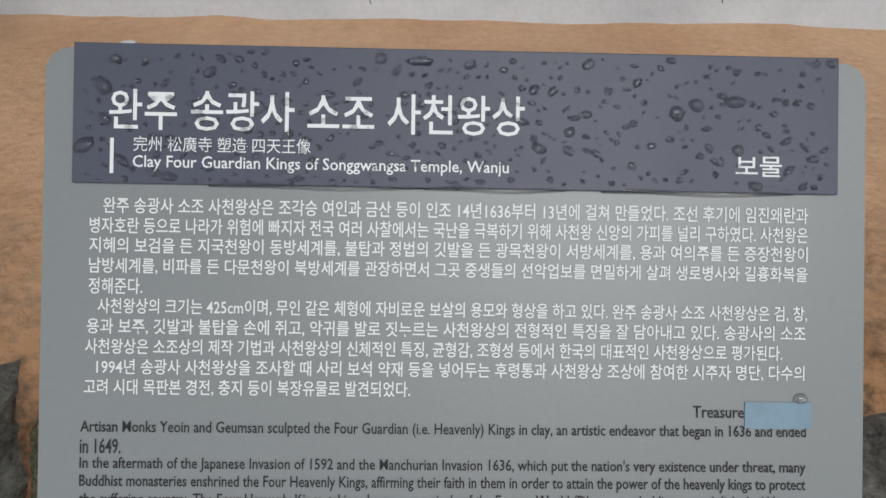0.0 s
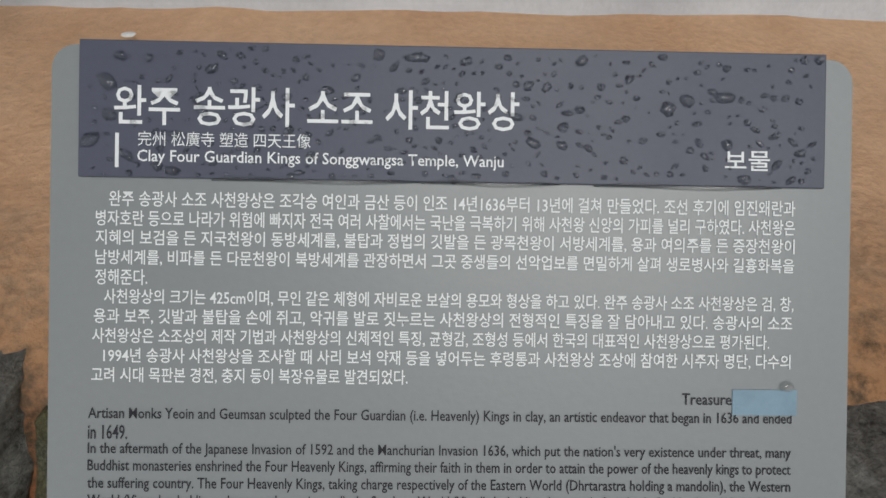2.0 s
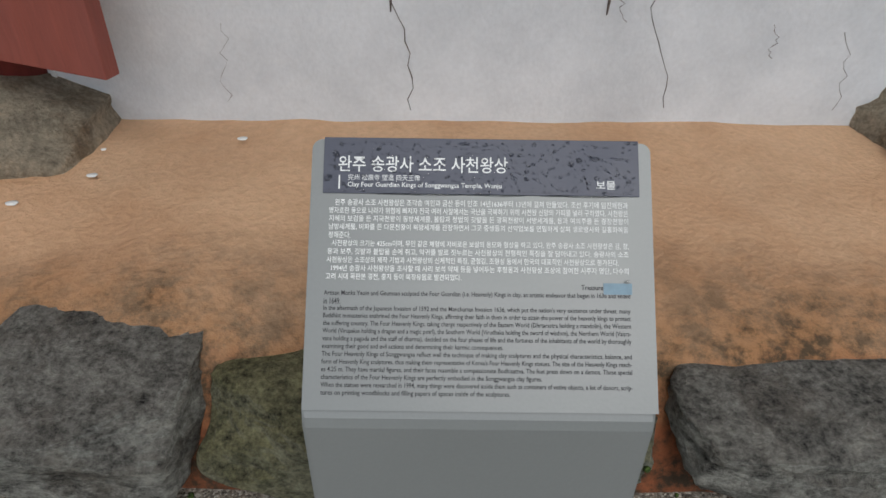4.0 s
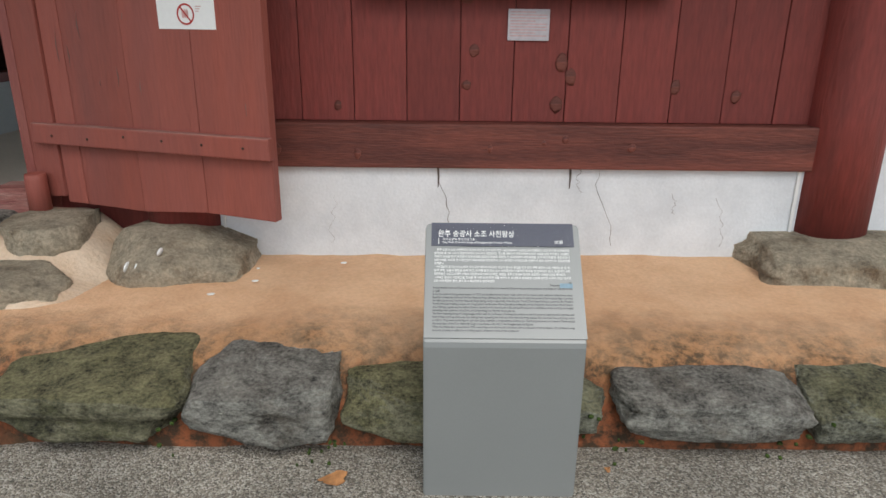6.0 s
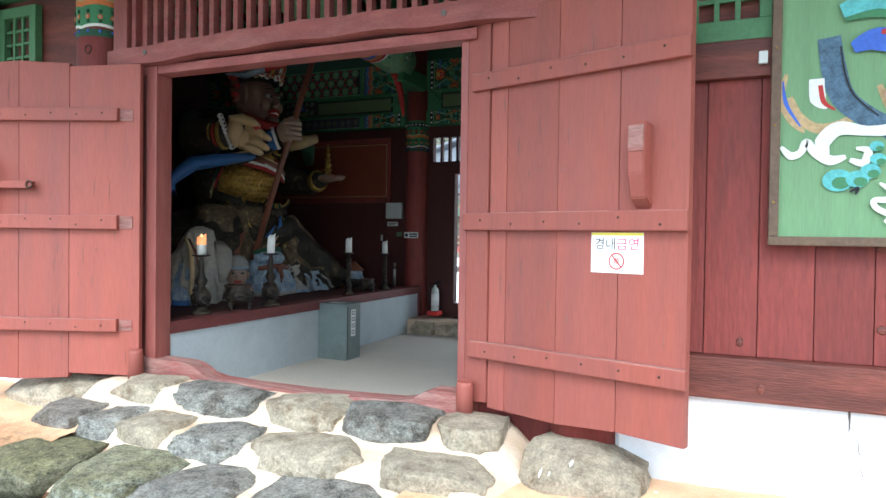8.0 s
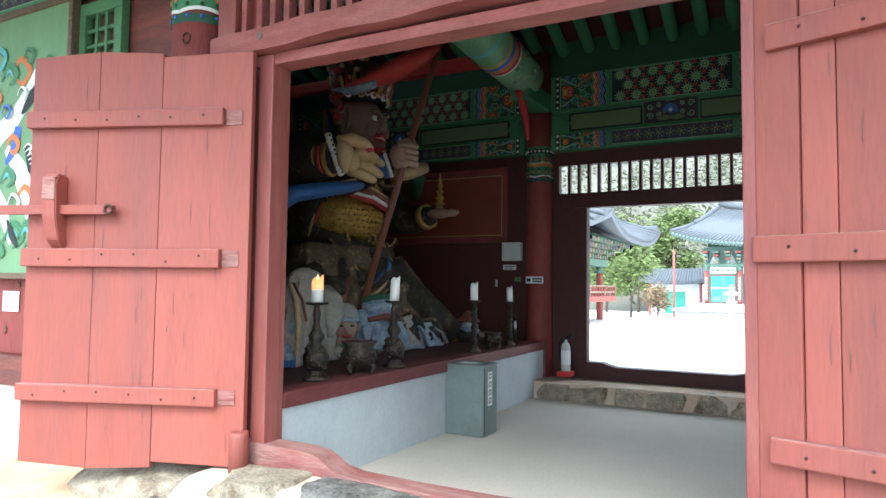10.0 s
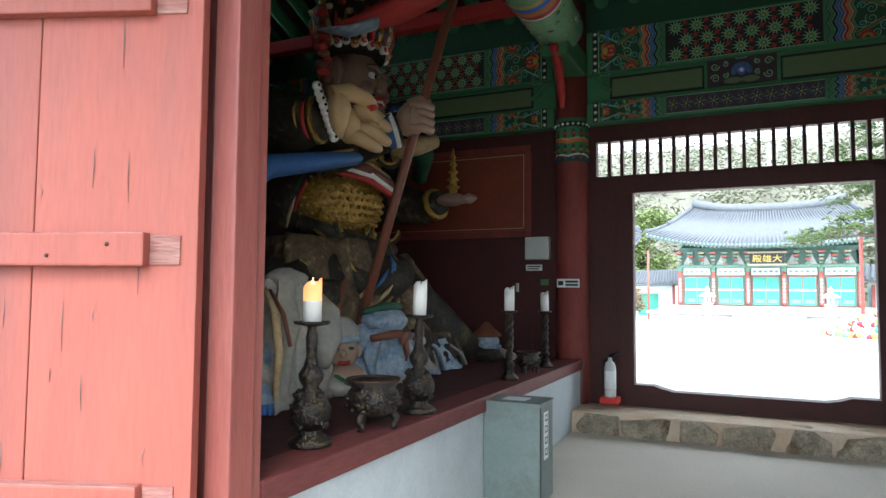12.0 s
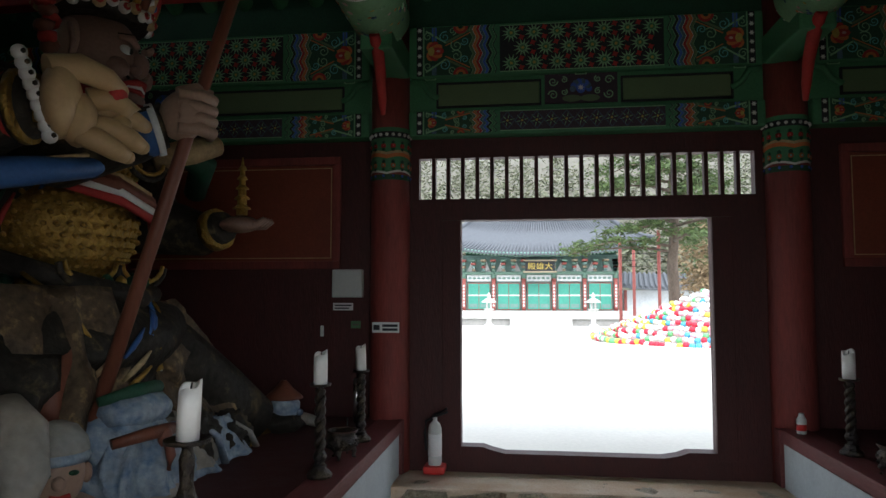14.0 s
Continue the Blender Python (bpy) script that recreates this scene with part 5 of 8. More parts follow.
line("완주 송광사 소조 사천왕상", 195, 920, 0.0352, 0.0225, INKW, 0.0062, "heading")
line("完州 松廣寺 塑造 四天王像", 238, 545, 0.0545, 0.0085, INKW, 0.0062, "heading")
line("Clay Four Guardian Kings of Songgwangsa Temple, Wanju", 237, 893, 0.0655, 0.0088, INKW, 0.0062, "heading")
line("보물", 1297, 1380, 0.0615, 0.0115, INKW, 0.0062, "heading")
bm = bmesh.new()
box(bm, -0.1940, -0.1920, -0.0700, -0.0505, 0.0060, 0.0063)
part("heading_bar", bm, INKW, sign, at=SL_M)
KO = ("완주 송광사 소조 사천왕상은 조각승 여인과 금산 등이 인조 14년1636부터 13년에 걸쳐 만들었다. 조선 후기에 임진왜란과",
      "병자호란 등으로 나라가 위험에 빠지자 전국 여러 사찰에서는 국난을 극복하기 위해 사천왕 신앙의 가피를 널리 구하였다. 사천왕은",
      "지혜의 보검을 든 지국천왕이 동방세계를, 불탑과 정법의 깃발을 든 광목천왕이 서방세계를, 용과 여의주를 든 증장천왕이",
      "남방세계를, 비파를 든 다문천왕이 북방세계를 관장하면서 그곳 중생들의 선악업보를 면밀하게 살펴 생로병사와 길흉화복을",
      "정해준다.",
      "사천왕상의 크기는 425cm이며, 무인 같은 체형에 자비로운 보살의 용모와 형상을 하고 있다. 완주 송광사 소조 사천왕상은 검, 창,",
      "용과 보주, 깃발과 불탑을 손에 쥐고, 악귀를 발로 짓누르는 사천왕상의 전형적인 특징을 잘 담아내고 있다. 송광사의 소조",
      "사천왕상은 소조상의 제작 기법과 사천왕상의 신체적인 특징, 균형감, 조형성 등에서 한국의 대표적인 사천왕상으로 평가된다.",
      "1994년 송광사 사천왕상을 조사할 때 사리 보석 약재 등을 넣어두는 후령통과 사천왕상 조상에 참여한 시주자 명단, 다수의",
      "고려 시대 목판본 경전, 충지 등이 복장유물로 발견되었다.")
KX = ((185, 1432), (162, 1432), (162, 1432), (162, 1432), (162, 255), (178, 1432), (160, 1430), (158, 1388), (178, 1428), (157, 725))
for i, (s, (a, b)) in enumerate(zip(KO, KX)):
    line(s, a, b, 0.0893 + 0.01145 * i, 0.0091, INKW, 0.0040)
line("Treasure", 1228, 1320, 0.2035, 0.0068, INKB, 0.0040)
bm = bmesh.new()
box(bm, (1323 - 810) * U, (1443 - 810) * U, -0.2085, -0.1935, 0.0036, 0.0042, 0.0002)
part("tape", bm, TAPE, sign, "strip of pale blue tape", SL_M)
EN = ("Artisan Monks Yeoin and Geumsan sculpted the Four Guardian (i.e. Heavenly) Kings in clay, an artistic endeavor that began in 1636 and ended",
      "in 1649.",
      "In the aftermath of the Japanese Invasion of 1592 and the Manchurian Invasion 1636, which put the nation's very existence under threat, many",
      "Buddhist monasteries enshrined the Four Heavenly Kings, affirming their faith in them in order to attain the power of the heavenly kings to protect",
      "the suffering country. The Four Heavenly Kings, taking charge respectively of the Eastern World (Dhrtarastra holding a mandolin), the Western",
      "World (Virupaksa holding a dragon and a magic pearl), the Southern World (Virudhaka holding the sword of wisdom), the Northern World (Vaisra-",
      "vana holding a pagoda and the staff of dharma), decided on the four phases of life and the fortunes of the inhabitants of the world by thoroughly",
      "examining their good and evil actions and determining their karmic consequences.",
      "The Four Heavenly Kings of Songgwangsa reflect well the technique of making clay sculptures and the physical characteristics, balance, and",
      "form of Heavenly King sculptures, thus making them representative of Korea's Four Heavenly Kings statues. The size of the Heavenly Kings reach-",
      "es 4.25 m. They have martial figures, and their faces resemble a compassionate Bodhisattva. The feet press down on a demon. These special",
      "characteristics of the Four Heavenly Kings are perfectly embodied in the Songgwangsa clay figures.",
      "When the statues were researched in 1994, many things were discovered inside them such as containers of votive objects, a list of donors, scrip-",
      "tures on printing woodblocks and filling papers of spaces inside of the sculptures.")
EX = (1432, 222, 1432, 1432, 1432, 1432, 1432, 900, 1432, 1432, 1432, 1060, 1432, 930)
for i, (s, b) in enumerate(zip(EN, EX)):
    line(s, 152, b, 0.2155 + 0.0102 * i, 0.0083, INKB, 0.0040)
bm = bmesh.new()
rnd = random.Random(5)
placed = []
for k in range(1500):
    x, y, r = rnd.uniform(-0.210, 0.210), rnd.uniform(-0.074, -0.001), min(0.0046, 0.0009 + rnd.expovariate(1 / 0.0009))
    if len(placed) > 430 or any((x - a) ** 2 + (y - b) ** 2 < (r + c + 0.001) ** 2 for a, b, c in placed):
        continue
    placed.append((x, y, r))
    blob(bm, (x, y, 0.0060), (r * rnd.uniform(0.8, 1.5), r * rnd.uniform(0.6, 1.0), r * 0.42), rough=0.45, rot=(0, 0, rnd.uniform(-50, 50)), sub=2, seed=k, freq=1.3)
for x0, x1 in ((-0.14, -0.02), (-0.02, 0.06), (0.08, 0.19)):
    tube(bm, [(x0 + (x1 - x0) * i / 8, -0.0755 + 0.0006 * math.sin(i), 0.0045) for i in range(9)], [0.001] + [0.0016] * 7 + [0.001], 8)
blob(bm, (0.195, -0.1915, 0.0045), (0.004, 0.003, 0.002), sub=2)
tagged(part("raindrop", bm, WATER, sign, "clear raindrops on the heading strip", SL_M), kind="stuff")


# ---- pictures on the facade ----
def stroke(bm, pts, ws, mi, y, smooth=5):
    """A brush stroke in the picture's plane: a smooth ribbon through points."""
    P = [Vector((a, 0, b)) for a, b in pts]
    n = len(P)
    fine, fw = [], []
    for i in range(n - 1):
        p0, p1, p2, p3 = P[max(i - 1, 0)], P[i], P[i + 1], P[min(i + 2, n - 1)]
        for k in range(smooth):
            t = k / smooth
            fine.append(0.5 * ((2 * p1) + (p2 - p0) * t + (2 * p0 - 5 * p1 + 4 * p2 - p3) * t * t + (3 * p1 - p0 - 3 * p2 + p3) * t ** 3))
            fw.append(ws[i] + (ws[i + 1] - ws[i]) * t)
    fine.append(P[-1])
    fw.append(ws[-1])
    last = None
    for i, p in enumerate(fine):
        d = (fine[min(i + 1, len(fine) - 1)] - fine[max(i - 1, 0)]).normalized()
        nrm = Vector((-d.z, 0, d.x)) * fw[i] / 2
        a, b = bm.verts.new((p.x + nrm.x, y, p.z + nrm.z)), bm.verts.new((p.x - nrm.x, y, p.z - nrm.z))
        if last:
            f = bm.faces.new((last[0], a, b, last[1]))
            f.material_index = mi
        last = (a, b)


def picture(x0, x1, z0, z1, label):
    p = empty("wall_picture", ((x0 + x1) / 2, F - 0.03, z0), label, "picture")
    h, H, t = (x1 - x0) / 2, z1 - z0, 0.042
    bpart("board", -h + t, h - t, 0.0, 0.03, t, H - t, PICG, p, 0.0)
    for q in ((-h, h, 0, t), (-h, h, H - t, H), (-h, -h + t, t, H - t), (h - t, h, t, H - t)):
        bpart("frame_rail", q[0], q[1], -0.025, 0.035, q[2], q[3], FRAME, p, 0.006)
    bm = bmesh.new()
    for k in range(5):
        for s in (-1, 1):
            blob(bm, (s * (h - 0.02), -0.027, 0.2 + k * H / 5), (0.006, 0.004, 0.006), sub=1)
    tagged(part("brass_pin", bm, GOLD, p, "brass pins along the frame"), kind="stuff")
    return p, bmesh.new(), h, H


def layers():
    k = [0]
    def nxt():
        k[0] += 1
        return -0.0015 - 0.0004 * k[0]
    return nxt


pic, bm, h, H = picture(PIC_R[0], PIC_R[1], 1.482, 3.26, "green board painted with blue scrolls and white clouds")
Y = layers()
cr = lambda a, b: ((a + 5) * 0.00152 - h + 0.042, 0.042 + (432 - b) * 0.00152)
S = lambda pts, ws, mi: stroke(bm, [cr(*q) for q in pts], [w * 0.00152 for w in ws], mi, Y())
S([(20, 10), (45, 70), (95, 108), (160, 95), (230, 50)], [16, 26, 30, 24, 8], OC)
S([(10, -60), (-5, 10), (30, 80), (60, 118)], [10, 26, 30, 6], OC)
S([(0, -40), (10, 30), (50, 100)], [4, 12, 4], CB)
S([(250, -10), (285, 65), (340, 92), (400, 88)], [14, 24, 22, 8], OC)
S([(120, -160), (135, -60), (160, 20), (215, 75), (275, 115), (302, 170), (280, 232)], [60, 66, 64, 60, 52, 44, 14], SB)
S([(90, -40), (95, 20), (120, 48)], [40, 44, 10], W)
S([(100, -20), (110, 30), (140, 55)], [12, 14, 5], RD)
S([(345, 330), (375, 275), (430, 240), (500, 215), (560, 170), (585, 100), (560, 30), (500, -30), (440, -90)], [10, 26, 34, 46, 64, 84, 96, 96, 80], SB)
S([(385, 182), (440, 160), (480, 110), (490, 40), (450, -20)], [10, 28, 42, 52, 50], SB)
for a, b in ((352, 322), (372, 292), (398, 268), (430, 252), (465, 238), (500, 232), (540, 205), (575, 168), (600, 120), (388, 170), (405, 215), (450, 205)):
    S([(a - 12, b - 4), (a + 2, b + 6), (a + 15, b - 6)], [3, 13, 3], BK)
S([(150, -130), (165, -40), (190, 20), (250, 80)], [4, 5, 5, 4], BK)
S([(540, 150), (570, 95), (548, 30), (490, -20)], [3, 5, 6, 5], BK)
S([(-2, 160), (25, 188), (52, 178), (66, 148), (90, 180), (130, 205), (170, 195)], [10, 24, 20, 22, 26, 30, 12], W)
S([(120, 190), (110, 150), (150, 112), (220, 122), (280, 118), (292, 80)], [16, 44, 42, 28, 34, 10], W)
S([(180, 205), (215, 215), (225, 180), (195, 172)], [12, 24, 22, 8], W)
S([(390, 120), (350, 160), (315, 195), (280, 250)], [30, 50, 46, 8], W)
S([(300, 130), (340, 120), (380, 105)], [16, 26, 12], W)
S([(560, 10), (620, 40), (645, 70), (610, 110), (592, 150)], [20, 60, 56, 34, 6], W)
S([(570, -20), (600, 20), (600, 60)], [16, 26, 8], TL)
for a, b, r in ((150, 265, 40), (200, 262, 30), (232, 240, 26), (250, 205, 20), (246, 168, 18)):
    x, z = cr(a, b)
    disc(bm, x, Y(), z, r * 0.00152, r * 0.00125, TL, 0, 16)
    disc(bm, x + 0.012, Y(), z - 0.012, r * 0.0009, r * 0.0007, GR, 0, 12)
S([(180, 300), (200, 290), (196, 308)], [4, 14, 4], BK)
S([(255, 275), (288, 300), (280, 322), (243, 325), (250, 348), (290, 372), (272, 385), (300, 402)], [6, 22, 18, 16, 16, 16, 10, 2], W)
S([(292, 350), (325, 358), (330, 378), (365, 392), (383, 420)], [6, 16, 14, 12, 4], W)
x, z = cr(318, 20)
disc(bm, x, Y(), z, 0.085, 0.075, PK, 0, 18)
S([(275, -10), (300, 30), (350, 40), (372, 0)], [4, 6, 6, 3], RD)
S([(290, 8), (318, 20), (345, 4)], [3, 6, 3], BK)
S([(300, 50), (330, 66), (360, 52)], [3, 9, 3], W)
S([(400, 40), (430, 70), (440, 100)], [14, 34, 8], OR)
S([(150, -230), (220, -250), (300, -225), (380, -240), (460, -220)], [40, 60, 50, 60, 30], TL)
S([(160, -205), (240, -215), (330, -190), (430, -200)], [10, 24, 20, 8], GR)
S([(180, -120), (240, -140), (330, -110), (400, -60)], [30, 66, 70, 30], CB)
S([(250, -160), (330, -150), (420, -120)], [12, 36, 14], RD)
S([(120, -330), (230, -360), (360, -330), (520, -350), (680, -300)], [40, 90, 80, 90, 40], W)
S([(520, -260), (620, -200), (700, -100), (690, 0)], [40, 80, 70, 20], OC)
S([(600, 0), (660, -6), (700, -40)], [20, 30, 10], RD)
S([(90, -520), (240, -560), (460, -520), (680, -580)], [60, 110, 120, 60], SB)
part("painted_scene", bm, PICLIST, pic, "slate blue scrolls, white clouds and turquoise lobes")

pic, bm, h, H = picture(PIC_L[0], PIC_L[1], 1.455, 3.33, "green board painted with white and orange scrolls")
Y = layers()
cl = lambda a, b: (h - 0.042 - (225 - a) * 0.0033, 0.042 + (690 - b) * 0.0028)
S = lambda pts, ws, mi: stroke(bm, [cl(*q) for q in pts], [w * 0.003 for w in ws], mi, Y())
S([(-80, 420), (-20, 350), (40, 310), (90, 250), (120, 190)], [30, 56, 50, 40, 12], W)
S([(20, 380), (70, 440), (110, 520), (120, 580)], [20, 54, 60, 14], W)
S([(-10, 480), (20, 540), (50, 620)], [20, 44, 8], W)
S([(70, 300), (105, 260), (130, 225)], [8, 34, 8], BK)
S([(60, 330), (50, 380), (20, 420)], [24, 30, 12], CB)
S([(90, 380), (120, 430), (140, 470)], [10, 50, 14], BK)
for a, b, r in ((60, 195, 34), (112, 325, 26), (92, 512, 30), (42, 375, 22), (150, 260, 16), (-40, 250, 30), (-60, 520, 34)):
    S([(a - r, b), (a, b - r), (a + r, b), (a + r * 0.3, b + r * 0.9), (a - r * 0.4, b + r * 0.4)], [4, 14, 16, 13, 4], OR)
for a, b, r in ((20, 200, 30), (60, 605, 36), (105, 600, 30), (130, 560, 20), (30, 460, 26), (5, 640, 24), (160, 190, 14)):
    S([(a - r, b + 8), (a, b - r), (a + r, b), (a, b + r * 0.7)], [5, 16, 14, 4], GR)
    S([(a - r * 0.5, b), (a, b - r * 0.5), (a + r * 0.5, b)], [3, 10, 3], TL)
S([(40, 560), (60, 600), (80, 630)], [6, 22, 4], BK)
for a, b, r, mi in ((-20, 150, 26, TL), (90, 160, 18, GR), (130, 400, 22, W), (150, 330, 14, TL), (-60, 380, 30, W), (60, 520, 20, W), (-30, 620, 30, TL), (150, 520, 20, W), (20, 290, 16, CB), (75, 250, 14, W), (120, 640, 18, GR), (-90, 300, 34, GR), (-110, 460, 36, OR), (-140, 560, 40, W), (-150, 220, 40, TL), (-190, 380, 60, W), (-200, 600, 40, GR)):
    S([(a - r, b + r * 0.3), (a - r * 0.2, b - r), (a + r, b - r * 0.2), (a + r * 0.4, b + r), (a - r * 0.3, b + r * 0.5)], [3, r * 0.5, r * 0.55, r * 0.4, 2], mi)
    S([(a - r * 0.8, b + r * 0.2), (a - r * 0.2, b - r * 0.8), (a + r * 0.8, b - r * 0.1)], [1.5, 3, 1.5], BK)
for k in range(7):
    S([(95 + 6 * k, 390 + 10 * k), (110 + 6 * k, 380 + 12 * k), (128 + 4 * k, 392 + 10 * k)], [2, 5, 2], W)
part("painted_scene", bm, PICLIST, pic, "white and orange scroll work on green")


def placard(x, z, w, hh, m, lines, label):
    p = empty("placard", (x, F + 0.038, z), label, "placard", "placards under the pictures")
    bpart("plate", -w / 2, w / 2, -0.005, 0, -hh / 2, hh / 2, m, p, 0.001)
    if lines:
        bm = bmesh.new()
        for i in range(9):
            zz = hh / 2 - 0.012 - i * (hh - 0.02) / 9
            box(bm, -w / 2 + 0.01, w / 2 - 0.012 - (0.05 if i % 4 == 3 or i == 0 else 0), -0.0056, -0.0051, zz - 0.0022, zz + 0.0016)
        tagged(part("print_line", bm, PIC["pink"], p, "faint lines of small print"), kind="stuff")


placard(0.578, 1.366, 0.182, 0.132, PLACARD, True, "small pale lilac placard with faint print")
placard(-6.42, 1.30, 0.19, 0.14, PAPER, False, "small white placard on the plank wall")
bm = bmesh.new()
box(bm, -0.02, 0.02, -0.03, 0.0, -0.03, 0.03, 0.006)
thing("bracket_clip", bm, PLASTIC, "small white plastic clip on the timber rail", "clip", at=pose(-0.20, F - 0.012, 2.36))

# ---- stones of podium and steps (pieces of the setting) ----
sd = 100
for x0, x1, kd, y0, y1, z0, z1 in ((-1.31, -0.66, 2, 1.20, 1.64, 0.035, 0.255), (-0.64, -0.16, 1, 1.20, 1.62, 0.03, 0.255), (-0.11, 0.36, 2, 1.22, 1.56, 0.03, 0.24),
                                   (0.42, 0.75, 0, 1.24, 1.5, 0.04, 0.22), (0.82, 1.42, 1, 1.20, 1.56, 0.055, 0.235), (1.45, 1.90, 0, 1.21, 1.54, 0.04, 0.24),
                                   (1.96, 2.45, 2, 1.21, 1.5, 0.05, 0.24), (2.52, 3.05, 1, 1.21, 1.5, 0.05, 0.24), (3.1, 3.6, 0, 1.21, 1.5, 0.05, 0.24)):
    sd += 1
    stone(podium_r, "stone", x0, x1, y0, y1 - 0.04, z0 + 0.045, z1 - 0.008, kd, sd, 0.13)
for i in range(9):
    sd += 1
    x0 = -4.75 - 0.56 * i
    stone(podium_l, "stone", x0 - 0.5, x0, 1.18, 1.55, 0.0, 0.24, (2, 0, 1)[i % 3], sd, 0.16)
ROWS = (((-4.08, -3.66), (-3.64, -2.92), (-2.87, -2.34), (-2.32, -1.77), (-1.74, -1.40)), (3, 1, 3, 1, 3), 2.06, 2.40, 0.33, 0.525), \
       (((-4.42, -4.02), (-3.93, -3.66), (-3.65, -3.27), (-3.22, -2.75), (-2.70, -2.02), (-1.96, -1.33)), (4, 1, 3, 1, 3, 3), 1.72, 2.06, 0.17, 0.385), \
       (((-4.25, -3.62), (-3.56, -3.02), (-2.98, -2.50), (-2.44, -1.82), (-1.78, -1.34)), (2, 0, 1, 1, 0), 1.20, 1.74, 0.03, 0.26), \
       (((-3.9, -3.3), (-3.25, -2.6), (-2.52, -1.95), (-1.88, -1.52)), (0, 3, 0, 2), 0.95, 1.24, -0.05, 0.07)
for xs, kinds, y0, y1, z0, z1 in ROWS:
    for (x0, x1), kd in zip(xs, kinds):
        sd += 1
        stone(steps, "stone", x0, x1, y0, y1, z0, z1, kd, sd, 0.05)
bm = bmesh.new()
rnd = random.Random(8)
for k in range(70):
    x = rnd.choice((-0.66, -0.18, 0.36, 0.78, 1.4, -1.3, 1.89)) + rnd.gauss(0, 0.05)
    blob(bm, (x, rnd.uniform(1.16, 1.30), rnd.uniform(0.0, 0.16)), (rnd.uniform(0.004, 0.012),) * 2 + (0.008,), rough=0.6, sub=1, seed=k)
thing("moss", bm, MOSS, "tufts of green moss between the foot stones", "moss", kind="stuff")
bm = bmesh.new()
rnd = random.Random(9)
for k in range(2600):
    x, y = rnd.uniform(-2.2, 2.6), rnd.uniform(0.35, 1.26) if rnd.random() < 0.75 else rnd.uniform(-0.6, 0.4)
    r = rnd.uniform(0.002, 0.0055)
    for _ in (0,):
        a = rnd.random() * 6.28
        q = [bm.verts.new((x + r * math.cos(a + t), y + r * math.sin(a + t), 0.001)) for t in (0, 2.1, 4.2)] + [bm.verts.new((x, y, r))]
        for i0, i1, i2 in ((0, 1, 3), (1, 2, 3), (2, 0, 3)):
            bm.faces.new((q[i0], q[i1], q[i2]))
tagged(thing("loose_gravel", bm, leafmat("gravel_chips", (0.22, 0.205, 0.18), 0.6), "loose grey gravel chips", "gravel"), kind="stuff")
LEAF = mat("dry_leaf", (0.42, 0.20, 0.08), 0.8, var=0.3, scale=40, bump=0.3)
for x, y, r, a in ((-0.13, 1.10, 0.042, 20), (-1.45, 1.02, 0.03, 80), (1.2, 0.9, 0.012, 10), (1.78, 1.05, 0.014, 70), (0.75, 1.16, 0.012, 140)):
    bm = bmesh.new()
    o = [(r * math.cos(t) * (1 + 0.25 * math.sin(5 * t)), 0.75 * r * math.sin(t) * (1 + 0.2 * math.sin(3 * t)), 0.006 + 0.006 * math.sin(2 * t)) for t in [2 * math.pi * k / 18 for k in range(18)]]
    extrude_poly(bm, o, (0, 0, 0.0015))
    thing("dry_leaf", bm, LEAF, "curled brown dry leaf lying on gravel", "leaf", "fallen leaves", at=pose(x, y, 0.002, 0, 0, a))
DROP = mat("white_dropping", (0.8, 0.8, 0.78), 0.8, bump=0)
for x, y, r in ((-0.244, 2.23, 0.011), (-0.60, 2.03, 0.011), (-0.75, 1.90, 0.012), (-0.62, 2.16, 0.006)):
    bm = bmesh.new()
    blob(bm, (0, 0, 0), (r * 1.4, r, 0.003), rough=0.5, sub=2)
    thing("bird_dropping", bm, DROP, "small white spot on sandy mortar", "spot", "white spots", at=pose(x, y, 0.298 + 0.07 * (y - 1.9)))


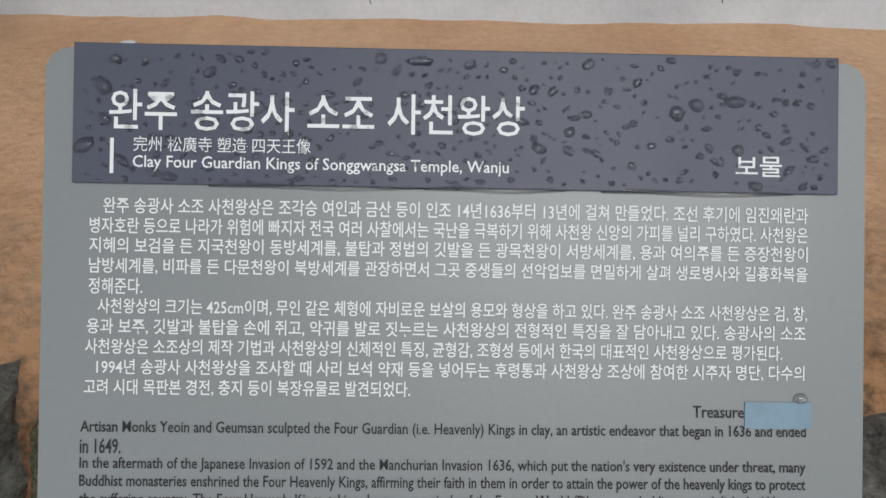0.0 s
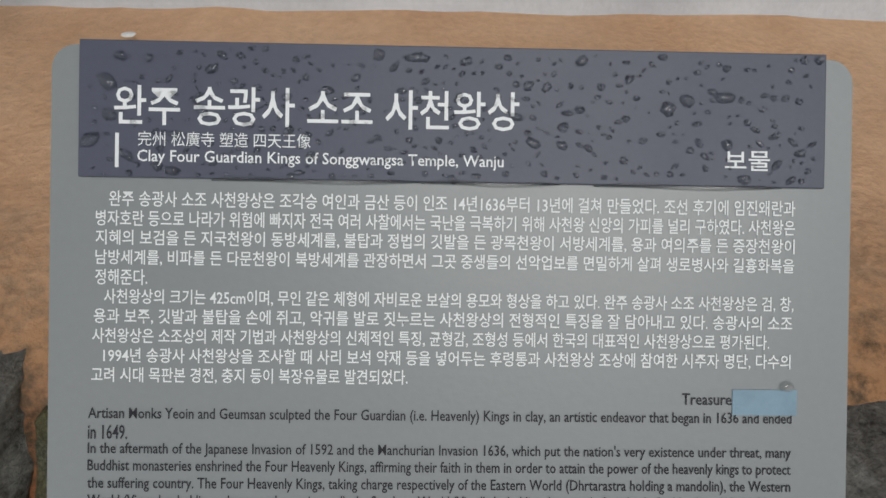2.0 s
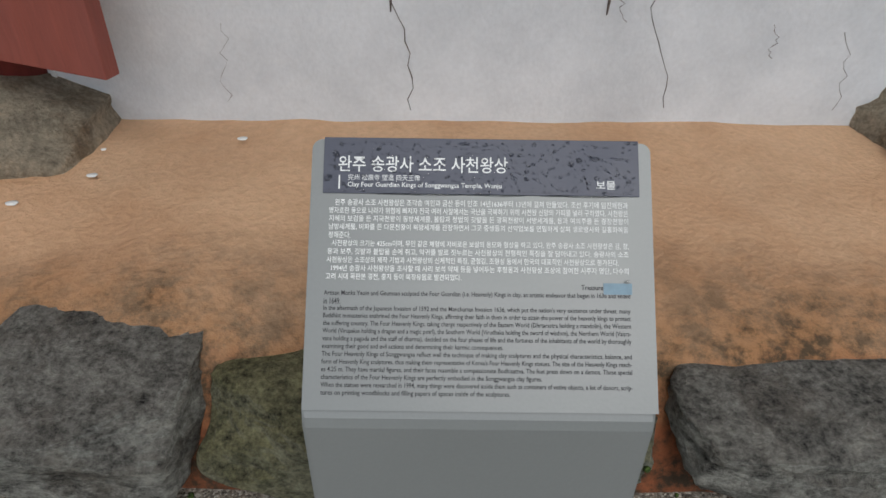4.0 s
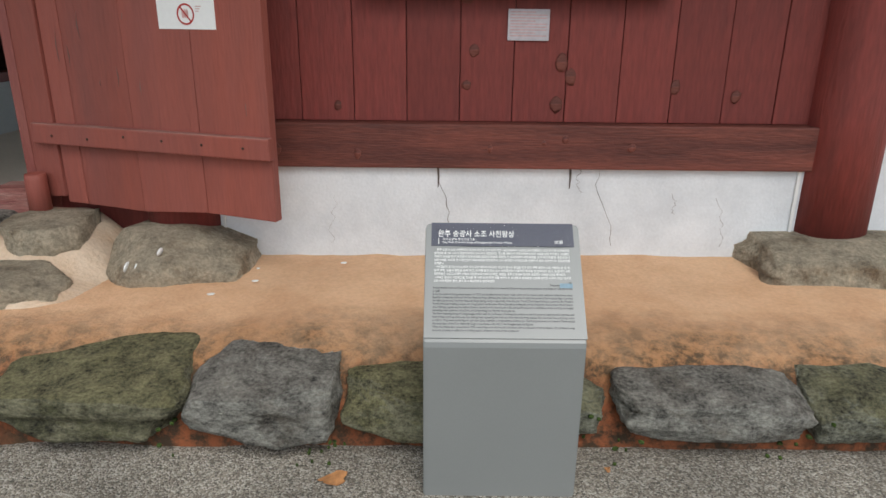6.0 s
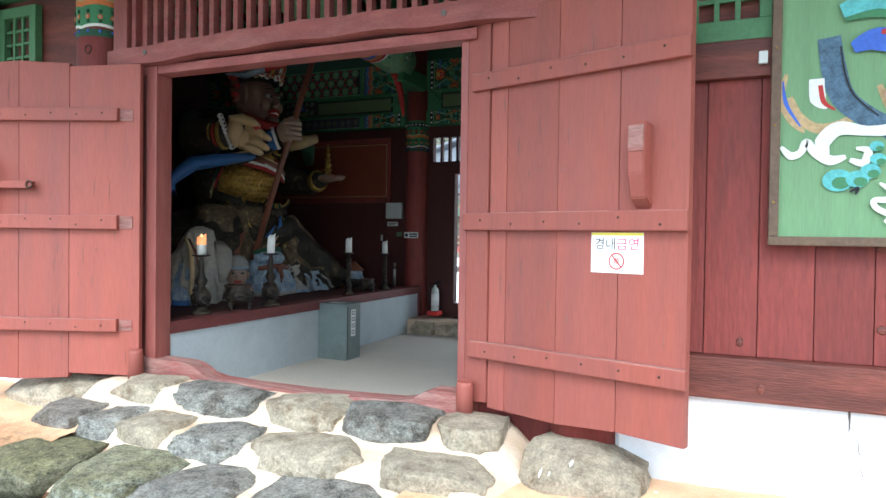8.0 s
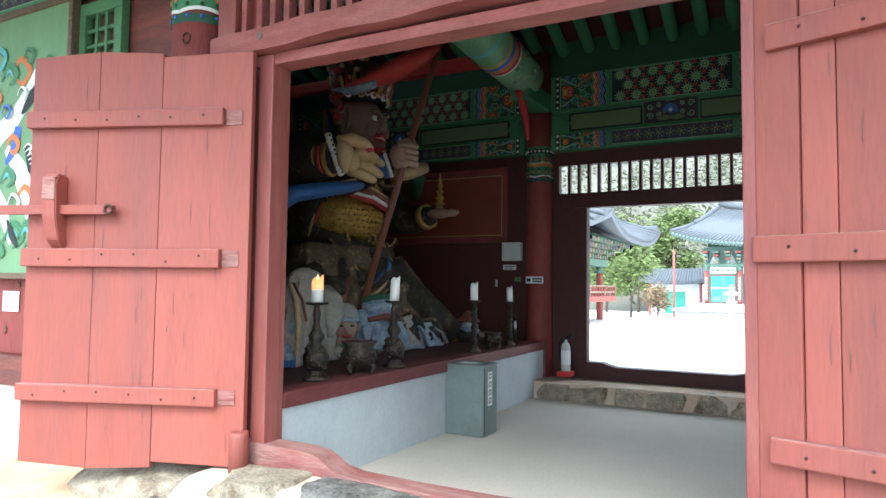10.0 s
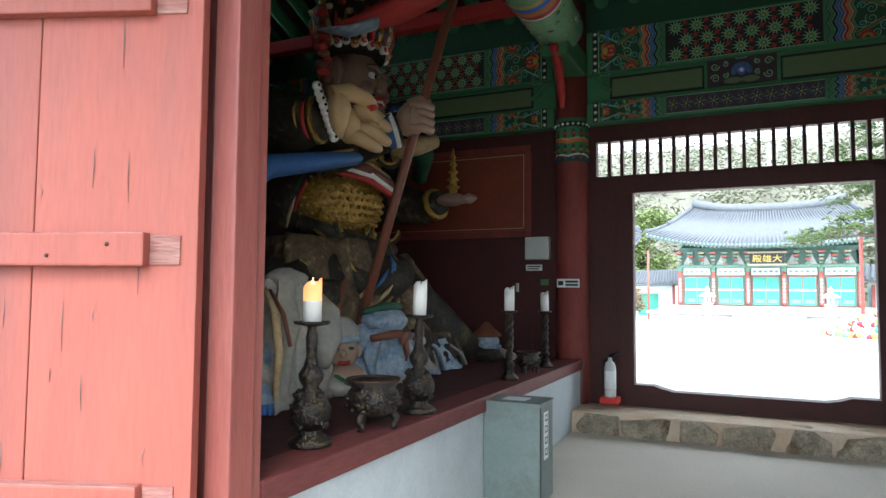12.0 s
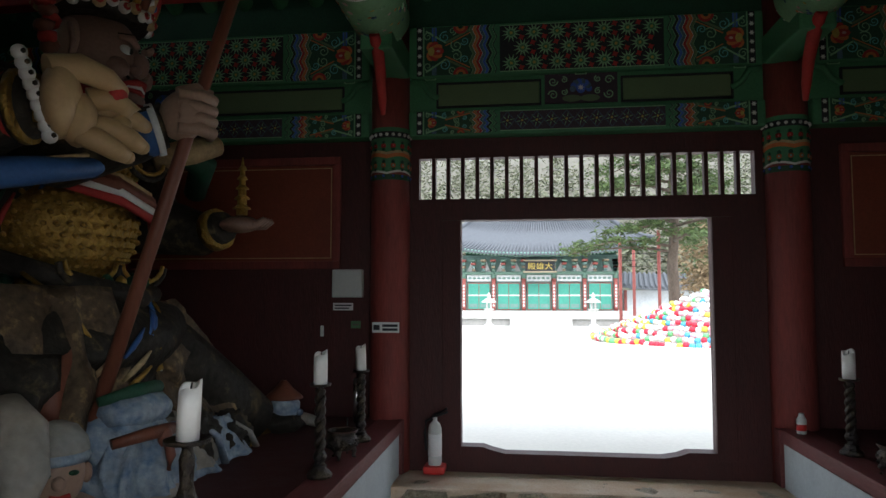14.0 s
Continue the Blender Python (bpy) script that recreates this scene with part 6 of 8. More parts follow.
# ---- things inside the gate ----
def candle_stand(x, y, top, base_z, ch, cr, ornate, lit, label, lean=0.0):
    """A turned bronze candlestick with a spike plate; the candle is its own thing."""
    c = empty("candlestick", (x, y, base_z), label, "candlestick", "bronze candlesticks")
    hh = top - ch - base_z
    k = 1.0 if ornate else 0.72
    bm = bmesh.new()
    lathe(bm, [(0.085 * k, 0), (0.088 * k, 0.015), (0.070 * k, 0.03), (0.045 * k, 0.045), (0.05 * k, 0.06)], seg=20)
    part("foot", bm, BRONZE, c)
    bm = bmesh.new()
    if ornate:
        lathe(bm, [(0.04, 0.06), (0.075, 0.10), (0.08, 0.14), (0.06, 0.18), (0.05, 0.20), (0.028, 0.22), (0.045, 0.245), (0.05, 0.27), (0.03, 0.30), (0.02, 0.34), (0.024, hh - 0.05), (0.016, hh - 0.02), (0.02, hh)], seg=18)
        rnd = random.Random(2)
        for i in range(46):
            a, z = rnd.uniform(0, 6.28), rnd.uniform(0.07, 0.20)
            r = 0.072 - 0.25 * abs(z - 0.13)
            blob(bm, (r * math.cos(a), r * math.sin(a), z), (0.016, 0.016, 0.013), rough=0.5, sub=1, seed=i)
    else:
        n = 40
        for s in (0, math.pi):
            tube(bm, [(0.014 * math.cos(s + i * 0.55), 0.014 * math.sin(s + i * 0.55), 0.05 + (hh - 0.07) * i / n) for i in range(n + 1)], 0.016, 7)
        blob(bm, (0, 0, 0.10), (0.036, 0.036, 0.03), sub=2)
        lathe(bm, [(0.02, hh - 0.03), (0.014, hh - 0.015), (0.018, hh)], seg=14)
    part("stem", bm, BRONZE, c)
    bm = bmesh.new()
    lathe(bm, [(0.02, hh - 0.008), (0.055 * k + 0.012, hh), (0.058 * k + 0.012, hh + 0.012), (0.045 * k, hh + 0.008), (0.01, hh + 0.006)], seg=20)
    part("drip_pan", bm, BRONZE, c)
    cd = empty("candle", pose(x, y, base_z + hh + 0.008, 0, lean), "thick white candle burning with a small flame" if lit else "thick white unlit candle with a ragged rim", "candle", "altar candles")
    bm = bmesh.new()
    seg = 22
    def rim(a):
        return ch - 0.012 + 0.014 * math.sin(a + 0.6) + 0.006 * math.sin(3 * a)
    prof = [(cr, 0.0, 0), (cr * 1.01, ch * 0.5, 0), (cr * 0.98, 0, 1), (cr * 0.72, -0.004, 1), (cr * 0.55, -0.03, 1)]
    rings = [[bm.verts.new((r * math.cos(2 * math.pi * i / seg), r * math.sin(2 * math.pi * i / seg), z + (rim(2 * math.pi * i / seg) if q else 0))) for i in range(seg)] for r, z, q in prof]
    for j, (r0, r1) in enumerate(zip(rings, rings[1:])):
        for i in range(seg):
            f = bm.faces.new((r0[i], r0[(i + 1) % seg], r1[(i + 1) % seg], r1[i]))
            f.smooth = True
            # upper half of a lit candle carries the flame's glow in its material
            f.material_index = 1 if (lit and j >= 1) else 0
    bm.faces.new(rings[0])
    bm.faces.new(rings[-1]).material_index = 1 if lit else 0
    part("wax", bm, [WAX, WAXLIT], cd)
    bm = bmesh.new()
    tube(bm, [(0, 0, ch - 0.05), (0.002, 0, ch - 0.02), (0.004, 0, ch - 0.005)], 0.0025, 6)
    part("wick", bm, PIC["black"], cd)
    if lit:
        bm = bmesh.new()
        lathe(bm, [(0.001, ch - 0.04), (0.008, ch - 0.028), (0.008, ch - 0.016), (0.004, ch - 0.004), (0.0005, ch + 0.008)], seg=12)
        part("flame", bm, FLAME, cd)
    return c


PZ = 0.862
candle_stand(-4.175, 2.99, 1.487, PZ, 0.165, 0.036, True, True, "tall ornate bronze candlestick on the plinth edge")
candle_stand(-4.12, 3.785, 1.497, PZ, 0.175, 0.034, True, False, "tall ornate bronze candlestick on the plinth edge", 2)
candle_stand(-4.135, 5.13, 1.473, PZ, 0.165, 0.034, False, False, "bronze candlestick with a twisted stem")
candle_stand(-4.135, 5.95, 1.439, PZ, 0.155, 0.032, False, False, "bronze candlestick with a twisted stem", -2)
candle_stand(-1.31, 5.95, 1.44, PZ, 0.165, 0.034, False, False, "bronze candlestick with a twisted stem")
bm = bmesh.new()
lathe(bm, [(0.004, 0), (0.004, 0.20)], seg=8)
for f in bm.faces:
    f.smooth = True
thing("incense_stick", bm, PIC["black"], "dark thin incense stick on the plinth", "incense", at=pose(-4.13, 5.62, PZ))


def burner(x, y, r, h):
    c = empty("incense_burner", (x, y, PZ), "dark bronze three-legged incense bowl with a worn brass rim", "incense burner", "incense burners")
    bm = bmesh.new()
    lathe(bm, [(r * 0.45, h * 0.28), (r * 0.85, h * 0.36), (r * 1.0, h * 0.55), (r * 0.92, h * 0.75), (r * 0.80, h * 0.84), (r * 0.98, h * 0.97), (r * 0.96, h), (r * 0.84, h * 0.99), (r * 0.74, h * 0.85), (r * 0.1, h * 0.82)], seg=26)
    rnd = random.Random(6)
    for i in range(40):
        a, z = rnd.uniform(0, 6.28), h * rnd.uniform(0.42, 0.72)
        blob(bm, (r * 0.97 * math.cos(a), r * 0.97 * math.sin(a), z), (r * 0.12, r * 0.12, r * 0.09), rough=0.5, sub=1, seed=i)
    part("bowl", bm, BRONZE, c)
    bm = bmesh.new()
    tube(bm, [(r * 0.95 * math.cos(2 * math.pi * i / 26), r * 0.95 * math.sin(2 * math.pi * i / 26), h) for i in range(27)], 0.006, 6)
    part("rim", bm, IRON, c, "worn brown metal rim")
    for i in range(3):
        a = 0.5 + 2 * math.pi * i / 3
        bm = bmesh.new()
        tube(bm, [(r * 0.62 * math.cos(a), r * 0.62 * math.sin(a), h * 0.40), (r * 0.82 * math.cos(a), r * 0.82 * math.sin(a), h * 0.22), (r * 0.72 * math.cos(a), r * 0.72 * math.sin(a), h * 0.06), (r * 0.82 * math.cos(a), r * 0.82 * math.sin(a), 0.0)], [r * 0.20, r * 0.17, r * 0.11, r * 0.14], 9)
        part("leg", bm, BRONZE, c)


burner(-4.12, 3.36, 0.118, 0.21)
burner(-4.13, 5.52, 0.085, 0.15)
burner(-1.30, 5.50, 0.085, 0.15)


def collection_box(x0, x1, y0, y1, z1, m, label, side):
    c = empty("donation_box", ((x0 + x1) / 2, (y0 + y1) / 2, 0.30), label, "donation box", "donation boxes")
    hx, hy, hz = (x1 - x0) / 2, (y1 - y0) / 2, z1 - 0.30
    bpart("body", -hx, hx, -hy, hy, 0, hz - 0.006, m, c, 0.006)
    bpart("lid", -hx - 0.006, hx + 0.006, -hy - 0.006, hy + 0.006, hz - 0.006, hz + 0.004, m, c, 0.003)
    bpart("note", -0.08, 0.06, -0.06, 0.05, hz + 0.0045, hz + 0.006, PAPER, c, 0.0, "white paper slip with printed bars")
    xs = hx if side > 0 else -hx
    lab = bpart("label", xs - 0.001, xs + 0.002, -0.05, 0.03, hz * 0.42, hz * 0.90, PAPER, c, 0.0, "white upright label with dark characters")
    bm = bmesh.new()
    for i in range(4):
        z = hz * (0.84 - 0.115 * i)
        for a, b, d, e in ((-0.035, 0.015, 0.012, 0.018), (-0.035, 0.015, -0.018, -0.012), (-0.035, -0.028, -0.012, 0.012), (0.004, 0.011, -0.012, 0.012)):
            box(bm, xs - 0.002, xs + 0.0028, a, b, z + d, z + e)
    tagged(part("printed_bars", bm, INKB, lab), kind="stuff")
    bm = bmesh.new()
    box(bm, xs - 0.002, xs + 0.004, -hy + 0.01, -hy + 0.016, 0.02, hz - 0.02)
    part("seam", bm, PIC["black"], c)


collection_box(-4.025, -3.70, 4.40, 4.655, 0.837, STEEL, "grey-green steel donation box against the plinth", 1)
collection_box(-1.76, -1.435, 4.50, 4.84, 0.86, PLASTIC, "pale grey donation box against the plinth", -1)

# fire extinguisher
ex = empty("fire_extinguisher", (-3.765, 6.60, 0.515), "white fire extinguisher on a red plastic stand", "extinguisher")
bm = bmesh.new()
box(bm, -0.075, 0.075, -0.075, 0.075, 0, 0.055, 0.015)
part("stand", bm, REDP, ex, "bright red stand")
bm = bmesh.new()
lathe(bm, [(0.045, 0.05), (0.047, 0.07), (0.047, 0.30), (0.038, 0.335), (0.016, 0.355), (0.016, 0.38)], seg=20)
part("cylinder", bm, PLASTIC, ex)
bm = bmesh.new()
lathe(bm, [(0.049, 0.12), (0.049, 0.27)], seg=20)
part("label_band", bm, PAPER, ex)
bm = bmesh.new()
tube(bm, [(-0.02, 0, 0.385), (0.03, 0, 0.395), (0.09, 0, 0.42)], 0.008, 7)
tube(bm, [(-0.01, 0, 0.40), (0.05, 0, 0.42), (0.085, 0, 0.445)], 0.007, 7)
part("lever", bm, PIC["black"], ex)
bm = bmesh.new()
tube(bm, [(-0.015, -0.01, 0.375), (-0.06, -0.02, 0.36), (-0.068, -0.02, 0.28), (-0.06, -0.02, 0.16)], 0.009, 8)
part("hose", bm, PIC["black"], ex)
bm = bmesh.new()
lathe(bm, [(0.028, 0), (0.03, 0.01), (0.03, 0.09), (0.016, 0.115), (0.016, 0.13)], seg=16)
can = thing("spray_can", bm, PLASTIC, "small white and red can on the plinth", "can", at=pose(-1.36, 6.52, PZ))
bm = bmesh.new()
lathe(bm, [(0.0308, 0.02), (0.0308, 0.06)], seg=16)
part("red_label", bm, REDP, can)

# wall boxes and labels at the rear
eb = empty("switch_box", (-4.455, B, 1.84), "grey-white plastic switch box on the dark wall", "switch box")
bpart("cover", -0.115, 0.115, -0.075, -0.002, -0.105, 0.105, PLASTIC, eb, 0.012)


def plate(name, x, y, z, w, h, m, label, bars):
    p = empty(name, (x, y, z), label, "label", "wall labels")
    bpart("sheet", -w / 2, w / 2, -0.004, 0, -h / 2, h / 2, m, p, 0.001)
    bm = bmesh.new()
    for a, b, c, d in bars:
        box(bm, a * w, b * w, -0.0052, -0.0042, c * h, d * h)
    tagged(part("printed_bars", bm, INKB if m is PAPER else CRACK, p), kind="stuff")


plate("wall_label", -4.50, B - 0.004, 1.665, 0.155, 0.055, PAPER, "white label with two lines of dark print", [(-0.42, 0.42, 0.08, 0.28), (-0.42, 0.3, -0.3, -0.12)])
plate("wall_label", -4.40, B - 0.004, 1.53, 0.075, 0.055, GREENW, "small dark green plate", [(-0.3, 0.3, -0.1, 0.1)])
plate("column_label", -4.13, B - 0.04 - 0.152, 1.52, 0.20, 0.075, PAPER, "white label with red and dark print on the column", [(-0.45, -0.22, -0.25, 0.25), (-0.12, 0.44, 0.05, 0.3), (-0.12, 0.44, -0.32, -0.08)])
bm = bmesh.new()
box(bm, -0.012, 0.012, -0.02, 0, -0.04, 0.04, 0.004)
thing("wall_switch", bm, PLASTIC, "small pale switch on the dark wall", "switch", at=pose(-4.66, B - 0.002, 1.48))
bm = bmesh.new()
tube(bm, [(0, 0, 0), (0, 0, 0.30)], 0.02, 8)
thing("metal_tube", bm, CHROME, "upright grey metal tube behind the candles", "tube", at=pose(-4.32, 6.55, PZ))


# ---- statues: plain shapes ----
ST = [ROBE, ROBEL, ROBEB, GOLD, SKINB, SKIND, SKINP, BLUE, SPEAR, PIC["red"], PIC["deep"], PIC["ochre"], PIC["white"], ROBET]
RB, RL, RBL, GD, SB_, SD_, SP_, BL_, SPR, RD_, DG_, OC_, WH_, RT = range(14)
def drape(bm, base, top, r0, r1, folds, amp, mi, seed=0, hem=None, twist=0.8, nz=16, na=72):
    """A hanging robe: a leaning bell whose skin breaks into uneven folds towards its foot, with an optional hem of another colour."""
    b0, t0 = Vector(base), Vector(top)
    rows = []
    for j in range(nz + 1):
        v = j / nz
        c = b0.lerp(t0, v)
        row = []
        for i in range(na):
            a = 2 * math.pi * i / na
            w = noise.noise(Vector((math.cos(a) * 2.2 + seed, math.sin(a) * 2.2, v * 1.3 + seed)))
            f = 1 - 2 * abs(math.sin(0.5 * (folds * a + twist * 5 * v + 6.0 * w)))
            k = 1 + amp * (1 - 0.45 * v) * f + 0.20 * w
            bulge = 1 + 0.12 * math.sin(math.pi * v)
            rx, ry = (r0[0] + (r1[0] - r0[0]) * v) * k * bulge, (r0[1] + (r1[1] - r0[1]) * v) * k * bulge
            row.append(bm.verts.new((c.x + rx * math.cos(a), c.y + ry * math.sin(a), c.z + 0.03 * w * v)))
        rows.append(row)
    for j, (p, q) in enumerate(zip(rows, rows[1:])):
        for i in range(na):
            f = bm.faces.new((p[i], p[(i + 1) % na], q[(i + 1) % na], q[i]))
            f.material_index, f.smooth = (hem if hem is not None and j < 2 else mi), True
    bm.faces.new(rows[0]).material_index = mi
    bm.faces.new(rows[-1]).material_index = mi


bm = bmesh.new()
# seat and robe
blob(bm, (-5.95, 5.05, 1.25), (0.75, 1.25, 0.55), RB, 0.15, seed=1, sub=4)
blob(bm, (-5.45, 5.00, 1.48), (0.50, 0.75, 0.36), RB, 0.2, seed=2, sub=4)
blob(bm, (-5.42, 4.30, 1.20), (0.42, 0.48, 0.42), RB, 0.25, seed=3, sub=4, freq=4)
tube(bm, [(-5.5, 5.2, 1.55), (-5.2, 5.5, 1.38), (-5.0, 5.85, 1.12), (-4.88, 6.1, 0.95)], [0.27, 0.26, 0.20, 0.15], 20, RB)
drape(bm, (-5.02, 5.78, 0.86), (-5.30, 5.32, 1.72), (0.24, 0.50), (0.20, 0.26), 9, 0.22, RT, 3.3, GD, 1.2)
drape(bm, (-4.98, 6.05, 0.86), (-5.16, 5.62, 1.42), (0.14, 0.26), (0.12, 0.18), 7, 0.22, RL, 5.1, BL_, 1.2)
drape(bm, (-5.25, 4.55, 0.86), (-5.40, 4.75, 1.80), (0.34, 0.52), (0.30, 0.40), 10, 0.20, RT, 8.2, OC_, 0.9)
tube(bm, [(-5.45, 4.95, 1.75), (-5.28, 4.85, 1.45), (-5.2, 4.80, 1.15)], [0.18, 0.21, 0.2], 16, RB)
tube(bm, [(-5.02, 4.36, 1.22), (-5.06, 4.42, 1.38), (-5.08, 4.54, 1.51), (-5.08, 4.68, 1.55), (-5.06, 4.82, 1.50), (-5.04, 4.92, 1.40)], [0.05, 0.06, 0.06, 0.06, 0.055, 0.04], 14, SPR, flat=0.8)
tube(bm, [(-5.00, 4.42, 1.24), (-5.04, 4.50, 1.40), (-5.05, 4.60, 1.47), (-5.04, 4.72, 1.48)], [0.02, 0.02, 0.02, 0.015], 8, OC_)
blob(bm, (-5.16, 4.66, 1.36), (0.10, 0.24, 0.20), RB, 0.1, seed=7, sub=3)
for k in range(9):                     # hanging cords and gilt hems over the lap
    tube(bm, [(-5.34 + 0.02 * k, 4.58 + 0.10 * k, 1.86 - 0.03 * k), (-5.14 + 0.012 * k, 4.60 + 0.11 * k, 1.72 - 0.035 * k), (-5.04, 4.64 + 0.12 * k, 1.56 - 0.04 * k)], [0.010, 0.016, 0.012], 7, (GD, OC_, BL_, RD_, GD, WH_, OC_, GD, BL_)[k])
# torso, armour and sash
blob(bm, (-5.78, 5.22, 2.25), (0.46, 0.56, 0.66), RB, 0.1, seed=4, sub=4)
blob(bm, (-5.52, 5.10, 2.10), (0.33, 0.38, 0.30), GD, 0.05, seed=5, sub=4)
blob(bm, (-5.50, 5.15, 2.48), (0.28, 0.34, 0.20), GD, 0.05, seed=6, sub=4)
tube(bm, [(-5.35, 4.70, 2.36), (-5.16, 4.95, 2.30), (-5.14, 5.20, 2.24), (-5.3, 5.5, 2.22)], [0.05, 0.06, 0.06, 0.04], 12, SPR)
tube(bm, [(-5.36, 4.72, 2.40), (-5.14, 4.98, 2.345), (-5.13, 5.22, 2.29)], [0.02, 0.025, 0.02], 8, OC_)
for k in range(16):
    a = radians(-95 + 12 * k)
    blob(bm, (-5.50 + 0.34 * math.cos(a), 5.12 + 0.40 * math.sin(a), 1.83 - 0.015 * math.cos(2 * a)), (0.035, 0.03, 0.045), GD if k % 2 else DG_, 0.2, sub=2, seed=k)
tube(bm, [(-5.45, 4.55, 1.92), (-5.2, 4.8, 1.80), (-5.1, 5.1, 1.74), (-5.2, 5.4, 1.76)], [0.05, 0.06, 0.06, 0.05], 10, RB)
tube(bm, [(-5.22, 5.15, 1.80), (-5.10, 5.15, 1.60), (-5.05, 5.18, 1.36)], [0.05, 0.06, 0.05], 10, GD)
for (cx, cy, cz), (rx, ry, rz) in (((-5.52, 5.10, 2.10), (0.335, 0.385, 0.305)), ((-5.50, 5.15, 2.48), (0.285, 0.345, 0.205))):
    for j in range(15):
        la = radians(-72 + 10.3 * j)
        for i in range(26):
            lo = radians(-125 + 9.2 * (i + 0.5 * (j % 2)))
            blob(bm, (cx + rx * math.cos(la) * math.cos(lo), cy + ry * math.cos(la) * math.sin(lo), cz + rz * math.sin(la)), (0.017, 0.019, 0.015), GD, 0, sub=1)
for k in range(40):
    rk = random.Random(k)
    a = rk.uniform(-1.6, 1.3)
    q = rk.choice(((-5.78, 5.22, 2.25, 0.47, 0.57, 0.66), (-5.45, 5.0, 1.48, 0.5, 0.75, 0.36)))
    e = rk.uniform(-0.8, 0.9)
    tube(bm, [(q[0] + q[3] * 1.01 * math.cos(e + d) * math.cos(a + d * 0.6), q[1] + q[4] * 1.01 * math.cos(e + d) * math.sin(a + d * 0.6), q[2] + q[5] * 1.01 * math.sin(e + d)) for d in (0, 0.12, 0.24, 0.36)], [0.008, 0.014, 0.014, 0.006], 6, rk.choice((GD, OC_, DG_, RD_, BL_)))
for y0, z0, rr in ((4.86, 1.92, 0.17), (5.30, 1.92, 0.16), (4.98, 2.52, 0.13), (5.32, 2.50, 0.12)):
    tube(bm, [(-5.20 + 0.02 * math.cos(t), y0 + rr * math.cos(t), z0 + 0.6 * rr * math.sin(t)) for t in [math.pi + math.pi * i / 8 for i in range(9)]], 0.012, 8, GD)
    tube(bm, [(-5.205 + 0.02 * math.cos(t), y0 + (rr + 0.03) * math.cos(t), z0 - 0.01 + 0.6 * (rr + 0.03) * math.sin(t)) for t in [math.pi + math.pi * i / 8 for i in range(9)]], 0.016, 8, RB)
for k in range(3):                     # striped sash across the waist
    tube(bm, [(-5.33, 4.66, 2.37 - 0.035 * k), (-5.12, 4.95, 2.31 - 0.04 * k), (-5.10, 5.20, 2.24 - 0.04 * k), (-5.28, 5.5, 2.20 - 0.035 * k)], [0.018, 0.024, 0.024, 0.016], 8, (SPR, WH_, RD_)[k])
# shoulders, arms and hands
blob(bm, (-5.75, 4.70, 2.62), (0.32, 0.34, 0.28), RB, 0.2, seed=8)
blob(bm, (-5.75, 5.72, 2.62), (0.32, 0.32, 0.28), RB, 0.2, seed=9)
tube(bm, [(-5.75, 4.62, 2.62), (-5.45, 4.30, 2.48), (-5.15, 4.22, 2.50), (-4.98, 4.26, 2.52)], [0.25, 0.21, 0.16, 0.11], 18, RB)
tube(bm, [(-5.02, 4.23, 2.52), (-4.97, 4.26, 2.52)], [0.112, 0.108], 16, GD)
for k, (a, b) in enumerate(((0.15, GD), (0.14, RD_), (0.15, GD))):
    tube(bm, [(-5.18 + 0.05 * k, 4.215 + 0.005 * k, 2.50), (-5.155 + 0.05 * k, 4.22 + 0.005 * k, 2.502)], a, 18, b)
blob(bm, (-4.895, 4.205, 2.515), (0.075, 0.145, 0.150), SB_, 0.05, rot=(24, 0, 30), sub=3)
blob(bm, (-4.865, 4.27, 2.455), (0.070, 0.105, 0.110), SB_, 0.05, rot=(24, 0, 30), sub=3)
for pts, ws in (([(-4.90, 4.13, 2.61), (-4.83, 4.22, 2.645), (-4.78, 4.31, 2.625), (-4.76, 4.37, 2.595)], [0.060, 0.056, 0.048, 0.036]),
                ([(-4.85, 4.30, 2.54), (-4.78, 4.36, 2.56), (-4.74, 4.41, 2.52), (-4.76, 4.39, 2.46)], [0.050, 0.050, 0.048, 0.040]),
                ([(-4.86, 4.33, 2.52), (-4.80, 4.44, 2.525), (-4.77, 4.50, 2.505), (-4.75, 4.545, 2.49)], [0.046, 0.044, 0.040, 0.030]),
                ([(-4.84, 4.31, 2.44), (-4.77, 4.37, 2.43), (-4.73, 4.42, 2.40), (-4.71, 4.46, 2.38)], [0.050, 0.046, 0.042, 0.032]),
                ([(-4.85, 4.25, 2.40), (-4.79, 4.30, 2.37), (-4.75, 4.35, 2.34), (-4.73, 4.39, 2.325)], [0.050, 0.046, 0.040, 0.030])):
    tube(bm, pts, ws, 14, SB_)
    blob(bm, pts[-1], (ws[-1],) * 3, SB_, sub=2)
blob(bm, (-4.77, 4.36, 2.575), (0.045, 0.05, 0.055), RD_, 0, sub=3)
for k in range(9):                     # scalloped cuff with dark spots
    u = k / 8
    q = Vector((-4.955 + 0.05 * u, 4.055 + 0.11 * u, 2.655 - 0.29 * u))
    blob(bm, q, (0.03, 0.03, 0.03), WH_, 0, sub=2)
    blob(bm, q + Vector((0.026, -0.012, 0)), (0.011, 0.011, 0.011), RB, 0, sub=1)
tube(bm, [(-5.6, 4.75, 2.55), (-5.2, 4.62, 2.42), (-4.9, 4.72, 2.50), (-4.80, 4.78, 2.54)], [0.2, 0.18, 0.13, 0.09], 16, RB)
tube(bm, [(-4.92, 4.70, 2.49), (-4.83, 4.765, 2.53)], [0.12, 0.115], 16, BL_)
tube(bm, [(-4.845, 4.755, 2.525), (-4.82, 4.77, 2.535)], [0.125, 0.125], 16, WH_)
blob(bm, (-4.715, 4.79, 2.60), (0.105, 0.095, 0.12), SP_, 0.05, sub=3)
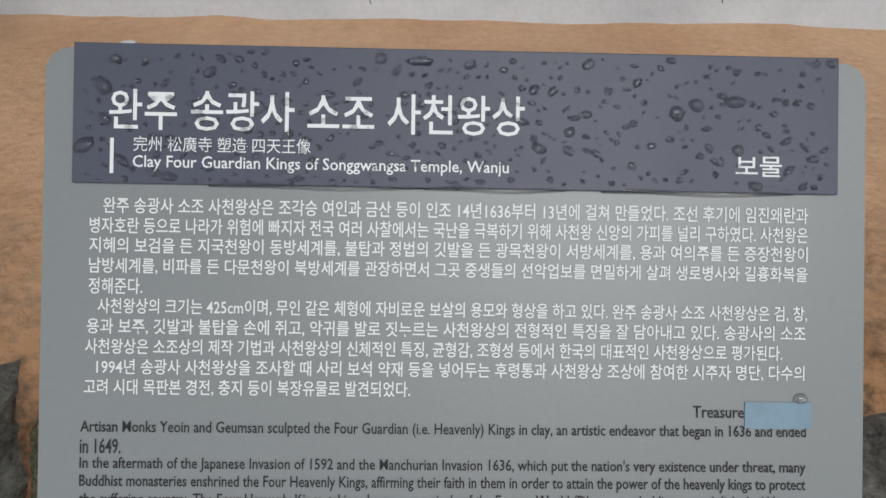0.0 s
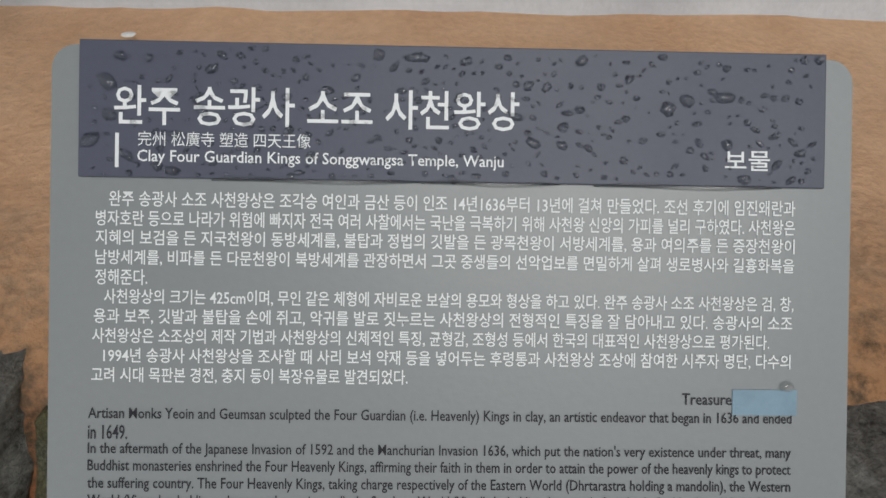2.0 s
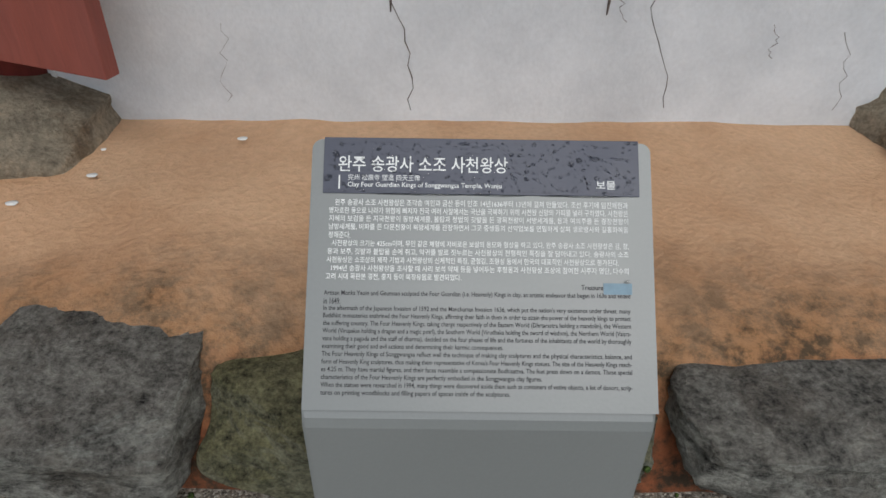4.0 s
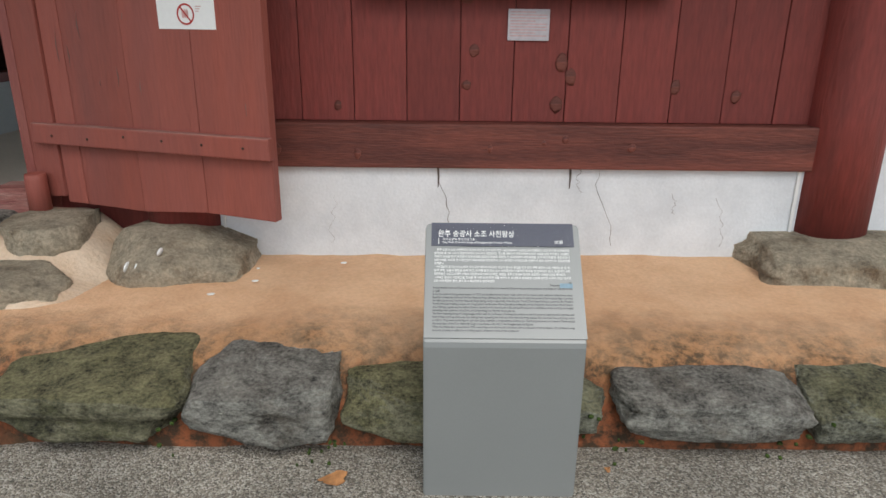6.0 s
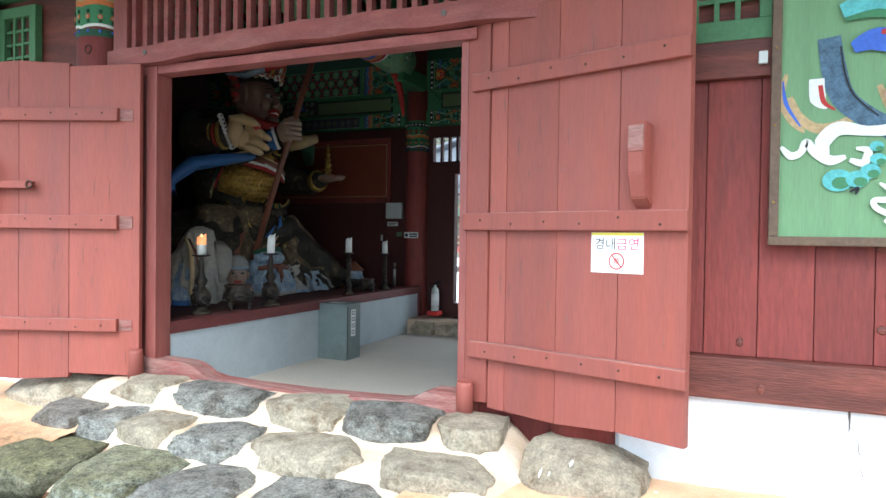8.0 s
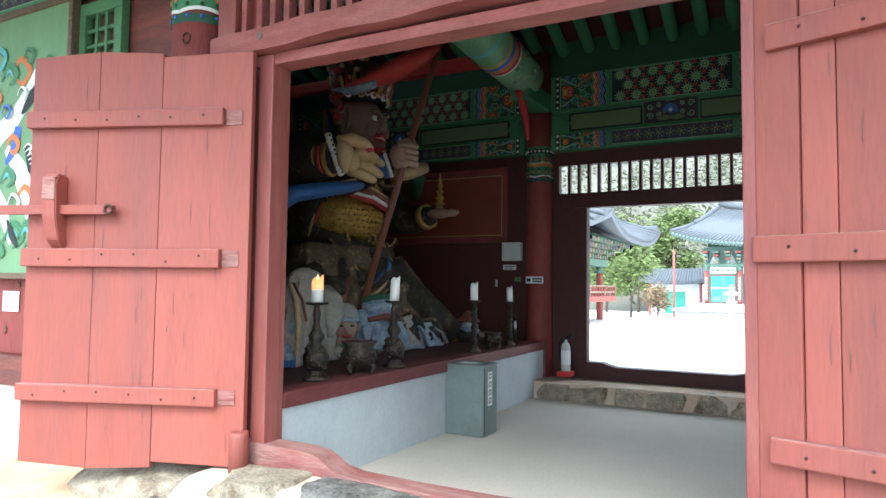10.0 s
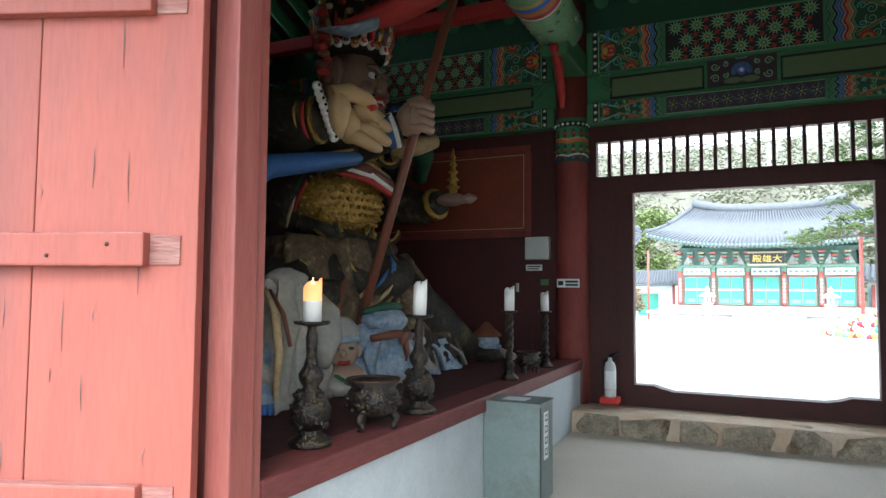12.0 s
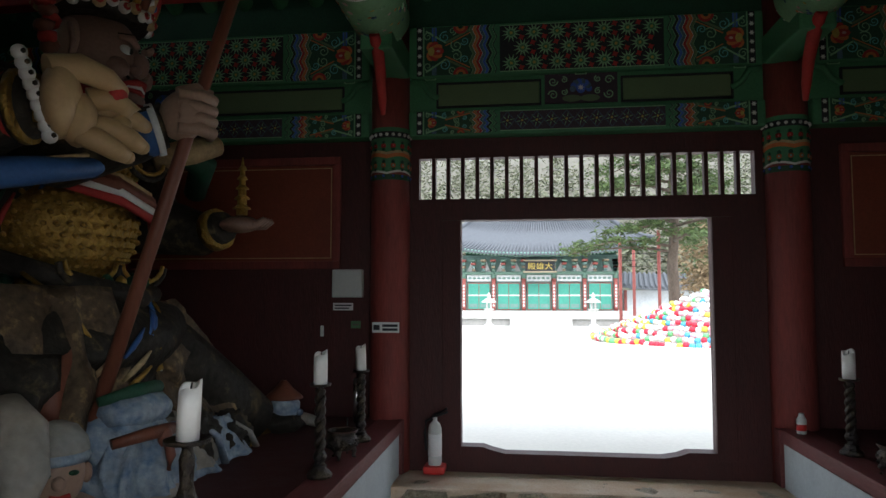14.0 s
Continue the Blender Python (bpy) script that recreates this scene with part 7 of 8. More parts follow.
for k in range(4):
    z = 2.685 - 0.052 * k
    tube(bm, [(-4.70, 4.72, z), (-4.625, 4.78, z + 0.006), (-4.60, 4.86, z), (-4.635, 4.91, z - 0.004)], [0.028, 0.032, 0.031, 0.024], 10, SP_)
    blob(bm, (-4.64, 4.915, z - 0.004), (0.024, 0.024, 0.024), SP_, sub=2)
tube(bm, [(-4.72, 4.76, 2.70), (-4.66, 4.82, 2.735), (-4.615, 4.875, 2.72)], [0.034, 0.032, 0.024], 10, SP_)
for k in range(8):                     # striped cuff
    a = 2 * math.pi * k / 8
    tube(bm, [(-4.90 + 0.02 * math.sin(a), 4.70 + 0.118 * math.cos(a), 2.49 + 0.118 * math.sin(a)), (-4.83 + 0.02 * math.sin(a), 4.765 + 0.118 * math.cos(a), 2.53 + 0.118 * math.sin(a))], 0.012, 6, RB)
tube(bm, [(-5.7, 5.75, 2.58), (-5.55, 6.0, 2.20), (-5.2, 5.98, 2.15), (-5.02, 5.90, 2.19)], [0.24, 0.22, 0.14, 0.10], 16, RB)
tube(bm, [(-5.12, 5.94, 2.165), (-5.06, 5.92, 2.18)], [0.135, 0.135], 16, GD)
blob(bm, (-4.91, 5.88, 2.20), (0.13, 0.085, 0.055), SD_, 0.05, sub=3)
for k in range(4):
    tube(bm, [(-4.86, 5.84 + 0.04 * k, 2.195), (-4.79, 5.86 + 0.045 * k, 2.20), (-4.745, 5.88 + 0.045 * k, 2.235)], [0.027, 0.025, 0.017], 8, SD_)
tube(bm, [(-5.55, 5.65, 2.78), (-5.25, 5.62, 2.72), (-5.1, 5.75, 2.55), (-5.25, 5.95, 2.42)], [0.10, 0.11, 0.09, 0.07], 14, DG_)
tube(bm, [(-5.28, 5.50, 2.55), (-5.1, 5.62, 2.62), (-5.02, 5.78, 2.68)], [0.07, 0.08, 0.06], 12, OC_)
# small gilt pagoda on the palm
for k in range(5):
    z = 2.255 + 0.062 * k
    w = 0.052 - 0.007 * k
    lathe(bm, [(w * 0.7, z), (w * 0.7, z + 0.035), (w * 1.15, z + 0.04), (w * 0.5, z + 0.066)], (-4.88, 5.84, 0), 8, GD)
lathe(bm, [(0.012, 2.565), (0.004, 2.62)], (-4.88, 5.84, 0), 8, GD)
# blue scarf
tube(bm, [(-5.35, 3.95, 1.75), (-5.42, 3.85, 2.00), (-5.30, 4.05, 2.20), (-5.15, 4.35, 2.27), (-5.05, 4.60, 2.33), (-5.1, 4.85, 2.42)], [0.05, 0.09, 0.11, 0.09, 0.07, 0.04], 14, BL_, flat=0.7)
tube(bm, [(-5.10, 4.40, 2.33), (-5.0, 4.62, 2.395)], [0.012, 0.012], 6, OC_)
# head, beard ring, ears and crown
blob(bm, (-5.52, 5.28, 3.08), (0.235, 0.225, 0.29), SD_, 0.05, seed=11, sub=4)
blob(bm, (-5.285, 5.33, 3.045), (0.065, 0.045, 0.075), SD_, 0.04, sub=3)          # nose
for q in (-1, 1):
    blob(bm, (-5.275, 5.33 + 0.045 * q, 3.005), (0.038, 0.032, 0.030), SD_, 0, sub=2)
    blob(bm, (-5.345, 5.325 + 0.115 * q, 3.00), (0.075, 0.075, 0.07), SD_, 0.05, sub=3)
    blob(bm, (-5.310, 5.325 + 0.088 * q, 3.108), (0.036, 0.042, 0.030), WH_, 0, sub=3)
    blob(bm, (-5.279, 5.330 + 0.082 * q, 3.104), (0.012, 0.017, 0.017), RB, 0, sub=2)
    tube(bm, [(-5.268, 5.325 + 0.035 * q, 3.135), (-5.268, 5.325 + 0.09 * q, 3.168), (-5.31, 5.325 + 0.15 * q, 3.165)], [0.020, 0.026, 0.012], 10, SD_)
    tube(bm, [(-5.262, 5.325 + 0.035 * q, 3.150), (-5.262, 5.325 + 0.09 * q, 3.185), (-5.31, 5.325 + 0.15 * q, 3.182)], [0.008, 0.012, 0.004], 8, RB)
    tube(bm, [(-5.315, 5.325 + 0.125 * q, 2.99), (-5.285, 5.325 + 0.075 * q, 2.955)], [0.006, 0.008], 6, RB)
tube(bm, [(-5.315, 5.245, 2.925), (-5.272, 5.30, 2.945), (-5.268, 5.36, 2.945), (-5.305, 5.42, 2.925)], [0.012, 0.020, 0.020, 0.012], 10, RD_)
tube(bm, [(-5.305, 5.26, 2.915), (-5.268, 5.33, 2.922), (-5.298, 5.41, 2.915)], [0.010, 0.013, 0.010], 8, WH_)
tube(bm, [(-5.310, 5.255, 2.900), (-5.275, 5.33, 2.892), (-5.302, 5.41, 2.900)], [0.012, 0.019, 0.012], 10, RD_)
blob(bm, (-5.325, 5.33, 2.845), (0.075, 0.085, 0.055), SD_, 0.05, sub=3)
for y in (5.055, 5.53):
    blob(bm, (-5.53, y, 3.09), (0.075, 0.035, 0.145), SP_, 0.05, rot=(0, 12, 0), sub=3)
    tube(bm, [(-5.49, y - 0.03, 3.19), (-5.46, y - 0.035, 3.09), (-5.50, y - 0.03, 2.98)], [0.014, 0.016, 0.012], 8, SD_)
for k in range(20):                    # band of rosettes round the crown's foot
    a = radians(-130 + 13 * k)
    c, d = math.cos(a), math.sin(a)
    for rr, mi, o in ((0.036, WH_ if k % 3 else OC_, 0.282), (0.024, RD_, 0.300), (0.012, OC_, 0.314)):
        blob(bm, (-5.52 + o * c, 5.28 + o * d, 3.315 + 0.02 * (k % 2)), (rr, rr, rr), mi, 0, sub=2)
    tube(bm, [(-5.52 + 0.29 * c, 5.28 + 0.29 * d, 3.35), (-5.52 + 0.315 * c, 5.28 + 0.315 * d, 3.44), (-5.52 + 0.34 * c, 5.28 + 0.34 * d, 3.54)], [0.020, 0.026, 0.006], 8, (RD_, GD, SPR, OC_)[k % 4])
tube(bm, [(-5.5, 5.05, 2.85), (-5.35, 5.15, 2.76), (-5.25, 5.3, 2.74), (-5.35, 5.48, 2.78)], [0.06, 0.07, 0.075, 0.06], 12, RD_)
lathe(bm, [(0.26, 3.27), (0.285, 3.31), (0.27, 3.36), (0.30, 3.50), (0.33, 3.62), (0.25, 3.72), (0.12, 3.80)], (-5.52, 5.28, 0), 24, RB)
rnd = random.Random(3)
for k in range(90):
    a, z = rnd.uniform(0, 6.28), rnd.uniform(3.40, 3.66)
    r = 0.285 + 0.08 * (z - 3.3)
    blob(bm, (-5.52 + r * math.cos(a), 5.28 + r * math.sin(a), z), (0.035, 0.035, 0.03), rnd.choice((RD_, RD_, OC_, GD, RB, WH_, BL_)), 0.4, sub=1, seed=k)
for k in range(12):
    blob(bm, (-5.56, 4.98 - 0.025 * (k % 3), 3.05 + 0.045 * k), (0.05, 0.045, 0.04), RD_ if k % 2 else SPR, 0.5, sub=2, seed=k)
# spear with a red plume
tube(bm, [(-4.955, 4.55, 1.20), (-4.68, 4.81, 2.57), (-4.44, 5.04, 3.75)], [0.032, 0.032, 0.032], 12, SPR)
tube(bm, [(-4.47, 5.01, 3.62), (-4.60, 4.92, 3.52), (-4.80, 4.76, 3.37), (-5.02, 4.60, 3.24), (-5.14, 4.50, 3.21)], [0.07, 0.16, 0.17, 0.10, 0.02], 18, RD_, flat=0.55)
tube(bm, [(-4.92, 4.66, 3.25), (-5.06, 4.54, 3.175), (-5.22, 4.42, 3.17)], [0.10, 0.09, 0.02], 14, RBL, flat=0.35)
thing("guardian_statue", bm, ST, "large painted clay guardian figure with gilt armour and a long spear", "statue")


def figurine(name, label, build):
    bm = bmesh.new()
    build(bm)
    return thing(name, bm, ST, label, "statue", "small clay figures")


def draped(bm):
    drape(bm, (-4.90, 3.66, 0.862), (-4.93, 3.78, 1.50), (0.25, 0.31), (0.10, 0.13), 9, 0.26, RL, 2.0, RL, 1.6, 24, 108)
    blob(bm, (-4.93, 3.78, 1.50), (0.105, 0.135, 0.07), RL, 0.2, seed=23, sub=3)
    drape(bm, (-4.80, 3.42, 0.862), (-4.90, 3.56, 1.24), (0.10, 0.09), (0.05, 0.06), 5, 0.15, RBL, 6.0, BL_, 0.6)
    tube(bm, [(-4.82, 3.90, 1.42), (-4.72, 3.86, 1.34), (-4.66, 3.80, 1.20), (-4.66, 3.76, 1.05)], [0.05, 0.075, 0.07, 0.03], 14, RL, flat=0.45)
    tube(bm, [(-4.86, 3.52, 1.46), (-4.74, 3.46, 1.34), (-4.68, 3.42, 1.16), (-4.68, 3.40, 0.95)], [0.012, 0.02, 0.02, 0.016], 10, OC_, flat=0.6)
    tube(bm, [(-4.84, 3.54, 1.45), (-4.72, 3.50, 1.33), (-4.66, 3.48, 1.18)], [0.008, 0.012, 0.010], 8, SPR)


def capped(bm):
    x, y = -4.85, 4.19
    blob(bm, (x, y, 1.09), (0.10, 0.10, 0.125), SP_, 0.06, sub=3)
    lathe(bm, [(0.108, 1.16), (0.115, 1.19), (0.105, 1.23), (0.07, 1.275), (0.02, 1.295)], (x, y, 0), 18, RL)
    lathe(bm, [(0.112, 1.145), (0.119, 1.16), (0.113, 1.185)], (x, y, 0), 18, RBL)
    blob(bm, (x + 0.07, y - 0.075, 1.085), (0.024, 0.024, 0.028), SP_, 0, sub=2)
    for s in (-1, 1):
        blob(bm, (x + 0.065 + 0.032 * s, y - 0.062 + 0.032 * s, 1.115), (0.018, 0.018, 0.010), DG_, 0, sub=2)
        blob(bm, (x + 0.075 * s, y + 0.075 * s, 1.09), (0.02, 0.02, 0.04), SP_, 0, sub=2)
    tube(bm, [(x + 0.045, y - 0.09, 1.035), (x + 0.072, y - 0.072, 1.03), (x + 0.092, y - 0.042, 1.035)], 0.011, 8, RD_)
    blob(bm, (x - 0.02, y - 0.01, 0.93), (0.19, 0.17, 0.10), SP_, 0.2, seed=25)
    blob(bm, (x + 0.06, y - 0.08, 0.90), (0.09, 0.10, 0.10), DG_, 0.2, seed=26)
    tube(bm, [(x - 0.02, y - 0.17, 0.97), (x + 0.09, y - 0.17, 0.90), (x + 0.13, y - 0.06, 0.88)], [0.05, 0.05, 0.035], 10, RL)


def bent(bm):
    blob(bm, (-4.90, 4.70, 1.08), (0.18, 0.24, 0.22), RBL, 0.15, seed=31, sub=4)
    blob(bm, (-4.86, 4.70, 1.25), (0.15, 0.20, 0.09), RBL, 0.15, seed=32, sub=3)
    tube(bm, [(-4.90, 4.50, 1.31), (-4.80, 4.62, 1.345), (-4.80, 4.78, 1.34), (-4.90, 4.90, 1.30)], [0.02, 0.032, 0.032, 0.02], 10, DG_)
    tube(bm, [(-4.80, 4.45, 1.15), (-4.70, 4.56, 1.175), (-4.68, 4.70, 1.17), (-4.74, 4.86, 1.14)], [0.022, 0.028, 0.028, 0.022], 10, SPR)
    blob(bm, (-4.675, 4.64, 1.15), (0.03, 0.035, 0.045), SPR, 0.2, sub=2)
    tube(bm, [(-4.67, 4.65, 1.14), (-4.655, 4.66, 1.06), (-4.66, 4.65, 1.0)], [0.02, 0.022, 0.012], 8, SPR)
    drape(bm, (-4.87, 4.70, 0.862), (-4.88, 4.70, 1.16), (0.20, 0.29), (0.15, 0.20), 11, 0.20, RBL, 4.0, RL, 0.5)
    for s, y0 in ((0, 5.12), (1, 5.52)):
        blob(bm, (-4.84, y0 + 0.06, 1.0 - 0.05 * s), (0.13, 0.20, 0.17 - 0.03 * s), RB, 0.3, seed=35 + s, sub=4, freq=5)
        drape(bm, (-4.80, y0 + 0.02, 0.862), (-4.86, y0 - 0.04, 1.16 - 0.08 * s), (0.12, 0.20), (0.07, 0.10), 6, 0.18, RL if s == 0 else RBL, 9.0 + s, RBL, 1.0)
        tube(bm, [(-4.80, y0 + 0.02, 1.13 - 0.07 * s), (-4.70, y0 + 0.08, 1.03 - 0.06 * s), (-4.69, y0 + 0.15, 0.88)], [0.02, 0.035, 0.025], 10, RBL if s == 0 else RL, flat=0.5)


def imp(bm):
    blob(bm, (-4.74, 6.27, 1.0), (0.10, 0.10, 0.10), RBL, 0.1, sub=3)
    lathe(bm, [(0.13, 1.06), (0.12, 1.08), (0.06, 1.13), (0.02, 1.18)], (-4.75, 6.27, 0), 16, SPR)
    blob(bm, (-4.64, 6.27, 0.97), (0.028, 0.026, 0.025), RBL, 0, sub=2)
    blob(bm, (-4.76, 6.27, 0.90), (0.14, 0.18, 0.08), RB, 0.25, seed=41)
    tube(bm, [(-4.7, 6.36, 0.93), (-4.6, 6.38, 0.90), (-4.52, 6.32, 0.89)], [0.04, 0.04, 0.03], 9, RL)


figurine("draped_statue", "clay figure in a grey-beige robe with blue hems", draped)
figurine("capped_statue", "small crouching clay figure in a grey cap", capped)
figurine("bent_statue", "bent clay figure in a pale blue robe with a red belt", bent)
figurine("small_statue", "small blue clay figure under a brown hat", imp)


# ---- courtyard ----
def tiled_roof(parent, x0, x1, y_eave, y_ridge, z_eave, z_ridge, lift, n, gable=0.0):
    """One pitch of a tiled roof with rounded cover tiles and lifted corners; gable: how far the ridge is shorter at each end."""
    bm = bmesh.new()
    def P(u, v):
        a, b = x0 + gable * v, x1 - gable * v
        x = a + (b - a) * u
        e = abs(2 * u - 1) ** 3
        sag = -0.35 * math.sin(math.pi * v) * (z_ridge - z_eave) * 0.3
        return (x, y_eave + (y_ridge - y_eave) * v, z_eave + (z_ridge - z_eave) * v + sag + lift * e * (1 - v * 0.7))
    nu, nv = 40, 8
    gr = [[bm.verts.new(P(i / nu, j / nv)) for j in range(nv + 1)] for i in range(nu + 1)]
    lo = [[bm.verts.new(Vector(P(i / nu, j / nv)) - Vector((0, 0, 0.16))) for j in (0, nv)] for i in range(nu + 1)]
    for i in range(nu):
        for j in range(nv):
            bm.faces.new((gr[i][j], gr[i + 1][j], gr[i + 1][j + 1], gr[i][j + 1]))
        bm.faces.new((gr[i][0], gr[i + 1][0], lo[i + 1][0], lo[i][0]))
        bm.faces.new((lo[i][0], lo[i + 1][0], lo[i + 1][1], lo[i][1]))
    part("tile_bed", bm, TILE, parent)
    bm = bmesh.new()
    for k in range(n):
        u = (k + 0.5) / n
        tube(bm, [Vector(P(u, j / 8)) + Vector((0, 0, 0.05)) for j in range(9)], (x1 - x0) / n * 0.30, 6)
    tagged(part("cover_tiles", bm, TILE, parent, "rows of rounded grey cover tiles"), kind="stuff")
    return P


def hall():
    gz = court_z(58)
    h = empty("temple_hall", (0, 58, gz), "wide temple hall with a grey tiled roof and green doors", "temple")
    def bx(name, x0, x1, y0, y1, z0, z1, m, bevel=0.0, label="", par=None):
        return bpart(name, x0, x1, y0 - 58, y1 - 58, z0 - gz, z1 - gz, m, par or h, bevel, label)
    bx("terrace", -10.6, 6.2, 55.6, 66, gz - 0.2, gz + 0.62, GSTEP, 0.03, "grey stone terrace")
    bx("terrace_edge", -10.8, 6.4, 55.4, 66, gz + 0.62, gz + 0.80, GRANITE, 0.02, "pale stone coping")
    bx("base", -9.2, 4.7, 57.2, 65, gz + 0.80, 0.30, GRANITE, 0.02)
    for i in range(4):
        bx("step", -4.6, 0.2, 54.4 + 0.3 * i, 55.7, gz - 0.05, gz + 0.2 * (i + 1), GRANITE, 0.01)
    bx("wall", -8.6, 4.1, 58.25, 64.5, 0.30, 4.9, FAR["teal"])
    cols = [-8.5 + 2.48 * i for i in range(6)]
    for x in cols:
        bm = bmesh.new()
        tube(bm, [(x, 0, 0.30 - gz), (x, 0, 2.95 - gz)], 0.17, 12)
        part("column", bm, FAR["red"], h)
        bm = bmesh.new()
        tube(bm, [(x, 0, 2.95 - gz), (x, 0, 3.55 - gz)], 0.175, 12)
        part("painted_head", bm, FAR["green"], h)
        bx("verse_board", x - 0.13, x + 0.13, 57.78, 57.82, 0.5, 2.6, FAR["red"], 0.0, "narrow red board with pale characters")
        bm = bmesh.new()
        for k in range(7):
            disc(bm, x, -0.225, 0.72 + 0.27 * k - gz, 0.085, 0.10, 0, 0, 8)
        part("pale_characters", bm, FAR["white"], h)
    for i in range(5):
        a, b = cols[i] + 0.30, cols[i + 1] - 0.30
        d = bx("door", a, b, 58.08, 58.2, 0.35, 2.60, FAR["red"], 0.0, "green panelled door in a red frame")
        for k in range(2):
            p, q = a + 0.05 + k * (b - a - 0.05) / 2, a + (k + 1) * (b - a - 0.05) / 2
            bx("leaf", p, q, 58.04, 58.1, 0.42, 2.53, DOORG, 0.0, "", d).location = (0, 0, 0)
            bx("lattice_rail", p, q, 58.02, 58.05, 1.50, 1.62, FAR["white"], 0.0, "", d)
            bx("foot_panel", p + 0.1, q - 0.1, 58.02, 58.05, 0.55, 0.85, FAR["teal"], 0.0, "", d)
        bx("fresco", a - 0.05, b + 0.05, 58.1, 58.2, 2.72, 3.25, FAR["white"], 0.0, "pale blue painted frieze panel")
        bm = bmesh.new()
        for k in range(5):
            disc(bm, a + (b - a) * (k + 0.5) / 5, 0.095, 2.98 - gz, 0.15, 0.10, 0 if k % 2 else 2, 0, 10)
        part("fresco_shapes", bm, FARLIST, h)
        bm = bmesh.new()
        x = (a + b) / 2
        for q in (-0.62, 0.62):
            extrude_poly(bm, [(x + q - 0.42, 0.10, 3.50 - gz), (x + q + 0.42, 0.10, 3.50 - gz), (x + q, 0.10, 4.35 - gz)], (0, 0.06, 0), 0)
        part("pale_gusset", bm, FAR["white"], h)
    bx("beam", -8.7, 4.2, 57.85, 58.2, 3.28, 3.52, FAR["green"], 0.0, "painted green beam")
    bm = bmesh.new()
    for i in range(6):
        for j in range(3):
            x = cols[i] + (0.83 * j if i < 5 else 0)
            for k in range(4):
                box(bm, x - 0.12 - 0.03 * k, x + 0.12 + 0.03 * k, -0.35 - 0.22 * k, 0.2, 3.56 + 0.26 * k - gz, 3.72 + 0.26 * k - gz, 0, (0, 1, 2, 3)[(k + j) % 4])
    part("bracket_row", bm, FARLIST, h, "stacked green and orange brackets")
    bx("name_board", -3.40, -1.02, 56.7, 56.8, 3.52, 4.32, PIC["black"], 0.0, "dark name board with gold characters")
    for q in ((-3.55, -0.87, 4.32, 4.44), (-3.55, -0.87, 3.40, 3.52)):
        bx("board_edge", q[0], q[1], 56.66, 56.82, q[2], q[3], FAR["ochre"])
    part("gold_characters", text_mesh("殿雄大", 2.0, 0.55), None, h, at=pose(-3.2, -1.32, 3.65 - gz, 90)).data.materials.append(PIC["yellow"])
    bx("hall_behind", -8.4, 4.0, 58.4, 64.4, 4.8, 5.6, PIC["deep"])
    P = tiled_roof(h, -10.9, 6.6, 55.9 - 58, 61.2 - 58, 4.95 - gz, 8.05 - gz, 1.0, 60, 3.1)
    bm = bmesh.new()
    n = 62
    for k in range(n):
        u = (k + 0.5) / n
        q = Vector(P(u, 0))
        blob(bm, q + Vector((0, -0.02, 0.0)), (0.11, 0.04, 0.10), sub=1)
    tagged(part("tile_ends", bm, FAR["teal"], h, "green tile ends along the eaves"), kind="stuff")
    bm = bmesh.new()
    for k in range(60):
        u = (k + 0.5) / 60
        a, b = Vector(P(u, 0.0)), Vector(P(u, 0.32))
        tube(bm, [a + Vector((0, 0.1, -0.22)), b + Vector((0, 0, -0.30))], 0.08, 6)
    tagged(part("rafter_ends", bm, FAR["green"], h, "green rafters under the eaves"), kind="stuff")
    bm = bmesh.new()
    pts = [Vector(P(i / 14, 1.0)) + Vector((0, 0, 0.2 + 0.35 * abs(2 * i / 14 - 1) ** 3)) for i in range(15)]
    tube(bm, pts, 0.22, 8, flat=1.6)
    part("ridge", bm, TILE, h)
    for s in (0, 1):
        bm = bmesh.new()
        tube(bm, [Vector(P(s, 1)) + Vector((0, 0, 0.15)), Vector(P(s, 0.6)) + Vector((0, 0, 0.15)), Vector(P(s, 0.45)) + Vector((0, 0, 0.2))], 0.19, 8)
        tube(bm, [Vector(P(s, 0.5)) + Vector((0, 0, 0.1)), Vector(P(s, 0.2)) + Vector((0, 0, 0.14)), Vector(P(s, 0)) + Vector((0, 0, 0.2))], 0.15, 8)
        part("hip_ridge", bm, TILE, h)


hall()


def stone_lantern(x, y, s):
    bm = bmesh.new()
    lathe(bm, [(0.45, 0), (0.45, 0.12), (0.30, 0.2), (0.16, 0.32), (0.15, 1.05), (0.28, 1.18), (0.36, 1.25), (0.36, 1.3), (0.2, 1.31)], seg=8)
    c = thing("stone_lantern", bm, GRANITE, "pale granite lantern standing in the courtyard", "stone lantern", "stone lanterns", at=pose(x, y, court_z(y) - 0.03) @ Matrix.Scale(s, 4))
    bm = bmesh.new()
    for k in range(4):
        a = math.pi / 4 + k * math.pi / 2
        obox(bm, pose(0.17 * math.cos(a), 0.17 * math.sin(a), 1.50, 0, 0, 45), 0.1, 0.1, 0.40)
    part("fire_box", bm, GRANITE, c)
    bm = bmesh.new()
    lathe(bm, [(0.50, 1.70), (0.52, 1.76), (0.26, 1.95), (0.1, 2.02), (0.12, 2.08), (0.15, 2.18), (0.08, 2.30), (0.02, 2.40)], seg=8)
    part("cap", bm, GRANITE, c)


stone_lantern(-5.95, 50, 1.05)
stone_lantern(1.35, 50, 1.05)

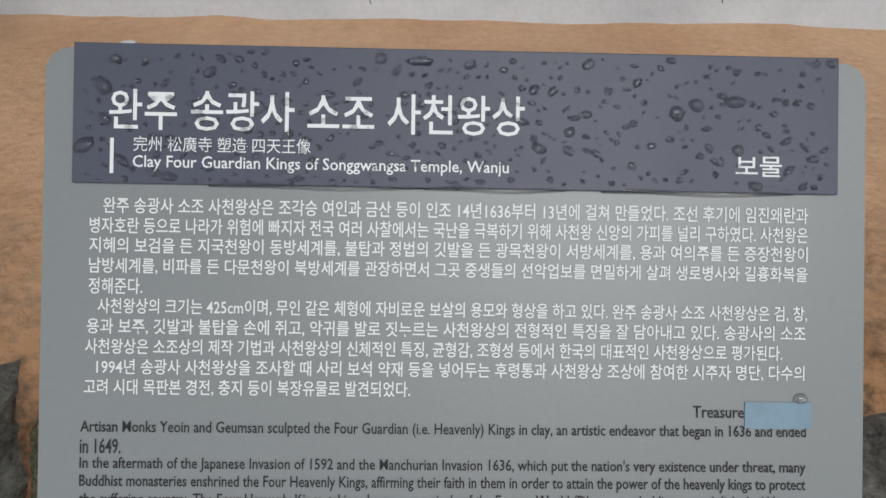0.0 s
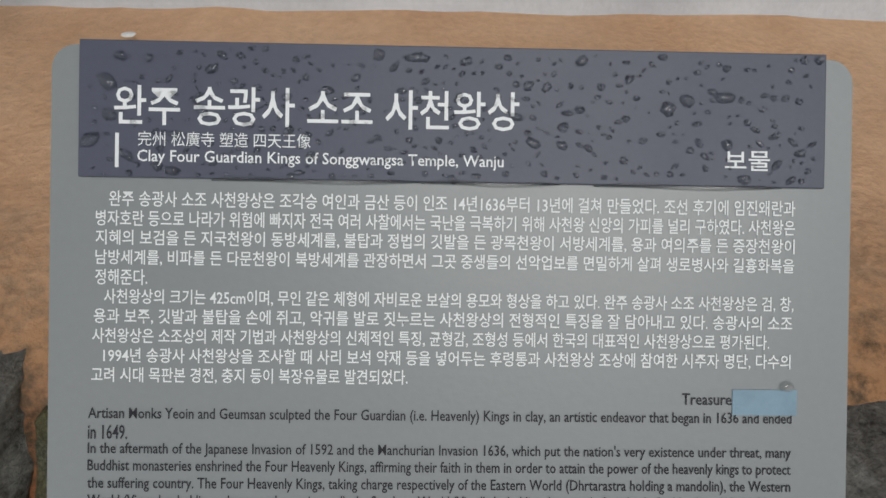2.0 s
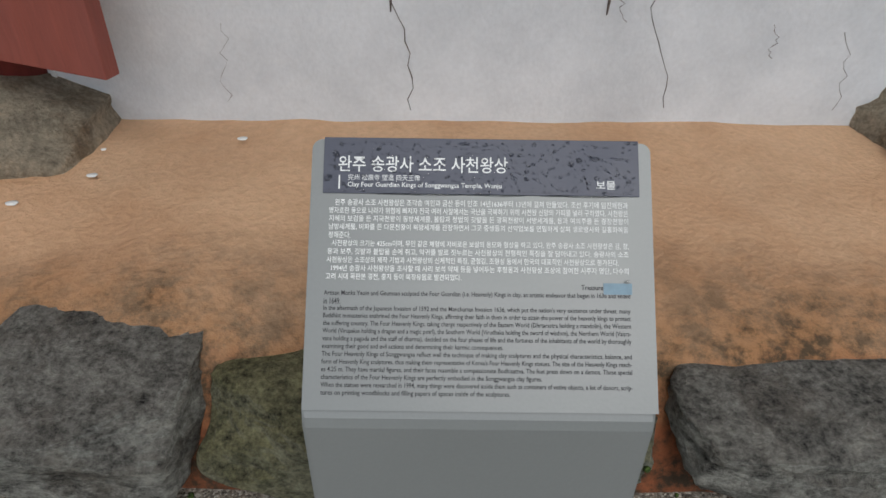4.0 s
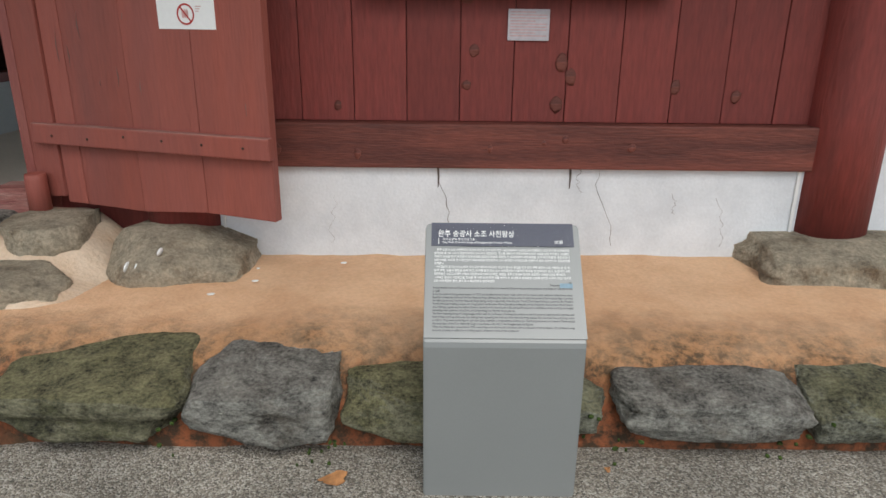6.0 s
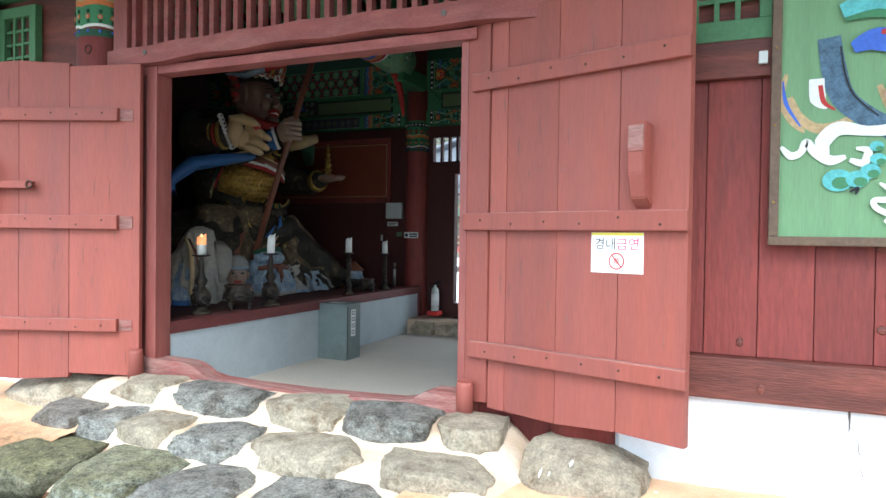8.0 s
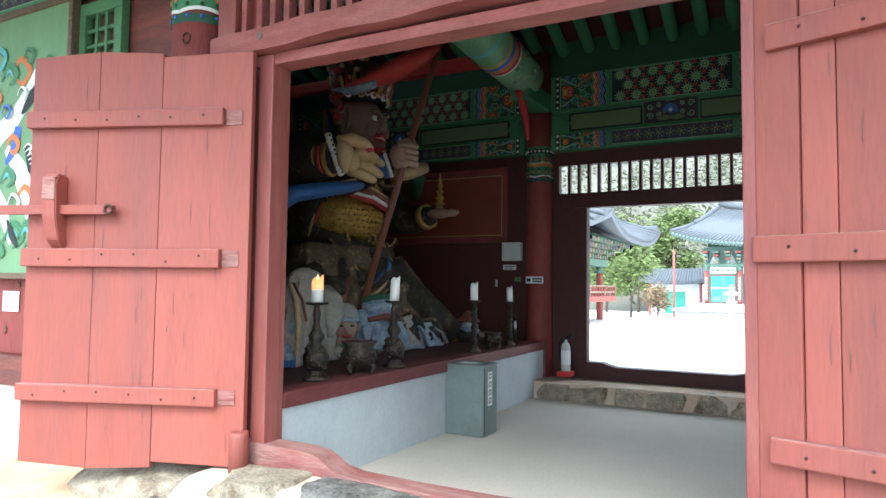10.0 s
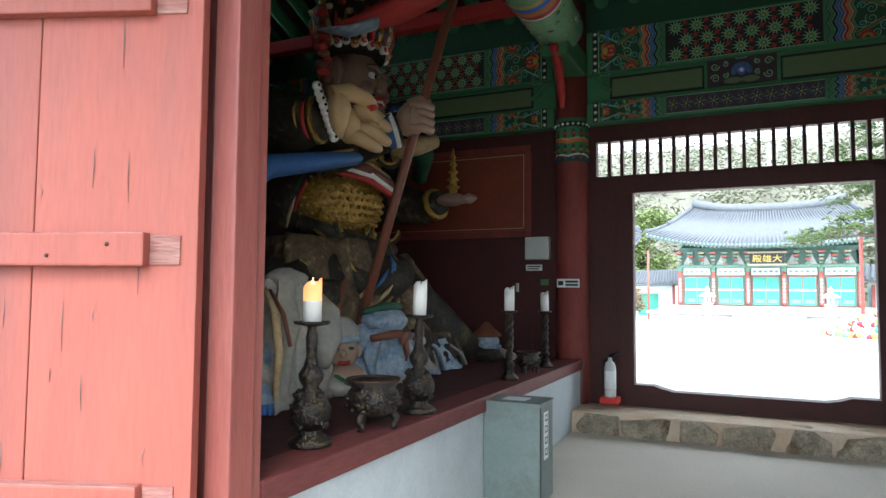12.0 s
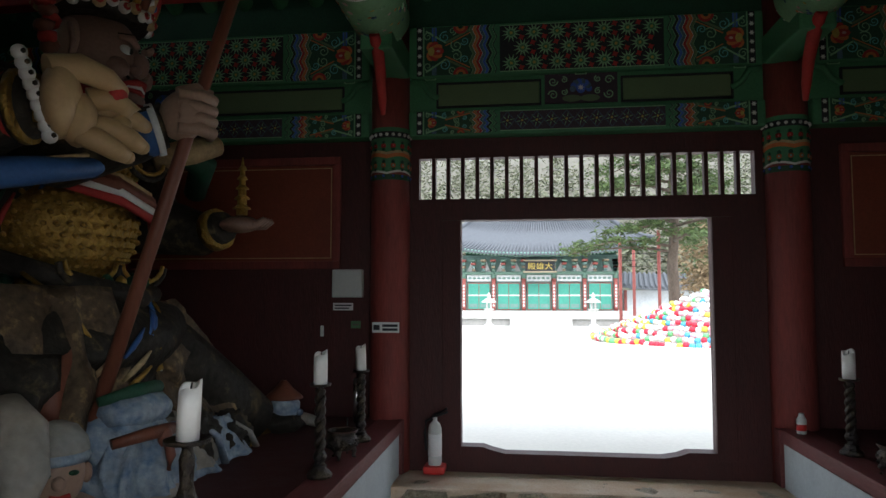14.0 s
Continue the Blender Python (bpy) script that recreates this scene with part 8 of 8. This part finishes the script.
# heap of paper lanterns in rings
rnd = random.Random(14)
LC = [mat("lantern_" + k, c, 0.6, var=0.05, bump=0.02) for k, c in (("white", (0.85, 0.84, 0.82)), ("pink", (0.85, 0.45, 0.52)), ("red", (0.62, 0.03, 0.06)), ("yellow", (0.85, 0.68, 0.08)), ("blue", (0.10, 0.40, 0.62)), ("green", (0.16, 0.50, 0.20)))]
lmesh = []
for m in LC:
    b2 = bmesh.new()
    prof = [(0.04, 0.0), (0.085, 0.02), (0.112, 0.07), (0.112, 0.11), (0.085, 0.165), (0.04, 0.185)]
    lathe(b2, prof, seg=10)
    lmesh.append(mesh_of("paper_lantern", b2, m))
LCX, LCY = 5.2, 30.2
heap = empty("lantern_rack", (LCX, LCY, court_z(LCY)), "round tiered rack covered with coloured paper lanterns", "lantern rack")
bm = bmesh.new()
TIERS = 13
for k in range(TIERS):
    R = 5.7 - 0.40 * k
    z = 0.06 + 0.165 * k
    tube(bm, [(R * math.cos(2 * math.pi * i / 40), R * math.sin(2 * math.pi * i / 40), z) for i in range(41)], 0.03, 5)
    for i in range(10):
        a = 2 * math.pi * i / 10
        tube(bm, [(R * math.cos(a), R * math.sin(a), -0.1), (R * math.cos(a), R * math.sin(a), z)], 0.025, 5)
part("rack_frame", bm, CHROME, heap)
rest = [bmesh.new() for _ in LC]
count = 0
for k in range(TIERS):
    R = 5.7 - 0.40 * k
    n = int(2 * math.pi * R / 0.21)
    for i in range(n):
        a = 2 * math.pi * i / n + 0.13 * k
        x, y, z = R * math.cos(a), R * math.sin(a), 0.07 + 0.165 * k + rnd.uniform(-0.03, 0.05)
        w = rnd.random()
        c = 0 if w < (0.16 + 0.06 * k) else rnd.choice((1, 2, 2, 3, 4, 5, 1))
        front = math.sin(a) < -0.1 and math.cos(a) < 0.2
        if front and count < 260:
            part("paper_lantern", lmesh[c], None, heap, at=pose(x, y, z))
            count += 1
        else:
            lathe(rest[c], [(0.04, z), (0.11, z + 0.07), (0.11, z + 0.12), (0.04, z + 0.185)], (x, y, 0), 8)
for b2, m in zip(rest, LC):
    tagged(part("lantern_mass", b2, m, heap), kind="stuff")

# red poles with wires
for x, y, z1 in ((1.92, 40, 4.9), (2.95, 42, 4.3), (4.0, 40, 5.2), (-10.7, 56, 4.6)):
    bm = bmesh.new()
    tube(bm, [(0, 0, -0.1), (0, 0, z1 - court_z(y))], 0.09, 10)
    thing("red_pole", bm, FAR["red"], "upright red painted pole in the courtyard", "pole", "red poles", at=pose(x, y, court_z(y)))
bm = bmesh.new()
for z in (4.2, 3.9, 3.55, 3.2):
    tube(bm, [(1.92, 40, z), (4.0, 40, z + 0.05)], 0.015, 4)
thing("wires", bm, PIC["black"], "thin wires strung between red poles", "wire")


# ---- trees ----
def needles(bm, c, r, n, size, rnd, flat=0.5):
    """A clump of small leaf cards in an uneven cloud."""
    for _ in range(n):
        p = Vector((rnd.gauss(0, 0.5), rnd.gauss(0, 0.5), rnd.gauss(0, 0.5) * flat)) * r + Vector(c)
        a, b = rnd.uniform(0, 6.28), rnd.uniform(-0.7, 0.7)
        d = Vector((math.cos(a) * math.cos(b), math.sin(a) * math.cos(b), math.sin(b))) * size * rnd.uniform(0.6, 1.4)
        e = d.cross(Vector((rnd.uniform(-1, 1), rnd.uniform(-1, 1), rnd.uniform(-1, 1)))).normalized() * size * 0.32
        bm.faces.new([bm.verts.new(p - d), bm.verts.new(p + e), bm.verts.new(p + d), bm.verts.new(p - e)])


def pine(x, y, seed, hgt, reach):
    rnd = random.Random(seed)
    z0 = court_z(y)
    t = empty("pine_tree", (x, y, z0), "tall pine with a bare dark trunk and spreading branches", "tree")
    bm = bmesh.new()
    tr = [(0, 0, -0.2), (0.05, 0, 1.5), (-0.05, 0.05, 3.5), (0.1, 0, 5.5), (0.0, 0.1, 7.5), (0.15, 0, hgt)]
    tube(bm, tr, [0.36, 0.30, 0.27, 0.23, 0.18, 0.06], 12)
    part("trunk", bm, BARK, t)
    lv = bmesh.new()
    bm = bmesh.new()
    for k in range(24):
        z = 4.2 + (hgt - 4.4) * (k / 24)
        a = 2.4 * k + rnd.uniform(-0.4, 0.4)
        L = reach * (1 - 0.55 * k / 24) * rnd.uniform(0.7, 1.1)
        if k == 0:
            a, L = math.pi, reach * 1.1
        if k == 1:
            a, L = math.pi + 0.45, reach
        p = [Vector((0, 0, z)), Vector((L * 0.35 * math.cos(a), L * 0.35 * math.sin(a), z + 0.25)), Vector((L * 0.7 * math.cos(a), L * 0.7 * math.sin(a), z + 0.15 + rnd.uniform(-0.2, 0.3))), Vector((L * math.cos(a), L * math.sin(a), z - 0.15))]
        tube(bm, p, [0.09, 0.07, 0.045, 0.015], 6)
        for s in range(7):
            u = 0.3 + 0.7 * s / 6
            i = min(2, int(u * 3))
            q = p[i].lerp(p[i + 1], u * 3 - i)
            q = q + Vector((rnd.uniform(-0.5, 0.5), rnd.uniform(-0.5, 0.5), rnd.uniform(0.0, 0.25)))
            needles(lv, q, 0.62, 70, 0.15, rnd, 0.35)
    part("branches", bm, BARK, t)
    part("crown", lv, PINE, t, "flat layered clumps of green needles")


pine(4.15, 37, 3, 10.5, 5.0)


def broad(x, y, seed, hgt, r, m, name, label, z0=None, n=3200, size=0.2):
    rnd = random.Random(seed)
    z0 = court_z(y) if z0 is None else z0
    t = empty(name, (x, y, z0), label, "tree", "trees by the courtyard")
    bm = bmesh.new()
    tube(bm, [(0, 0, -0.3), (0.1, 0, hgt * 0.3), (-0.1, 0.1, hgt * 0.6), (0, 0, hgt * 0.9)], [0.16, 0.13, 0.09, 0.03], 8)
    for k in range(6):
        a = k * 1.1
        tube(bm, [(0, 0, hgt * (0.3 + 0.07 * k)), (r * 0.5 * math.cos(a), r * 0.5 * math.sin(a), hgt * (0.45 + 0.07 * k)), (r * 0.8 * math.cos(a), r * 0.8 * math.sin(a), hgt * (0.6 + 0.06 * k))], [0.06, 0.04, 0.015], 6)
    part("trunk", bm, BARK, t)
    lv = bmesh.new()
    for k in range(16):
        a, u = rnd.uniform(0, 6.28), rnd.uniform(0.35, 1.0)
        w = r * math.sin(math.pi * (u - 0.2)) * rnd.uniform(0.3, 0.8)
        needles(lv, (w * math.cos(a), w * math.sin(a), hgt * u), r * 0.45, n // 16, size, rnd, 0.9)
    part("crown", lv, m, t)


broad(-16.5, 70, 5, 9, 3.2, BAMBOO, "bamboo_clump", "tall clump of yellow-green bamboo", n=4200, size=0.3)
broad(-13.4, 72, 6, 10, 3.0, BAMBOO, "bamboo_clump", "tall clump of yellow-green bamboo", n=4200, size=0.3)
broad(-19.5, 69, 7, 9, 3.0, BAMBOO, "bamboo_clump", "tall clump of yellow-green bamboo", n=4200, size=0.3)
broad(-12.2, 57, 8, 2.2, 1.4, SHRUB, "dry_shrub", "brown dry shrub beside the hall", n=1600, size=0.16)
broad(8.4, 46, 9, 6.0, 2.4, SHRUB, "budding_tree", "tree with yellowish budding leaves", n=2600, size=0.2)
broad(10.5, 52, 10, 8.5, 3.0, PINE, "evergreen_tree", "dark green tree behind the lanterns", n=3600, size=0.24)
broad(-12.8, 50, 13, 5.5, 1.6, BAMBOO, "willow_tree", "slender tree in yellow-green leaf", n=2600, size=0.22)

HILL = leafmat("leaf_litter", (0.15, 0.14, 0.105))
# wooded hill behind everything
bm = bmesh.new()
def hill_z(x, y):
    return -1.2 + (y - 72) * 0.32 + 3.0 * noise.noise(Vector((x * 0.02, y * 0.02, 4))) + 0.00035 * x * x * 0.2
hx = [-160 + 10 * i for i in range(33)]
hy = [72, 80, 90, 105, 125, 150, 180, 220]
gr = [[bm.verts.new((x, y, hill_z(x, y) if y > 73 else -1.3)) for y in hy] for x in hx]
for a, b in zip(gr, gr[1:]):
    for k in range(len(hy) - 1):
        f = bm.faces.new((a[k], b[k], b[k + 1], a[k + 1]))
        f.smooth = True
thing("hillside", bm, HILL, "brown wooded hillside behind the temple", "hill", kind="structure")
bm = bmesh.new()
rnd = random.Random(21)
for k in range(620):
    y = 76 + 120 * rnd.random() ** 1.4
    x = -4 + (y + 10) * rnd.uniform(-0.62, 0.55)
    z = hill_z(x, y)
    r = rnd.uniform(1.6, 3.4)
    needles(bm, (x, y, z + r * 1.2), r, 70, 0.5, rnd, 1.2)
tagged(thing("far_woods", bm, WOODS, "hillside woods in early spring leaf", "woods"), kind="stuff")


# ---- bell pavilion beside the courtyard ----
def pavilion(x, y):
    gz = court_z(y)
    p = empty("bell_pavilion", (x, y, gz), "two-storey open pavilion with red columns and a tiled roof", "pavilion")
    bpart("base", -3.2, 3.2, -3.2, 3.2, -0.1, 0.12, GRANITE, p, 0.02, "pale stone base")
    for sx in (-1, 0, 1):
        for sy in (-1, 0, 1):
            if sx == 0 and sy == 0:
                continue
            bm = bmesh.new()
            tube(bm, [(2.3 * sx, 2.3 * sy, 0.1), (2.3 * sx, 2.3 * sy, 2.45)], 0.16, 12)
            part("column", bm, FAR["red"], p)
            bm = bmesh.new()
            tube(bm, [(2.3 * sx, 2.3 * sy, 2.25), (2.3 * sx, 2.3 * sy, 2.62)], 0.17, 12)
            part("painted_head", bm, FAR["green"], p)
    bpart("deck", -2.9, 2.9, -2.9, 2.9, 0.98, 1.22, FAR["red"], p, 0.0, "red timber deck")
    for sx, sy in ((1, 0), (-1, 0), (0, 1), (0, -1)):
        bm = bmesh.new()
        for z in (1.36, 1.62):
            box(bm, -2.85 if sy else 2.85 * sx - 0.04, 2.85 if sy else 2.85 * sx + 0.04, -2.85 if sx else 2.85 * sy - 0.04, 2.85 if sx else 2.85 * sy + 0.04, z, z + 0.07)
        part("rail", bm, FAR["ochre"], p)
        for k in range(13):
            u = -2.8 + 5.6 * k / 12
            bm = bmesh.new()
            cx, cy = (u, 2.85 * sy) if sy else (2.85 * sx, u)
            tube(bm, [(cx, cy, 1.2), (cx + 0.05 * sx, cy + 0.05 * sy, 1.66)], 0.04, 6)
            part("baluster", bm, FAR["red"], p)
    bpart("beam_ring", -2.6, 2.6, -2.6, 2.6, 2.55, 2.85, FAR["green"], p, 0.0, "green painted ring beam")
    bm = bmesh.new()
    for k in range(4):
        w = 2.6 + 0.28 * k
        for i in range(14):
            u = -w + 2 * w * i / 13
            for q in ((u, -w), (u, w), (-w, u), (w, u)):
                box(bm, q[0] - 0.10, q[0] + 0.10, q[1] - 0.10, q[1] + 0.10, 2.88 + 0.19 * k, 3.02 + 0.19 * k, 0, (4, 1, 0, 4)[(i + k) % 4])
    tagged(part("bracket_row", bm, FARLIST, p, "dense stacked brackets under the eaves"), kind="stuff")
    bpart("eave_board", -3.5, 3.5, -3.5, 3.5, 3.60, 3.68, PIC["deep"], p)
    for a in (0, 90, 180, 270):
        r = part("roof_side", bmesh.new(), TILE, p, at=pose(0, 0, 0, 0, 0, a))
        tiled_roof(r, -4.6, 4.6, -4.6, 0, 3.55, 6.0, 0.75, 26, 4.2)
    for k in range(4):
        a = math.pi / 4 + k * math.pi / 2
        bm = bmesh.new()
        tube(bm, [(6.3 * math.cos(a), 6.3 * math.sin(a), 4.45), (4.4 * math.cos(a), 4.4 * math.sin(a), 4.2), (2 * math.cos(a), 2 * math.sin(a), 5.15), (0, 0, 6.1)], 0.16, 8)
        part("hip_ridge", bm, TILE, p)


pavilion(-12.2, 28.4)


def small_house(x, y, w, label):
    gz = court_z(y)
    h = empty("shrine_house", (x, y, gz), label, "house", "small halls behind")
    bpart("wall", -w / 2, w / 2, -1.5, 1.5, 0, 3.0, WHITE, h, 0.0)
    bpart("door", -0.9, 0.9, -1.56, -1.5, 0.3, 2.3, DOORG, h, 0.0)
    for s in (-1, 1):
        bpart("post", s * w / 2 - 0.12, s * w / 2 + 0.12, -1.6, -1.45, 0, 3.0, FAR["red"], h, 0.0)
    tiled_roof(h, -w / 2 - 0.9, w / 2 + 0.9, -2.5, 0, 3.1, 4.4, 0.4, 24, 0.5)


small_house(-12.0, 66, 4.5, "small white-walled hall with a grey tiled roof")
small_house(9.5, 62, 9, "low hall with a grey tiled roof behind the trees")
# boundary walls keep the yard closed behind the viewer
bthing("yard_wall", -30, 30, -16.3, -16, -0.1, 2.2, WHITE, "plain plastered yard wall", "wall", 0.02, "structure")
